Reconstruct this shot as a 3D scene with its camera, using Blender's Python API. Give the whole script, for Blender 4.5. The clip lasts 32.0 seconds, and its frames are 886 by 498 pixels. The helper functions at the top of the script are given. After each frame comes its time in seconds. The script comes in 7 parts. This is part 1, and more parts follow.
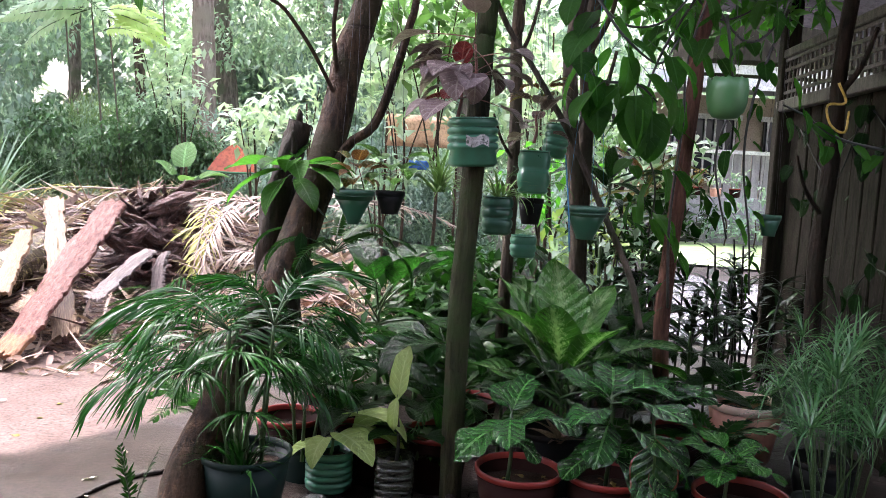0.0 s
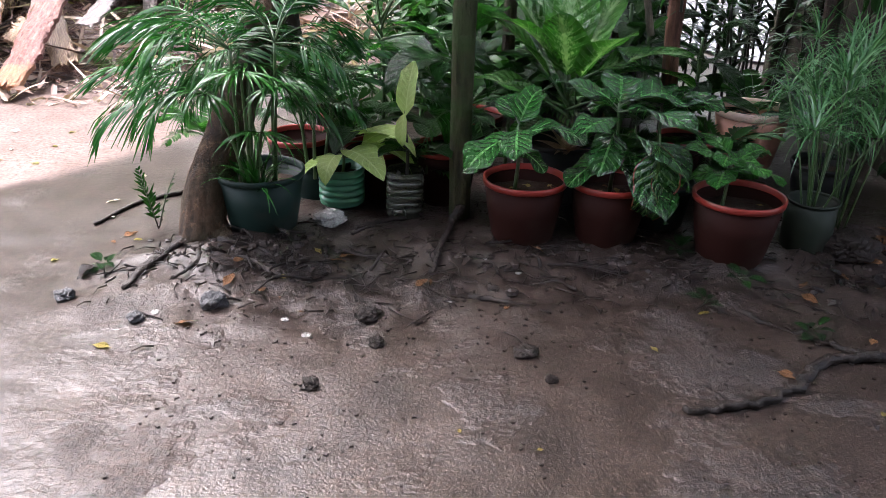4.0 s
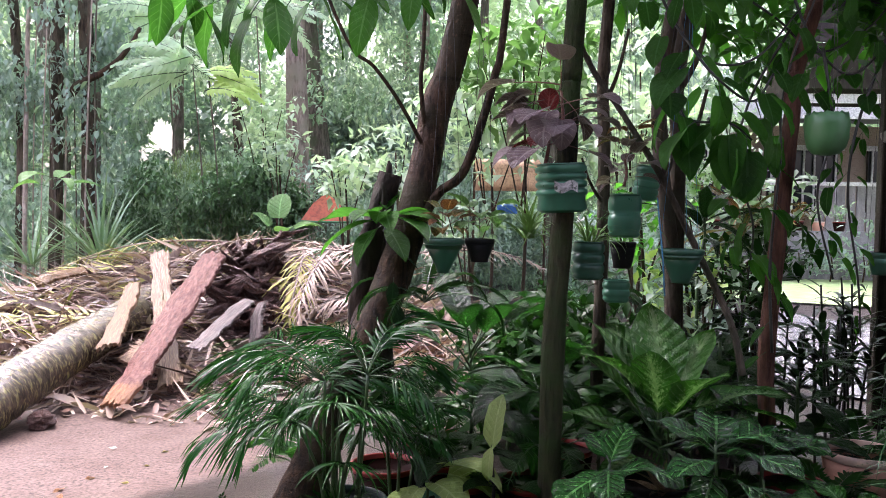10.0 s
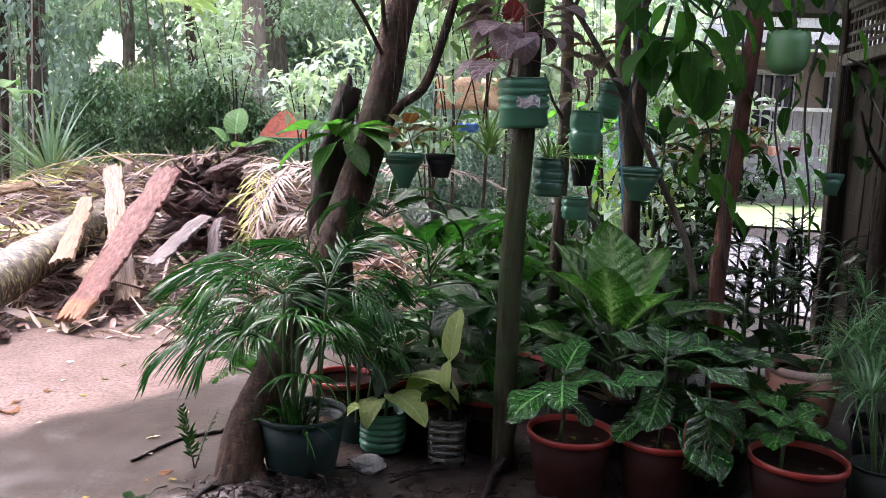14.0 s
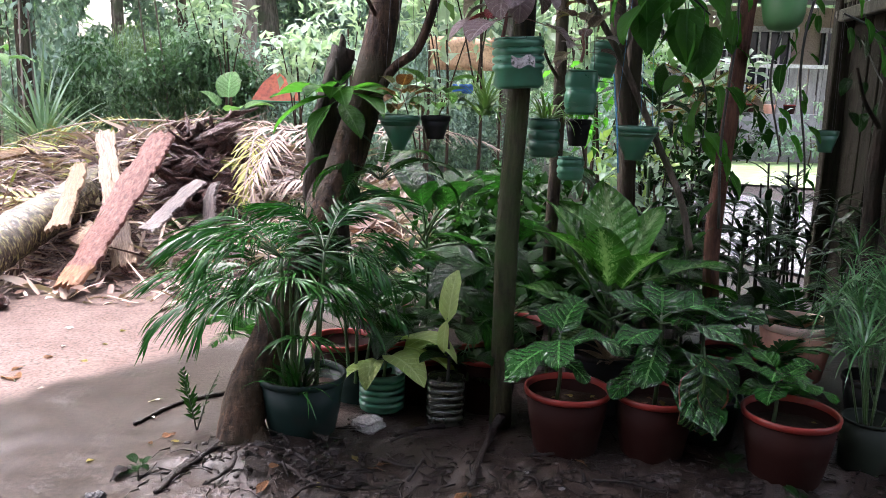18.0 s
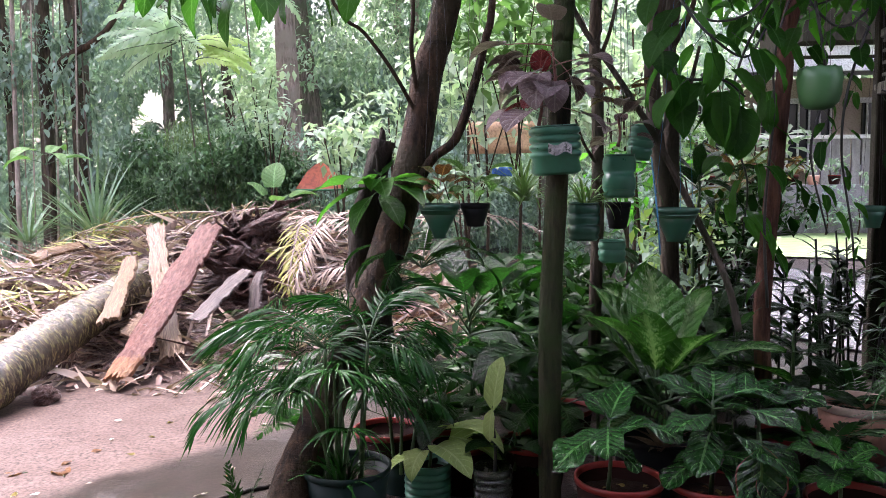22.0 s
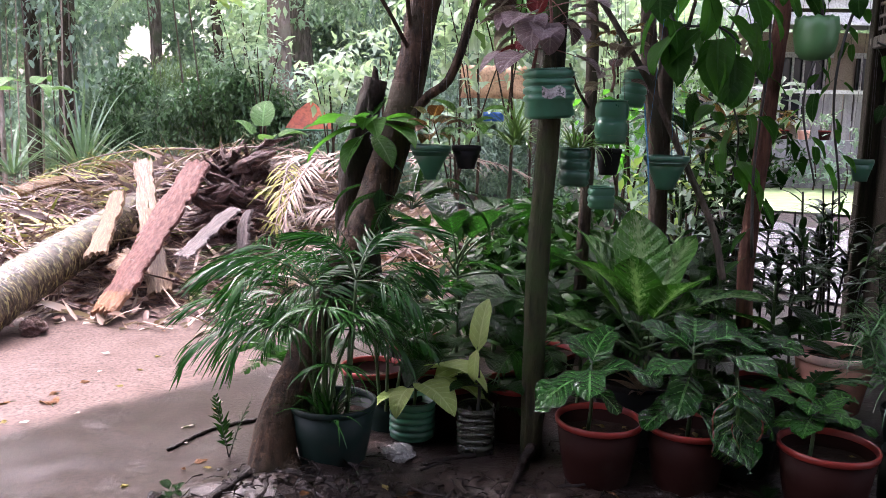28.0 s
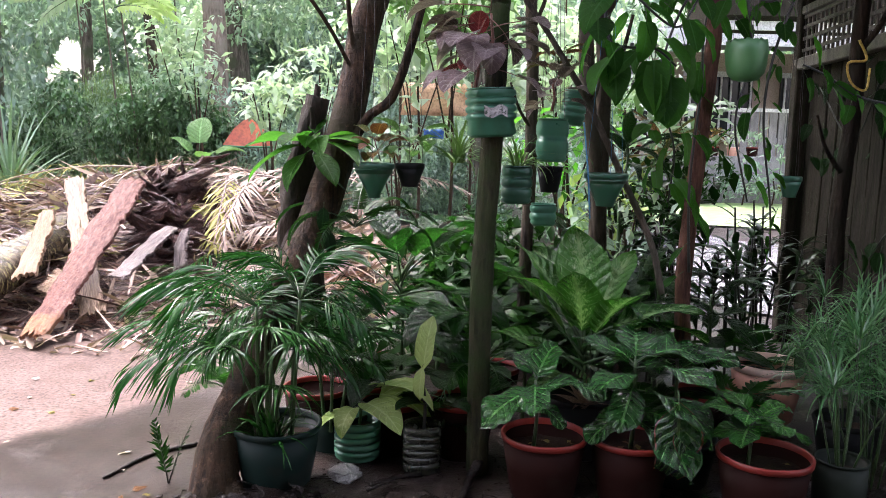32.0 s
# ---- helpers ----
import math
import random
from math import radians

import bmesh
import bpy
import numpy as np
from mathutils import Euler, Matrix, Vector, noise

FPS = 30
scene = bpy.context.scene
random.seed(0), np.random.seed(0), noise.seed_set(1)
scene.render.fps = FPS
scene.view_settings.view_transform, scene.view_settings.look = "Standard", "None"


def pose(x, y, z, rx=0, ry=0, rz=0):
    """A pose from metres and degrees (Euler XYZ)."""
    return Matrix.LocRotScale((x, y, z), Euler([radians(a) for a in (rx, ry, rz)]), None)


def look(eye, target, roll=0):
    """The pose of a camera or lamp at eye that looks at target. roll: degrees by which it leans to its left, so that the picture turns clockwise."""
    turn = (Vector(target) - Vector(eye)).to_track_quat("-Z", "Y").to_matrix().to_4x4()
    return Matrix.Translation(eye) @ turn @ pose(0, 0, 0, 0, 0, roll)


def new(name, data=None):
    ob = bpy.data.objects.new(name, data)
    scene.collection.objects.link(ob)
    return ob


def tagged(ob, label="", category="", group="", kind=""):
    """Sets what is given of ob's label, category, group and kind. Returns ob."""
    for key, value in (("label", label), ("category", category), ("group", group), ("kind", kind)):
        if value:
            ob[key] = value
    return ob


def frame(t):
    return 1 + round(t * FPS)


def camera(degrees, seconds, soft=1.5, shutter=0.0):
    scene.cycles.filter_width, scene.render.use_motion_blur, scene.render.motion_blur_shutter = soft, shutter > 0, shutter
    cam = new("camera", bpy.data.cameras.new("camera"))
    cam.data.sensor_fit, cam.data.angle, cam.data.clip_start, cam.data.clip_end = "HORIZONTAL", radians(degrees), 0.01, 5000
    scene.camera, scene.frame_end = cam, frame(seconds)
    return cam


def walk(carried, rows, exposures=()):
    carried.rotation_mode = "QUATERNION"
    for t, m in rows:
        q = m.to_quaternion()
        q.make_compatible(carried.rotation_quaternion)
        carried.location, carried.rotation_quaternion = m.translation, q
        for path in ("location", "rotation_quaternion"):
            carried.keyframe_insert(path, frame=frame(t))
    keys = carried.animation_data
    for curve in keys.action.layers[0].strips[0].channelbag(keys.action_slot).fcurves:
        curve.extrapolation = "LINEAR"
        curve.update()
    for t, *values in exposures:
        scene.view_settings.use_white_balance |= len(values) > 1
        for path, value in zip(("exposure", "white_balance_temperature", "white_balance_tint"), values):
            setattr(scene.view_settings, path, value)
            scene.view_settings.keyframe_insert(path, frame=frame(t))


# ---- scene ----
cam = camera(57.85, 32.0, soft=0.6)
# seconds, the camera's three turns and its place; it is held in the hand at one spot, tilted and panned
PATH = [
    (0, 84.56, -2.95, -1.98, 0.004, 0.003, 1.241),
    (0.5, 83.61, -2.12, -0.19, 0.014, 0.013, 1.242),
    (1, 80.95, -0.79, 0.75, -0.005, 0.003, 1.253),
    (1.5, 76.19, -0.5, -0.01, -0, 0, 1.252),
    (2, 70.89, -0.82, -0.82, -0.005, -0.011, 1.257),
    (2.5, 68.15, -0.54, -1.31, -0.007, -0.009, 1.255),
    (4.5, 64.69, -1.49, -2.2, 0.01, 0.003, 1.211),
    (5, 68.89, -1.81, -2.49, 0.004, 0.018, 1.228),
    (5.5, 73.86, -1.95, -2.38, 0, 0.016, 1.233),
    (6, 77.31, -1.82, -1.94, 0, 0.016, 1.238),
    (6.5, 79.75, -1.54, -1.32, -0, 0.018, 1.242),
    (7, 81.46, -1.09, -0.21, -0.003, 0.013, 1.243),
    (7.5, 82.73, -0.72, 1.16, -0, 0.008, 1.245),
    (8, 83.36, -0.43, 2.32, 0.003, 0.001, 1.252),
    (8.5, 84.04, -0.24, 3.55, 0.002, 0.004, 1.252),
    (9, 85.05, -0.81, 4.03, 0.001, -0.001, 1.256),
    (9.5, 86.1, -1.13, 4.06, 0.002, 0.007, 1.256),
    (10, 87.36, -1.15, 4.32, 0.002, 0.006, 1.26),
    (10.5, 88.35, -1.38, 4.08, 0.002, 0.004, 1.26),
    (11, 88.54, -1.86, 2.83, 0.005, 0.001, 1.253),
    (11.5, 87.4, -2.24, 0.84, 0.008, 0.016, 1.247),
    (12, 86.53, -1.98, 1.5, 0.008, 0.02, 1.245),
    (12.5, 86.11, -1.68, 2.86, 0.004, 0.007, 1.249),
    (13, 84.92, -1.7, 2.76, 0.003, 0.009, 1.242),
    (13.5, 83.52, -1.96, 2.19, 0.003, 0.01, 1.239),
    (14, 81.8, -2.05, 1.52, 0.001, 0.007, 1.239),
    (14.5, 80.27, -2.15, 1.05, -0, 0.004, 1.233),
    (15, 79.18, -2.12, 0.68, -0.001, 0.002, 1.231),
    (15.5, 77.98, -2.19, 0.77, -0.004, 0.003, 1.23),
    (17.5, 76.61, -1.82, 1.08, 0.001, -0.008, 1.235),
    (18, 79.13, -1.41, 1.09, -0.002, -0.003, 1.238),
    (18.5, 80.49, -0.99, 0.96, -0.002, -0.004, 1.247),
    (19, 82.1, -0.57, 0.77, 0.002, 0.004, 1.251),
    (19.5, 83.28, -0.52, 0.74, -0, 0.003, 1.254),
    (20, 83.88, -0.63, 0.86, 0.002, -0.003, 1.256),
    (20.5, 84.39, 0.25, 2.56, 0.006, 0.004, 1.258),
    (21, 84.1, 0.69, 4.02, 0.001, -0.006, 1.253),
    (21.5, 84.25, 0.72, 4.29, 0.002, -0.006, 1.261),
    (22, 84.8, 0.48, 3.96, 0.004, -0.002, 1.265),
    (22.5, 86.19, 0.02, 2.84, 0.002, -0.001, 1.267),
    (23, 86.89, -0.18, 2.09, 0.002, 0.002, 1.268),
    (23.5, 87.29, -0.48, 1.94, -0.004, 0.003, 1.269),
    (24, 88.28, -0.71, 2.26, -0.001, 0.001, 1.269),
    (24.5, 88.59, -1.04, 2.36, 0.002, -0.008, 1.265),
    (25, 87.39, -1.31, 2.35, -0.003, -0.003, 1.262),
    (25.5, 86.08, -1.59, 2.44, 0.001, -0.005, 1.251),
    (27.5, 81.6, -1.02, 3.63, -0.001, -0.007, 1.253),
    (28, 80.93, -1.18, 3.27, -0.002, -0.016, 1.251),
    (28.5, 80.47, -1.47, 2.54, -0.006, -0.017, 1.248),
    (29, 80.1, -1.43, 1.38, -0, -0.017, 1.254),
    (29.5, 79.83, -1.33, 0.61, 0.002, -0.011, 1.257),
    (30, 80.01, -1.49, 0.42, 0, -0.013, 1.255),
    (30.5, 80.37, -1.53, 0.19, -0.006, -0.017, 1.254),
    (31, 81.22, -1.53, -0.52, -0.012, -0.024, 1.258),
    (31.5, 81.58, -1.59, -1.29, -0.021, -0.021, 1.257),
    (32, 82.17, -1.24, -1.06, -0.018, -0.017, 1.257),
]

walk(cam, [(t, pose(x, y, z, a, b, c)) for t, a, b, c, x, y, z in PATH], [(0.0, 3.16, 6100, 28.0), (2.0, 3.17, 6100, 26.0), (5.0, 3.4, 6000, 21.0), (7.0, 3.12, 6050, 23.0), (9.0, 2.7, 6050, 31.5), (10.0, 2.7, 6050, 31.5), (12.0, 2.75, 6120, 33.0), (15.0, 2.92, 6080, 31.0), (19.0, 3.0, 6050, 25.0), (21.0, 2.75, 6050, 29.5), (24.0, 2.68, 6050, 36.0), (25.0, 2.77, 6000, 36.5), (28.0, 2.83, 6120, 36.0), (30.0, 2.87, 6080, 32.0), (32.0, 3.0, 6150, 28.0)])

# ---- light: a rainy, overcast day ----
world = bpy.data.worlds.new("rain_sky")
scene.world = world
world.use_nodes = True
wn, wl = world.node_tree.nodes, world.node_tree.links
sky = wn.new("ShaderNodeTexSky")
sky.sky_type = "NISHITA"
sky.sun_disc = False
sky.sun_elevation = radians(60)
sky.sun_rotation = radians(-40)
sky.dust_density = 8.0
sky.air_density = 1.6
grey = wn.new("ShaderNodeHueSaturation")
grey.inputs["Saturation"].default_value = 0.5
wl.new(sky.outputs["Color"], grey.inputs["Color"])
wl.new(grey.outputs["Color"], wn["Background"].inputs["Color"])
wn["Background"].inputs["Strength"].default_value = 0.15

sun = new("sun", bpy.data.lights.new("sun", "SUN"))
sun.data.energy = 1.15
sun.data.angle = radians(50)
sun.data.color = (1.0, 0.97, 0.92)
sun.matrix_world = look((-6, 10, 16), (0, 3, 0))

# ---- materials ----


def material(name, rough=0.5, spec=0.5):
    m = bpy.data.materials.new(name)
    m.use_nodes = True
    n, l = m.node_tree.nodes, m.node_tree.links
    b = n["Principled BSDF"]
    b.inputs["Roughness"].default_value = rough
    b.inputs["Specular IOR Level"].default_value = spec
    return m, n, l, b


def coords(n, l, kind="Object", scale=(1, 1, 1)):
    tc = n.new("ShaderNodeTexCoord")
    mp = n.new("ShaderNodeMapping")
    mp.inputs["Scale"].default_value = scale
    l.new(tc.outputs[kind], mp.inputs["Vector"])
    return mp.outputs["Vector"]


def noise_node(n, l, vec, scale, detail=4.0, rough=0.6):
    t = n.new("ShaderNodeTexNoise")
    t.inputs["Scale"].default_value = scale
    t.inputs["Detail"].default_value = detail
    t.inputs["Roughness"].default_value = rough
    l.new(vec, t.inputs["Vector"])
    return t.outputs["Fac"]


def ramp(n, l, fac, stops):
    r = n.new("ShaderNodeValToRGB")
    e = r.color_ramp.elements
    while len(e) < len(stops):
        e.new(0.5)
    for k, (p, c) in zip(e, stops):
        k.position, k.color = p, (*c, 1)
    l.new(fac, r.inputs["Fac"])
    return r.outputs["Color"]


def mix(n, l, fac, a, b, mode="MIX"):
    x = n.new("ShaderNodeMix")
    x.data_type, x.blend_type = "RGBA", mode
    for sock, v in ((x.inputs["Factor"], fac), (x.inputs["A"], a), (x.inputs["B"], b)):
        if isinstance(v, (int, float)):
            sock.default_value = v
        elif isinstance(v, tuple):
            sock.default_value = (*v, 1)
        else:
            l.new(v, sock)
    return x.outputs["Result"]


def sums(n, l, op, a, b, c=None):
    x = n.new("ShaderNodeMath")
    x.operation = op
    for i, v in enumerate((a, b, c)):
        if v is None:
            continue
        if isinstance(v, (int, float)):
            x.inputs[i].default_value = v
        else:
            l.new(v, x.inputs[i])
    return x.outputs[0]


def bump(n, l, b, height, strength=0.4, dist=0.01):
    k = n.new("ShaderNodeBump")
    k.inputs["Strength"].default_value = strength
    k.inputs["Distance"].default_value = dist
    l.new(height, k.inputs["Height"])
    l.new(k.outputs["Normal"], b.inputs["Normal"])


def grain(name, c1, c2, rough=0.6, scale=6.0, fine=40.0, stretch=(1, 1, 1), strength=0.5, dist=0.008, c3=None, spec=0.5, metal=0.0, speck=0.7):
    """A surface with blotches, fine grain and relief."""
    m, n, l, b = material(name, rough, spec)
    v = coords(n, l, "Object", stretch)
    big, small = noise_node(n, l, v, scale), noise_node(n, l, v, fine, 6)
    col = ramp(n, l, big, [(0.35, c1), (0.65, c2)])
    dark = tuple(0.45 * q for q in c1)
    col = mix(n, l, ramp(n, l, small, [(0.35, (speck, speck, speck)), (0.55, (0, 0, 0))]), col, dark)
    if c3:
        col = mix(n, l, ramp(n, l, noise_node(n, l, v, scale * 2.7, 5), [(0.52, (0, 0, 0)), (0.62, (1, 1, 1))]), col, c3)
    l.new(col, b.inputs["Base Color"])
    l.new(sums(n, l, "MULTIPLY_ADD", small, 0.35, rough - 0.17), b.inputs["Roughness"])
    b.inputs["Metallic"].default_value = metal
    bump(n, l, b, sums(n, l, "ADD", big, small), strength, dist)
    return m


def leafy(name, c1, c2, vein=None, rough=0.32, veins=9.0, width=0.10, edge=None, through_light=0.25, spots=None, per="object", spec=0.25, quilt=0.5, broken=False, glow=1.0):
    """A leaf: colour varies from leaf to leaf, with a midrib and side veins along the blade's own coordinates, and light let through."""
    if c2[1] > c2[0] and c2[1] < 0.3:
        c1, c2 = [(q[0] * 0.85, q[1] * 1.03, q[2] * 0.62) for q in (c1, c2)]
    m, n, l, b = material(name, rough, spec)
    if per == "object":
        rnd = n.new("ShaderNodeObjectInfo").outputs["Random"]
    else:
        rnd = n.new("ShaderNodeNewGeometry").outputs["Random Per Island"]
    col = ramp(n, l, rnd, [(0.0, c1), (1.0, c2)])
    tc = n.new("ShaderNodeTexCoord")
    blot = noise_node(n, l, tc.outputs["Object"], 14.0, 3)
    col = mix(n, l, sums(n, l, "MULTIPLY", blot, 0.5), col, tuple(0.5 * q for q in c1))
    if vein:
        sep = n.new("ShaderNodeSeparateXYZ")
        l.new(tc.outputs["UV"], sep.inputs[0])
        across = sums(n, l, "ABSOLUTE", sums(n, l, "SUBTRACT", sep.outputs[0], 0.5), 0.0)
        rib = sums(n, l, "LESS_THAN", across, 0.035)
        run = sums(n, l, "SUBTRACT", sums(n, l, "MULTIPLY", sep.outputs[1], veins), sums(n, l, "MULTIPLY", across, 3.2))
        side = sums(n, l, "LESS_THAN", sums(n, l, "FRACT", run, 0.0), width * 2)
        tri = sums(n, l, "ABSOLUTE", sums(n, l, "SUBTRACT", sums(n, l, "FRACT", run, 0.0), 0.5), 0.0)
        tri = sums(n, l, "SUBTRACT", 0.5, tri)
        inner = sums(n, l, "LESS_THAN", across, 0.44)
        if broken:
            side = sums(n, l, "MULTIPLY", side, sums(n, l, "GREATER_THAN", noise_node(n, l, tc.outputs["UV"], 21.0, 3, 0.7), 0.48))
        line = sums(n, l, "MAXIMUM", rib, sums(n, l, "MULTIPLY", side, inner))
        if spots:
            fleck = sums(n, l, "ADD", noise_node(n, l, tc.outputs["UV"], spots, 6, 0.75), sums(n, l, "MULTIPLY", tri, 0.16))
            sp = ramp(n, l, sums(n, l, "SUBTRACT", fleck, sums(n, l, "MULTIPLY", across, 0.75)), [(0.42, (0, 0, 0)), (0.52, (1, 1, 1))])
            line = sums(n, l, "MAXIMUM", line, sp)
        col = mix(n, l, sums(n, l, "MULTIPLY", line, 0.85), col, vein)
        if edge:
            col = mix(n, l, sums(n, l, "GREATER_THAN", sums(n, l, "ADD", across, sums(n, l, "MULTIPLY", blot, 0.06)), 0.495), col, edge)
        wet = sums(n, l, "ADD", noise_node(n, l, tc.outputs["UV"], 9.0, 3), sums(n, l, "MULTIPLY", noise_node(n, l, tc.outputs["UV"], 34.0, 2), 0.45))
        bump(n, l, b, sums(n, l, "ADD", sums(n, l, "MULTIPLY", tri, quilt), sums(n, l, "MULTIPLY", wet, 1.5 + 0.8 * max(0.0, quilt - 0.6))), 1.0, 0.011)
    else:
        bump(n, l, b, blot, 0.4, 0.006)
    l.new(col, b.inputs["Base Color"])
    if through_light:
        tr = n.new("ShaderNodeBsdfTranslucent")
        l.new(mix(n, l, 1.0, col, (0.8 * glow, 1.0 * glow, 0.55 * glow), "MULTIPLY"), tr.inputs["Color"])
        ms = n.new("ShaderNodeMixShader")
        ms.inputs[0].default_value = through_light
        l.new(b.outputs[0], ms.inputs[1])
        l.new(tr.outputs[0], ms.inputs[2])
        l.new(ms.outputs[0], n["Material Output"].inputs["Surface"])
    return m


def ground_material():
    """Wet earth: pale pinkish sand on the lane, dark mud under the plants, smooth wet film in hollows."""
    m, n, l, b = material("wet_earth", 0.5, 0.4)
    v = coords(n, l, "Object")
    sep = n.new("ShaderNodeSeparateXYZ")
    l.new(v, sep.inputs[0])
    big, mid, small = noise_node(n, l, v, 0.9, 5), noise_node(n, l, v, 5.0, 6), noise_node(n, l, v, 60.0, 5, 0.7)
    wob = sums(n, l, "MULTIPLY_ADD", big, 0.5, -0.25)

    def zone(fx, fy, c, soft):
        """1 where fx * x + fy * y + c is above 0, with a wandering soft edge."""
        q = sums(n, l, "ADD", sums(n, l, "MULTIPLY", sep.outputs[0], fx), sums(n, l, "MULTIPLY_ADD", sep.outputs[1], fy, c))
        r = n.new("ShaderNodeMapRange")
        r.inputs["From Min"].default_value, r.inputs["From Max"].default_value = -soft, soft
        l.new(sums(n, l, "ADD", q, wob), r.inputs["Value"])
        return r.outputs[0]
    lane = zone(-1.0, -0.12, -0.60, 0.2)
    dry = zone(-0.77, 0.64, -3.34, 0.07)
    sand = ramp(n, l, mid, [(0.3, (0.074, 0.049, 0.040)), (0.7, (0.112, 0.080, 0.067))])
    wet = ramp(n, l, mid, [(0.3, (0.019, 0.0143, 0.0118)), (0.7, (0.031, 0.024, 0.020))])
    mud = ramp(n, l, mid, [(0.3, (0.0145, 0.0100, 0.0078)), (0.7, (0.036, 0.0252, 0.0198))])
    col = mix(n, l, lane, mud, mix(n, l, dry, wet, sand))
    grit = ramp(n, l, small, [(0.36, (0.3, 0.3, 0.3)), (0.5, (0.95, 0.95, 0.95)), (0.66, (1.45, 1.4, 1.35))])
    col = mix(n, l, 1.0, col, grit, "MULTIPLY")
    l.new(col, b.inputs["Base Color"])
    pool = ramp(n, l, noise_node(n, l, v, 1.7, 5, 0.65), [(0.52, (1, 1, 1)), (0.68, (0, 0, 0))])
    film = mix(n, l, pool, ramp(n, l, small, [(0.3, (0.36, 0.36, 0.36)), (0.7, (0.6, 0.6, 0.6))]), mix(n, l, lane, (0.30, 0.30, 0.30), (0.30, 0.30, 0.30)))
    l.new(mix(n, l, sums(n, l, "MULTIPLY", dry, 0.85), film, (0.6, 0.6, 0.6)), b.inputs["Roughness"])
    l.new(mix(n, l, lane, (0.30, 0.30, 0.30), (0.12, 0.12, 0.12)), b.inputs["Specular IOR Level"])
    crumb = noise_node(n, l, v, 150.0, 3, 0.6)
    pit = noise_node(n, l, v, 34.0, 5, 0.65)
    rough = sums(n, l, "ADD", sums(n, l, "MULTIPLY", mid, 0.12), sums(n, l, "ADD", sums(n, l, "MULTIPLY", small, 0.55), sums(n, l, "ADD", sums(n, l, "MULTIPLY", crumb, 0.55), sums(n, l, "MULTIPLY", pit, 0.5))))
    bump(n, l, b, sums(n, l, "MULTIPLY", rough, sums(n, l, "MULTIPLY", sums(n, l, "MULTIPLY_ADD", pool, -0.8, 1.0), sums(n, l, "MULTIPLY_ADD", lane, -0.8, 1.0))), 1.0, 0.021)
    return m


def bark_material(name, c1, c2, moss=None, rough=0.75, rings=False):
    m, n, l, b = material(name, rough, 0.2)
    v = coords(n, l, "Object", (9, 9, 1.6))
    w = coords(n, l, "Object", (1, 1, 1))
    a, c = noise_node(n, l, v, 3.0, 8, 0.7), noise_node(n, l, w, 5.0, 5)
    col = ramp(n, l, a, [(0.4, c1), (0.6, c2)])
    if moss:
        col = mix(n, l, ramp(n, l, c, [(0.45, (0, 0, 0)), (0.6, (1, 1, 1))]), col, moss)
    relief = sums(n, l, "ADD", a, c)
    if rings:
        band = noise_node(n, l, coords(n, l, "Object", (1.2, 1.2, 26)), 1.0, 4, 0.7)
        fleck = noise_node(n, l, w, 42.0, 5, 0.7)
        col = mix(n, l, ramp(n, l, band, [(0.58, (0, 0, 0)), (0.68, (0.5, 0.5, 0.5))]), col, tuple(0.4 * q for q in c1))
        col = mix(n, l, ramp(n, l, fleck, [(0.58, (0, 0, 0)), (0.68, (0.6, 0.6, 0.6))]), col, tuple(1.9 * q for q in c2))
        relief = sums(n, l, "ADD", relief, sums(n, l, "MULTIPLY", band, -0.4))
    l.new(col, b.inputs["Base Color"])
    bump(n, l, b, relief, 1.0, 0.035)
    return m


def plastic(name, c, rough=0.35, clear=0.0, spec=0.5):
    m, n, l, b = material(name, rough, spec)
    v = coords(n, l)
    dirt = noise_node(n, l, v, 7.0, 6)
    col = mix(n, l, ramp(n, l, dirt, [(0.5, (0, 0, 0)), (0.75, (0.5, 0.5, 0.5))]), c, (0.035, 0.027, 0.021))
    l.new(col, b.inputs["Base Color"])
    l.new(sums(n, l, "MULTIPLY_ADD", dirt, 0.4, rough - 0.15), b.inputs["Roughness"])
    b.inputs["Transmission Weight"].default_value = clear
    bump(n, l, b, dirt, 0.15, 0.004)
    return m


M_GROUND = ground_material()
M_SOIL = grain("potting_soil", (0.02, 0.014, 0.011), (0.055, 0.037, 0.028), 0.6, 20, 90, strength=0.9, spec=0.05)
M_GRIT = grain("wet_grit", (0.010, 0.0072, 0.0058), (0.030, 0.0215, 0.017), 0.45, 20, 90, strength=0.6, spec=0.25)
M_ROOT = grain("wet_root", (0.005, 0.0038, 0.003), (0.024, 0.017, 0.013), 0.42, 14, 60, (2, 2, 2), strength=0.9, spec=0.2)
M_BARK_DARK = bark_material("dark_bark", (0.008, 0.0055, 0.004), (0.042, 0.028, 0.019), (0.022, 0.020, 0.012))
M_BARK = bark_material("brown_bark", (0.014, 0.0085, 0.005), (0.080, 0.046, 0.026), (0.040, 0.032, 0.017), rings=True)
M_BARK_MID = bark_material("grey_brown_bark", (0.022, 0.016, 0.011), (0.11, 0.082, 0.055), (0.075, 0.066, 0.045))
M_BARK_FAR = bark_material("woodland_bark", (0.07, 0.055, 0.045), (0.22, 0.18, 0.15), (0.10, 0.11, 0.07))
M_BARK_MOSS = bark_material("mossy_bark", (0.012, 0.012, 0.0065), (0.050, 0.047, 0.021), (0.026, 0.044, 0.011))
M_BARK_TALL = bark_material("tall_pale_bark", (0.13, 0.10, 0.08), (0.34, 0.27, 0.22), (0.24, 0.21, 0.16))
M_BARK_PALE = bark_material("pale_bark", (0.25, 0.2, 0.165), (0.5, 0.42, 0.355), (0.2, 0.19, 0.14))
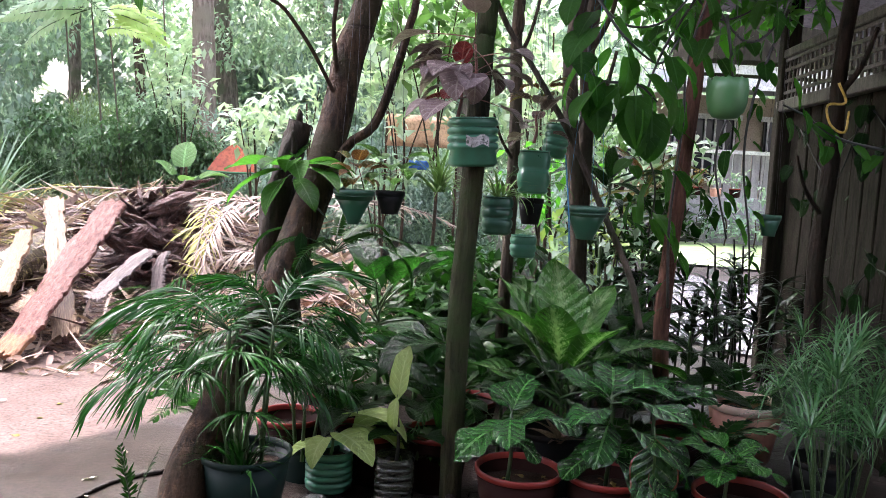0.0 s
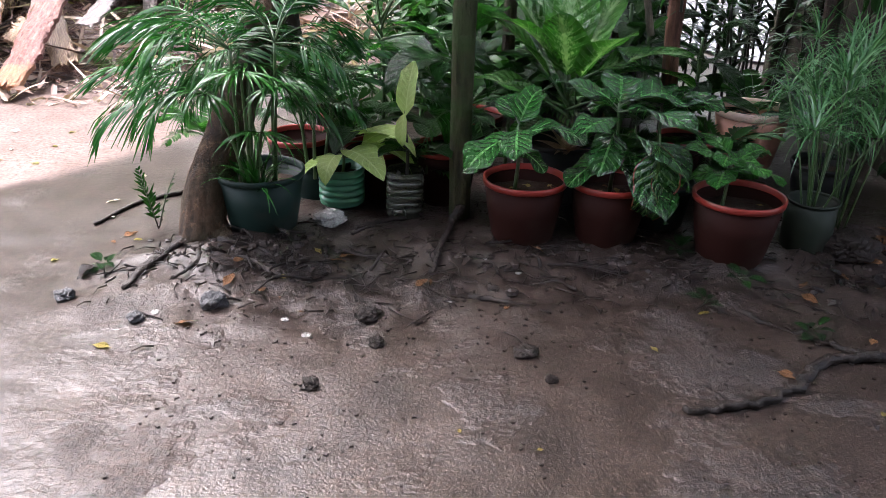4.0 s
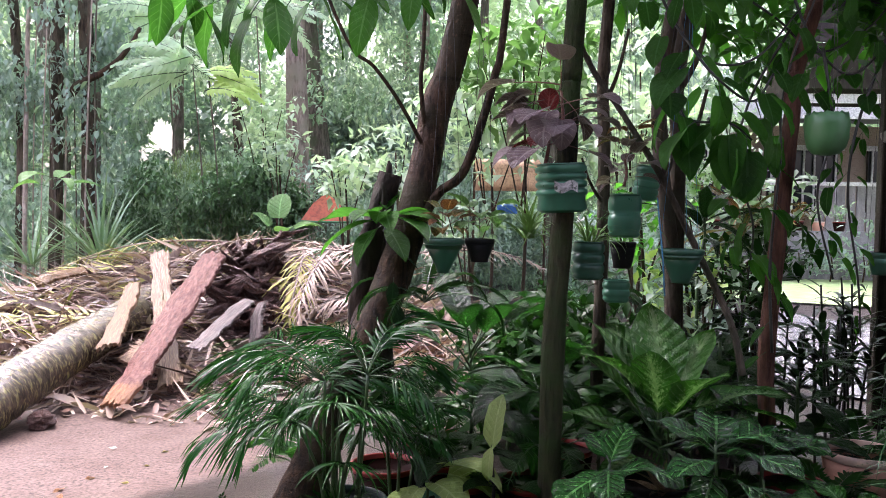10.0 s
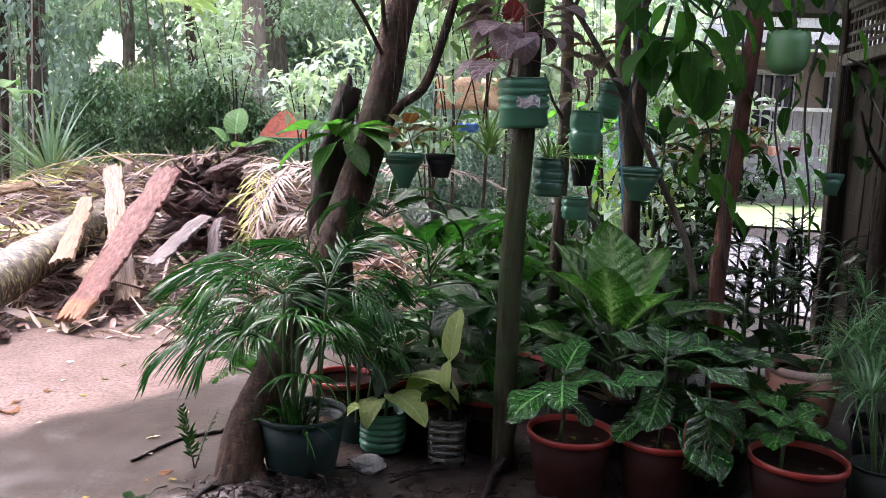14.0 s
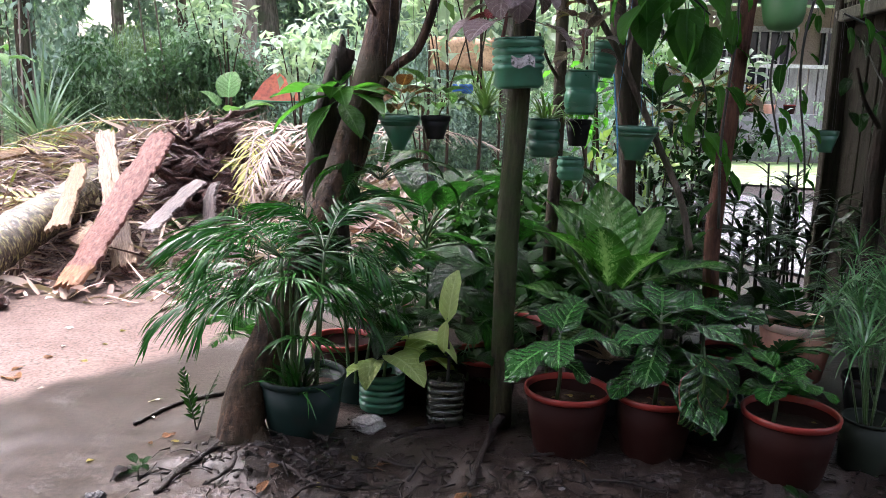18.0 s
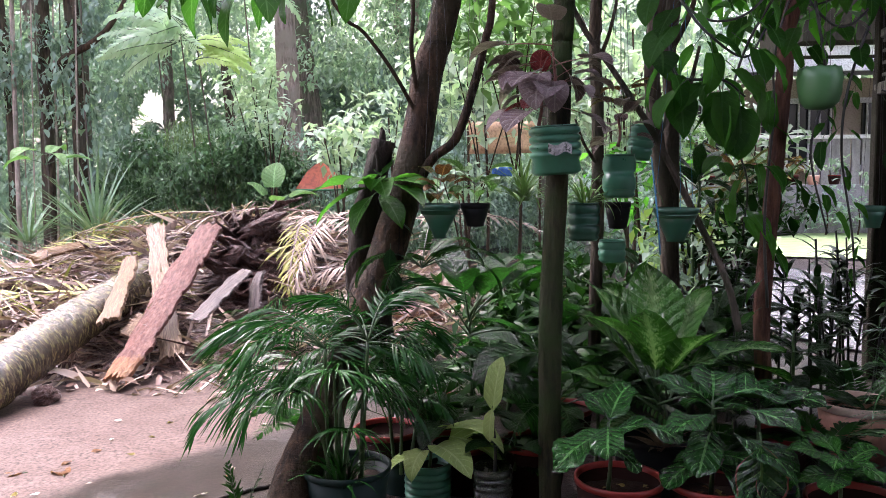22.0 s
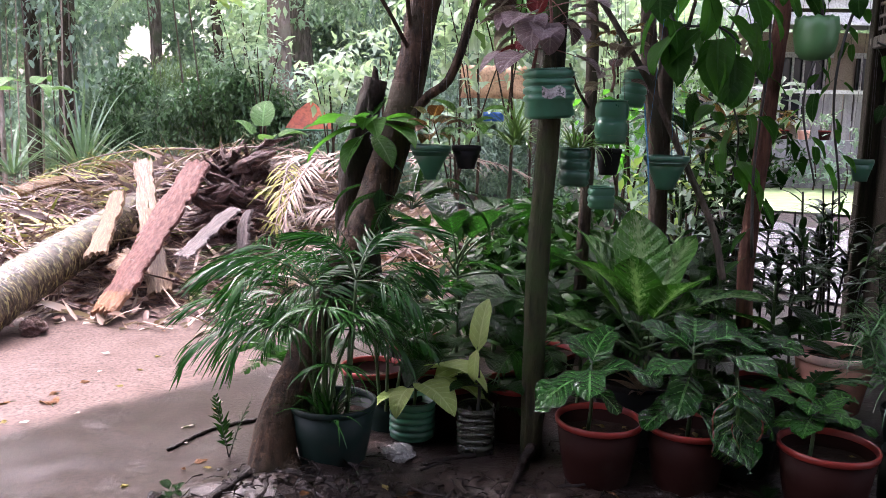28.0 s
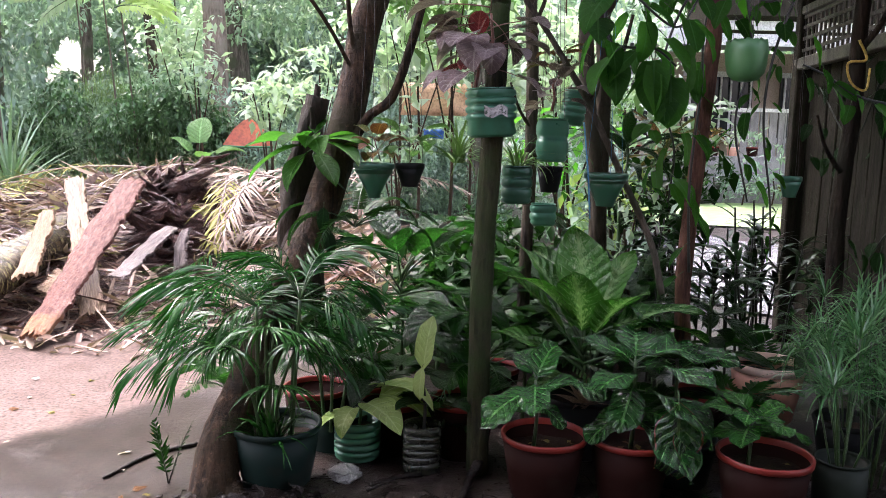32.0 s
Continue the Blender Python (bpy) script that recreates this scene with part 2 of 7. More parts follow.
M_BARK_TAN = bark_material("tan_bark", (0.055, 0.043, 0.033), (0.15, 0.12, 0.092), (0.06, 0.058, 0.038))
M_BARK_RED = bark_material("red_bark", (0.05, 0.022, 0.015), (0.15, 0.07, 0.045))
M_LOG = grain("coconut_bark", (0.028, 0.019, 0.012), (0.13, 0.10, 0.062), 0.14, 6, 16, (1.4, 4, 1.4), c3=(0.22, 0.20, 0.08), strength=1.0, dist=0.015, spec=0.8)
M_LOG_END = grain("cut_wood", (0.10, 0.06, 0.04), (0.2, 0.13, 0.08), 0.6, 30, 120)
M_PLANK_ORANGE = grain("orange_slab", (0.11, 0.05, 0.014), (0.21, 0.115, 0.042), 0.5, 4, 30, (14, 14, 1), speck=0.75, c3=(0.27, 0.18, 0.09), strength=1.0)
M_PLANK_PALE = grain("pale_slab", (0.15, 0.08, 0.042), (0.33, 0.225, 0.13), 0.45, 5, 30, (14, 14, 1), c3=(0.40, 0.28, 0.17), speck=0.75, strength=1.0)
_m, _n, _l, _b = material("torn_bark_face", 0.5)
_v = coords(_n, _l)
_tear = sums(_n, _l, "ADD", _n.new("ShaderNodeSeparateXYZ").outputs[2], 0.0)
_l.new(_v, _n["Separate XYZ"].inputs[0])
_tear = sums(_n, _l, "SUBTRACT", _tear, sums(_n, _l, "MULTIPLY", noise_node(_n, _l, _v, 9.0, 6, 0.7), 0.5))
_rough = noise_node(_n, _l, coords(_n, _l, "Object", (3, 3, 1)), 16.0, 7, 0.75)
_bark = ramp(_n, _l, _rough, [(0.35, (0.075, 0.022, 0.015)), (0.5, (0.20, 0.075, 0.052)), (0.7, (0.36, 0.19, 0.15))])
_wood = ramp(_n, _l, _rough, [(0.35, (0.22, 0.085, 0.035)), (0.65, (0.42, 0.21, 0.09))])
_l.new(mix(_n, _l, ramp(_n, _l, _tear, [(0.0, (1, 1, 1)), (0.06, (0, 0, 0))]), _bark, _wood), _b.inputs["Base Color"])
bump(_n, _l, _b, sums(_n, _l, "ADD", _rough, noise_node(_n, _l, _v, 60.0, 5, 0.7)), 1.0, 0.03)
M_PLANK_RED = _m
M_HUSK = grain("dark_husk", (0.035, 0.014, 0.011), (0.16, 0.08, 0.06), 0.28, 6, 40, (4, 4, 1), strength=1.0)
M_SHEATH = grain("grey_sheath", (0.17, 0.125, 0.105), (0.36, 0.285, 0.245), 0.4, 5, 50, (6, 6, 1))
M_SHEATH_DARK = grain("dark_sheath", (0.09, 0.07, 0.062), (0.26, 0.205, 0.18), 0.35, 6, 50, (6, 6, 1), strength=0.9, dist=0.02)
M_DRY = leafy("dry_frond", (0.19, 0.105, 0.08), (0.66, 0.53, 0.42), None, 0.35, per="island", through_light=0.12)
M_DRY_YELLOW = leafy("yellowed_frond", (0.30, 0.34, 0.07), (0.52, 0.46, 0.16), None, 0.5, per="island", through_light=0.15)
M_TWIG = grain("twig", (0.006, 0.0045, 0.0035), (0.02, 0.0145, 0.011), 0.35, 12, 60, spec=0.15)
# Dirty red body, far darker than its rim: its shade is painted in.
M_RED_SHADED = plastic("shaded_red_plastic", (0.017, 0.0062, 0.0048), 0.6, spec=0.05)
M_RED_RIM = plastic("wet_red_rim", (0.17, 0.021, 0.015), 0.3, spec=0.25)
M_GREEN_POT = plastic("dark_green_plastic", (0.008, 0.019, 0.016), 0.45, spec=0.12)
M_MURKY_POT = plastic("murky_green_plastic", (0.016, 0.022, 0.016), 0.5, spec=0.1)
M_BLACK_POT = plastic("black_plastic", (0.010, 0.011, 0.011), 0.5, spec=0.12)
M_PINK_POT = plastic("faded_pink_plastic", (0.60, 0.30, 0.21), 0.5)
M_PINK_RIM = plastic("bleached_pink_plastic", (0.78, 0.55, 0.44), 0.45)
M_BOTTLE = plastic("mint_bottle_plastic", (0.05, 0.21, 0.12), 0.28, 0.25)
M_BOTTLE_LIGHT = plastic("light_green_plastic", (0.075, 0.22, 0.075), 0.38, 0.35)
M_BOTTLE_DEEP = plastic("green_bottle_plastic", (0.02, 0.095, 0.052), 0.28, 0.2)
M_CLEAR = plastic("clear_bottle_plastic", (0.09, 0.105, 0.07), 0.2, 0.7)
M_STRING_BLUE = grain("blue_string", (0.03, 0.16, 0.3), (0.05, 0.25, 0.42), 0.6, 30, 90)
M_WIRE = grain("wire", (0.03, 0.03, 0.03), (0.08, 0.07, 0.06), 0.5, 30, 90)
M_YELLOW_CORD = grain("yellow_cord", (0.55, 0.36, 0.06), (0.7, 0.5, 0.12), 0.6, 30, 90)
M_LABEL = grain("torn_label", (0.35, 0.34, 0.33), (0.6, 0.58, 0.56), 0.5, 30, 90, c3=(0.06, 0.08, 0.06))
M_TENT = grain("orange_tarpaulin", (0.5, 0.10, 0.045), (0.62, 0.18, 0.08), 0.45, 3, 30, strength=0.2)
M_TRIM_GREEN = grain("green_trim", (0.02, 0.15, 0.06), (0.03, 0.2, 0.08), 0.5, 10, 40)
M_STONE = grain("stone", (0.18, 0.18, 0.17), (0.34, 0.34, 0.31), 0.6, 8, 60)
M_CHARCOAL = grain("charcoal", (0.01, 0.01, 0.011), (0.03, 0.03, 0.033), 0.5, 20, 80)
M_CHIP = grain("pale_chip", (0.16, 0.15, 0.14), (0.3, 0.29, 0.27), 0.5, 20, 80)
M_WALL = grain("tan_render", (0.42, 0.33, 0.26), (0.5, 0.41, 0.34), 0.8, 2, 50, strength=0.25)
M_WALL_GREY = grain("grey_boards", (0.20, 0.19, 0.20), (0.32, 0.30, 0.31), 0.7, 3, 40, (4, 4, 1))
M_WHITE = grain("white_paint", (0.62, 0.62, 0.62), (0.75, 0.75, 0.75), 0.5, 5, 40, strength=0.2)
M_IRON = grain("rusty_roof_iron", (0.07, 0.072, 0.08), (0.15, 0.15, 0.155), 0.5, 2, 30, spec=0.3)
M_WEATHERED = grain("weathered_timber", (0.016, 0.0135, 0.0105), (0.046, 0.039, 0.029), 0.75, 4, 50, (8, 8, 1), strength=0.8, c3=(0.022, 0.026, 0.014), spec=0.08)
M_LATTICE = grain("lattice_bamboo", (0.075, 0.068, 0.058), (0.15, 0.135, 0.115), 0.6, 6, 50, (4, 4, 1), spec=0.2)
M_GLASS, _n, _l, _b = material("dark_glass", 0.08)
_b.inputs["Base Color"].default_value = (0.03, 0.035, 0.04, 1)
M_WATER, _n, _l, _b = material("puddle", 0.1, 0.8)
_v = coords(_n, _l)
_l.new(ramp(_n, _l, noise_node(_n, _l, _v, 2.0, 3), [(0.4, (0.14, 0.135, 0.14)), (0.6, (0.24, 0.235, 0.24))]), _b.inputs["Base Color"])
bump(_n, _l, _b, noise_node(_n, _l, _v, 22.0, 4, 0.7), 1.0, 0.03)

L_PALM = leafy("palm_leaf", (0.009, 0.045, 0.014), (0.026, 0.10, 0.028), None, 0.26, spec=0.2, through_light=0.3)
# Dark green taken darker: shade among the crowded leaves is put into it.
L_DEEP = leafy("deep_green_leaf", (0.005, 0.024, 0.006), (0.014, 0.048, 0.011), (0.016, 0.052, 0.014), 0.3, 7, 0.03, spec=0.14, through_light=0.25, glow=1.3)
L_DIEFF = leafy("glossy_broad_leaf", (0.007, 0.034, 0.008), (0.020, 0.075, 0.016), (0.022, 0.075, 0.018), 0.18, 9, 0.03, spec=0.4, through_light=0.35, quilt=0.7, glow=1.8)
L_MID = leafy("mid_green_leaf", (0.025, 0.091, 0.025), (0.049, 0.140, 0.035), (0.11, 0.26, 0.08), 0.3, 8, 0.05)
L_LIGHT = leafy("fresh_green_leaf", (0.11, 0.24, 0.07), (0.20, 0.36, 0.12), (0.2, 0.42, 0.14), 0.35, 8, 0.05, through_light=0.35)
L_AVOCADO = leafy("seedling_leaf", (0.040, 0.125, 0.026), (0.085, 0.22, 0.05), (0.10, 0.24, 0.06), 0.25, 8, 0.03, through_light=0.45, spec=0.25, glow=1.2)
L_YELLOW = leafy("lime_leaf", (0.42, 0.58, 0.16), (0.56, 0.70, 0.26), (0.60, 0.72, 0.32), 0.35, 7, 0.05, through_light=0.35)
L_ZEBRA = leafy("zebra_leaf", (0.012, 0.100, 0.018), (0.028, 0.155, 0.028), (0.15, 0.46, 0.11), 0.05, 7, 0.06, spec=1.0, quilt=4.2, broken=True, through_light=0.12)
L_ZEBRA_OLD = leafy("ageing_zebra_leaf", (0.022, 0.110, 0.020), (0.040, 0.15, 0.028), (0.15, 0.36, 0.08), 0.10, 7, 0.07, edge=(0.22, 0.08, 0.03), spec=0.9, quilt=3.6, broken=True, through_light=0.15)
L_YOUNG = leafy("young_veined_leaf", (0.030, 0.150, 0.026), (0.055, 0.215, 0.038), (0.13, 0.38, 0.08), 0.16, 7, 0.06, spec=0.7, quilt=3.0, broken=True)
L_DUMB = leafy("speckled_leaf", (0.042, 0.150, 0.028), (0.085, 0.245, 0.048), (0.27, 0.46, 0.17), 0.16, 9, 0.015, spots=20, through_light=0.4, spec=0.5, quilt=2.0)
L_PURPLE = leafy("purple_leaf", (0.15, 0.085, 0.09), (0.44, 0.34, 0.355), (0.4, 0.32, 0.32), 0.3, 6, 0.05)
L_RED = leafy("dark_red_leaf", (0.22, 0.02, 0.03), (0.34, 0.05, 0.05), (0.4, 0.1, 0.1), 0.3, 6, 0.05)
L_VINE = leafy("vine_leaf", (0.022, 0.080, 0.020), (0.065, 0.170, 0.042), (0.05, 0.15, 0.035), 0.24, 6, 0.02, through_light=0.5, spec=0.35, glow=2.5)
# Fern green bleached: part of the wood's haze is put into it.
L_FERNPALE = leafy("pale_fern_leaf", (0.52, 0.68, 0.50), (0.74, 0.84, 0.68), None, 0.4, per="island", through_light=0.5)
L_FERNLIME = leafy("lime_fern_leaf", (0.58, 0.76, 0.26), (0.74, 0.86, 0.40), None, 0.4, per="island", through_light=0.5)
L_SPIDER = leafy("striped_leaf", (0.10, 0.22, 0.06), (0.2, 0.32, 0.1), None, 0.35, per="island")
L_GRASS = leafy("grassy_leaf", (0.055, 0.16, 0.07), (0.16, 0.33, 0.14), None, 0.14, per="island", spec=0.8, through_light=0.4)
L_FERN = leafy("fern_leaf", (0.010, 0.044, 0.010), (0.032, 0.095, 0.022), None, 0.35, per="island", spec=0.15, glow=1.6)
L_CANOPY = leafy("canopy_leaf", (0.03, 0.10, 0.025), (0.07, 0.17, 0.045), None, 0.35, per="island", through_light=0.22, glow=2.3)
L_HANG = leafy("hanging_crown_leaf", (0.035, 0.12, 0.022), (0.10, 0.26, 0.05), None, 0.3, per="island", through_light=0.5, glow=2.3)
# Greens paled and greyed: rain haze is put into these leaf colours.
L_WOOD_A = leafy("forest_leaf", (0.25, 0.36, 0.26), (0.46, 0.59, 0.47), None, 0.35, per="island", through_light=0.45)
L_WOOD_B = leafy("forest_leaf_pale_haze", (0.43, 0.55, 0.42), (0.67, 0.77, 0.62), None, 0.35, per="island", through_light=0.45)
L_WOOD_C = leafy("forest_leaf_blue_haze", (0.25, 0.36, 0.31), (0.47, 0.58, 0.52), None, 0.3, per="island", through_light=0.45)
# Darker copy of the forest leaf: the woods' inner shade is painted in.
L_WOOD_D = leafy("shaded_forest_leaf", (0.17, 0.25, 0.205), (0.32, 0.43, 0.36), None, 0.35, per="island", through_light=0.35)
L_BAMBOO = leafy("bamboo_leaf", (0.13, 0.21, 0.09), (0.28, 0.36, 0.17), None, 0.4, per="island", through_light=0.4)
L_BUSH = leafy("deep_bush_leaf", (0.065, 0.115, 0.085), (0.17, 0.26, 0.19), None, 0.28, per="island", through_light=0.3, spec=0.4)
# Palest copy for the far wall; distance haze sits in its colour.
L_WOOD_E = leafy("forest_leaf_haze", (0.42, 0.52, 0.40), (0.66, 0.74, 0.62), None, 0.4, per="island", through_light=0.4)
# Near-black green: shade between the plants is put into this colour.
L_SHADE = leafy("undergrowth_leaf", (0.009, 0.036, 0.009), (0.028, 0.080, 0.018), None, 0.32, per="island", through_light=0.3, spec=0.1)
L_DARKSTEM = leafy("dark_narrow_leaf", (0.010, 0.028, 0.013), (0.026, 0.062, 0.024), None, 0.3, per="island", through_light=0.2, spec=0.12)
L_CROTON = leafy("croton_leaf", (0.22, 0.05, 0.03), (0.12, 0.18, 0.04), (0.4, 0.2, 0.08), 0.3, 7, 0.06)
M_STEM = grain("green_stem", (0.022, 0.06, 0.015), (0.055, 0.11, 0.03), 0.4, 10, 50, strength=0.2)
M_STEM_DARK = grain("dark_stem", (0.012, 0.015, 0.012), (0.03, 0.03, 0.022), 0.4, 10, 50, strength=0.3)
M_STEM_RED = grain("reddish_stem", (0.14, 0.05, 0.04), (0.22, 0.09, 0.06), 0.4, 10, 50, strength=0.2)

# ---- mesh makers ----


def mesh_of(name, verts, faces, mats, index=None, uvs=None, smooth=True):
    me = bpy.data.meshes.new(name)
    me.from_pydata([tuple(v) for v in verts], [], [tuple(f) for f in faces])
    for m in mats:
        me.materials.append(m)
    if index:
        me.polygons.foreach_set("material_index", index)
    if smooth:
        me.polygons.foreach_set("use_smooth", [True] * len(me.polygons))
    if uvs is not None:
        layer = me.uv_layers.new(name="UVMap")
        loops = np.empty(len(me.loops), dtype=np.int32)
        me.loops.foreach_get("vertex_index", loops)
        layer.data.foreach_set("uv", np.asarray(uvs, dtype=np.float32)[loops].ravel())
    me.update()
    return me


class Build:
    """Collects vertices and faces of one mesh."""

    def __init__(self):
        self.v, self.f, self.m, self.u = [], [], [], []

    def add(self, verts, faces, mat=0, uv=None):
        k = len(self.v)
        self.v += [tuple(p) for p in verts]
        self.f += [tuple(i + k for i in q) for q in faces]
        self.m += [mat] * len(faces)
        self.u += uv if uv is not None else [(0.5, 0.0)] * len(verts)

    def mesh(self, name, *mats, smooth=True):
        return mesh_of(name, self.v, self.f, mats, self.m, self.u, smooth)


def tube_data(points, radii, sides=8, rough=0.0, seed=0, cap=True):
    pts = [Vector(p) for p in points]
    rng = random.Random(seed)
    verts, faces = [], []
    side = Vector((1, 0, 0))
    n = len(pts)
    for i, p in enumerate(pts):
        d = (pts[min(i + 1, n - 1)] - pts[max(i - 1, 0)]).normalized()
        side = (side - d * side.dot(d))
        if side.length < 1e-4:
            side = d.orthogonal()
        side.normalize()
        up = d.cross(side)
        r = radii[i] if isinstance(radii, (list, tuple)) else radii
        for k in range(sides):
            a = 2 * math.pi * k / sides
            q = r * (1 + rough * (noise.noise(Vector((math.cos(a) * 1.3, math.sin(a) * 1.3, p.length * 4 + seed))) + rng.uniform(-0.3, 0.3)))
            verts.append(p + side * math.cos(a) * q + up * math.sin(a) * q)
    for i in range(n - 1):
        for k in range(sides):
            j = (k + 1) % sides
            faces.append((i * sides + k, i * sides + j, (i + 1) * sides + j, (i + 1) * sides + k))
    if cap:
        faces.append(tuple(reversed(range(sides))))
        faces.append(tuple(range((n - 1) * sides, n * sides)))
    return verts, faces


def smooth_path(points, steps=5):
    """Points along a soft curve through the given ones."""
    p = [Vector(q) for q in points]
    p = [p[0] * 2 - p[1]] + p + [p[-1] * 2 - p[-2]]
    out = []
    for i in range(1, len(p) - 2):
        for s in range(steps):
            t = s / steps
            a, b, c, d = p[i - 1], p[i], p[i + 1], p[i + 2]
            out.append(0.5 * (2 * b + (c - a) * t + (2 * a - 5 * b + 4 * c - d) * t * t + (3 * b - a - 3 * c + d) * t ** 3))
    return out + [p[-2]]


def taper(n, a, b):
    return [a + (b - a) * i / max(1, n - 1) for i in range(n)]


def tube_mesh(name, points, r0, r1, mat, sides=8, rough=0.0, steps=5, seed=0):
    path = smooth_path(points, steps) if len(points) > 2 else [Vector(q) for q in points]
    v, f = tube_data(path, taper(len(path), r0, r1), sides, rough, seed)
    return mesh_of(name, v, f, [mat])


def lathe_data(profile, sides=28, square=0.0):
    """A turned shape; square above 0 pulls it towards a rounded square."""
    verts, faces = [], []
    for r, z in profile:
        for k in range(sides):
            a = 2 * math.pi * k / sides
            c, s = math.cos(a), math.sin(a)
            q = r / (abs(c) ** 4 + abs(s) ** 4) ** 0.25 if square else r
            q = r + (q - r) * square
            verts.append((q * c, q * s, z))
    for i in range(len(profile) - 1):
        for k in range(sides):
            j = (k + 1) % sides
            faces.append((i * sides + k, i * sides + j, (i + 1) * sides + j, (i + 1) * sides + k))
    faces.append(tuple(reversed(range(sides))))
    return verts, faces


def box_data(x, y, z, cx=0, cy=0, cz=0):
    v = [(cx + sx * x / 2, cy + sy * y / 2, cz + sz * z / 2) for sz in (-1, 1) for sy in (-1, 1) for sx in (-1, 1)]
    return v, [(0, 2, 3, 1), (4, 5, 7, 6), (0, 1, 5, 4), (2, 6, 7, 3), (0, 4, 6, 2), (1, 3, 7, 5)]


def bevelled_box(name, x, y, z, mat, bevel=0.004, rough=0.0, seed=0):
    bm = bmesh.new()
    bmesh.ops.create_cube(bm, size=1.0)
    bmesh.ops.scale(bm, vec=(x, y, z), verts=bm.verts)
    if rough:
        longest = max((x, "x"), (y, "y"), (z, "z"))[1]
        bmesh.ops.subdivide_edges(bm, edges=[e for e in bm.edges if abs((e.verts[0].co - e.verts[1].co).length - max(x, y, z)) < 1e-5], cuts=7)
        rng = random.Random(seed)
        for v in bm.verts:
            v.co += Vector([rng.uniform(-rough, rough) for _ in range(3)])
    bmesh.ops.bevel(bm, geom=list(bm.edges), offset=bevel, segments=1, affect="EDGES")
    me = bpy.data.meshes.new(name)
    bm.to_mesh(me)
    bm.free()
    me.materials.append(mat)
    return me


def thing(name, label, category, at=(0, 0, 0), group="", kind="", turn=(0, 0, 0)):
    ob = new(name)
    ob.matrix_basis = pose(*at, *turn)
    ob.empty_display_size = 0.05
    return tagged(ob, label, category, group, kind)


def part(name, mesh, parent, m=None, label=""):
    ob = new(name, mesh)
    ob.parent = parent
    if m is not None:
        ob.matrix_basis = m
    return tagged(ob, label)


def single(name, mesh, label, category, m=None, group="", kind=""):
    ob = new(name, mesh)
    if m is not None:
        ob.matrix_basis = m
    return tagged(ob, label, category, group, kind)


def aim(at, azimuth, elevation, roll=0.0, size=1.0):
    """A pose whose +y runs off at that azimuth (degrees from +x) and elevation."""
    m = Matrix.Translation(at) @ Matrix.Rotation(radians(azimuth - 90), 4, "Z") @ Matrix.Rotation(radians(elevation), 4, "X") @ Matrix.Rotation(radians(roll), 4, "Y")
    return m @ Matrix.Scale(size, 4)


def profile(shape, s):
    if shape == "lance":
        return math.sin(math.pi * s ** 0.75) ** 0.9
    if shape == "oblong":
        return min(1.0, (math.sin(math.pi * min(1, s * 0.98 + 0.01)) * 1.5)) ** 0.8
    if shape == "heart":
        return (math.sin(math.pi * (0.14 + 0.86 * s)) ** 0.75) * (1.12 - 0.35 * s)
    if shape == "paddle":
        return math.sin(math.pi * s ** 1.5) ** 0.8 if s > 0 else 0.0
    return math.sin(math.pi * s ** 0.85) ** 0.8


def blade_data(length, width, shape="ovate", bend=50.0, fold=18.0, wave=0.02, stalk=0.0, rise=0.0, nu=4, nv=9, seed=0, stalk_r=0.004):
    """One leaf along +y with its stalk: (blade verts, faces, uvs), (stalk verts, faces)."""
    rng = random.Random(seed)
    ph = rng.uniform(0, 6)
    y, z, ang = 0.0, 0.0, radians(rise)
    pts = [(y, z)]
    for i in range(4):
        y += stalk / 4 * math.cos(ang)
        z += stalk / 4 * math.sin(ang)
        ang -= radians(bend * 0.06)
        pts.append((y, z))
    verts, uvs, faces = [], [], []
    step = length / nv
    for i in range(nv + 1):
        s = i / nv
        half = 0.5 * width * max(0.0, profile(shape, s)) + 0.0008
        for k in range(nu + 1):
            c = 2 * k / nu - 1
            lift = abs(c) * half * math.tan(radians(fold)) + wave * length * math.sin(9 * s + ph + 2 * c) * abs(c)
            verts.append((c * half, y - math.sin(ang) * lift, z + math.cos(ang) * lift))
            uvs.append((k / nu, s))
        y += step * math.cos(ang)
        z += step * math.sin(ang)
        ang -= radians(bend) / nv * (0.5 + s)
    w = nu + 1
    for i in range(nv):
        for k in range(nu):
            faces.append((i * w + k, i * w + k + 1, (i + 1) * w + k + 1, (i + 1) * w + k))
    st = tube_data([(0, a, b) for a, b in pts], taper(5, stalk_r, stalk_r * 0.6), 5) if stalk else None
    return verts, faces, uvs, st


def leaf_mesh(mat, stem=None, **kw):
    b = Build()
    v, f, u, st = blade_data(**kw)
    b.add(v, f, 0, u)
    if st:
        b.add(*st, 1)
    return b.mesh("leaf", mat, stem or M_STEM)


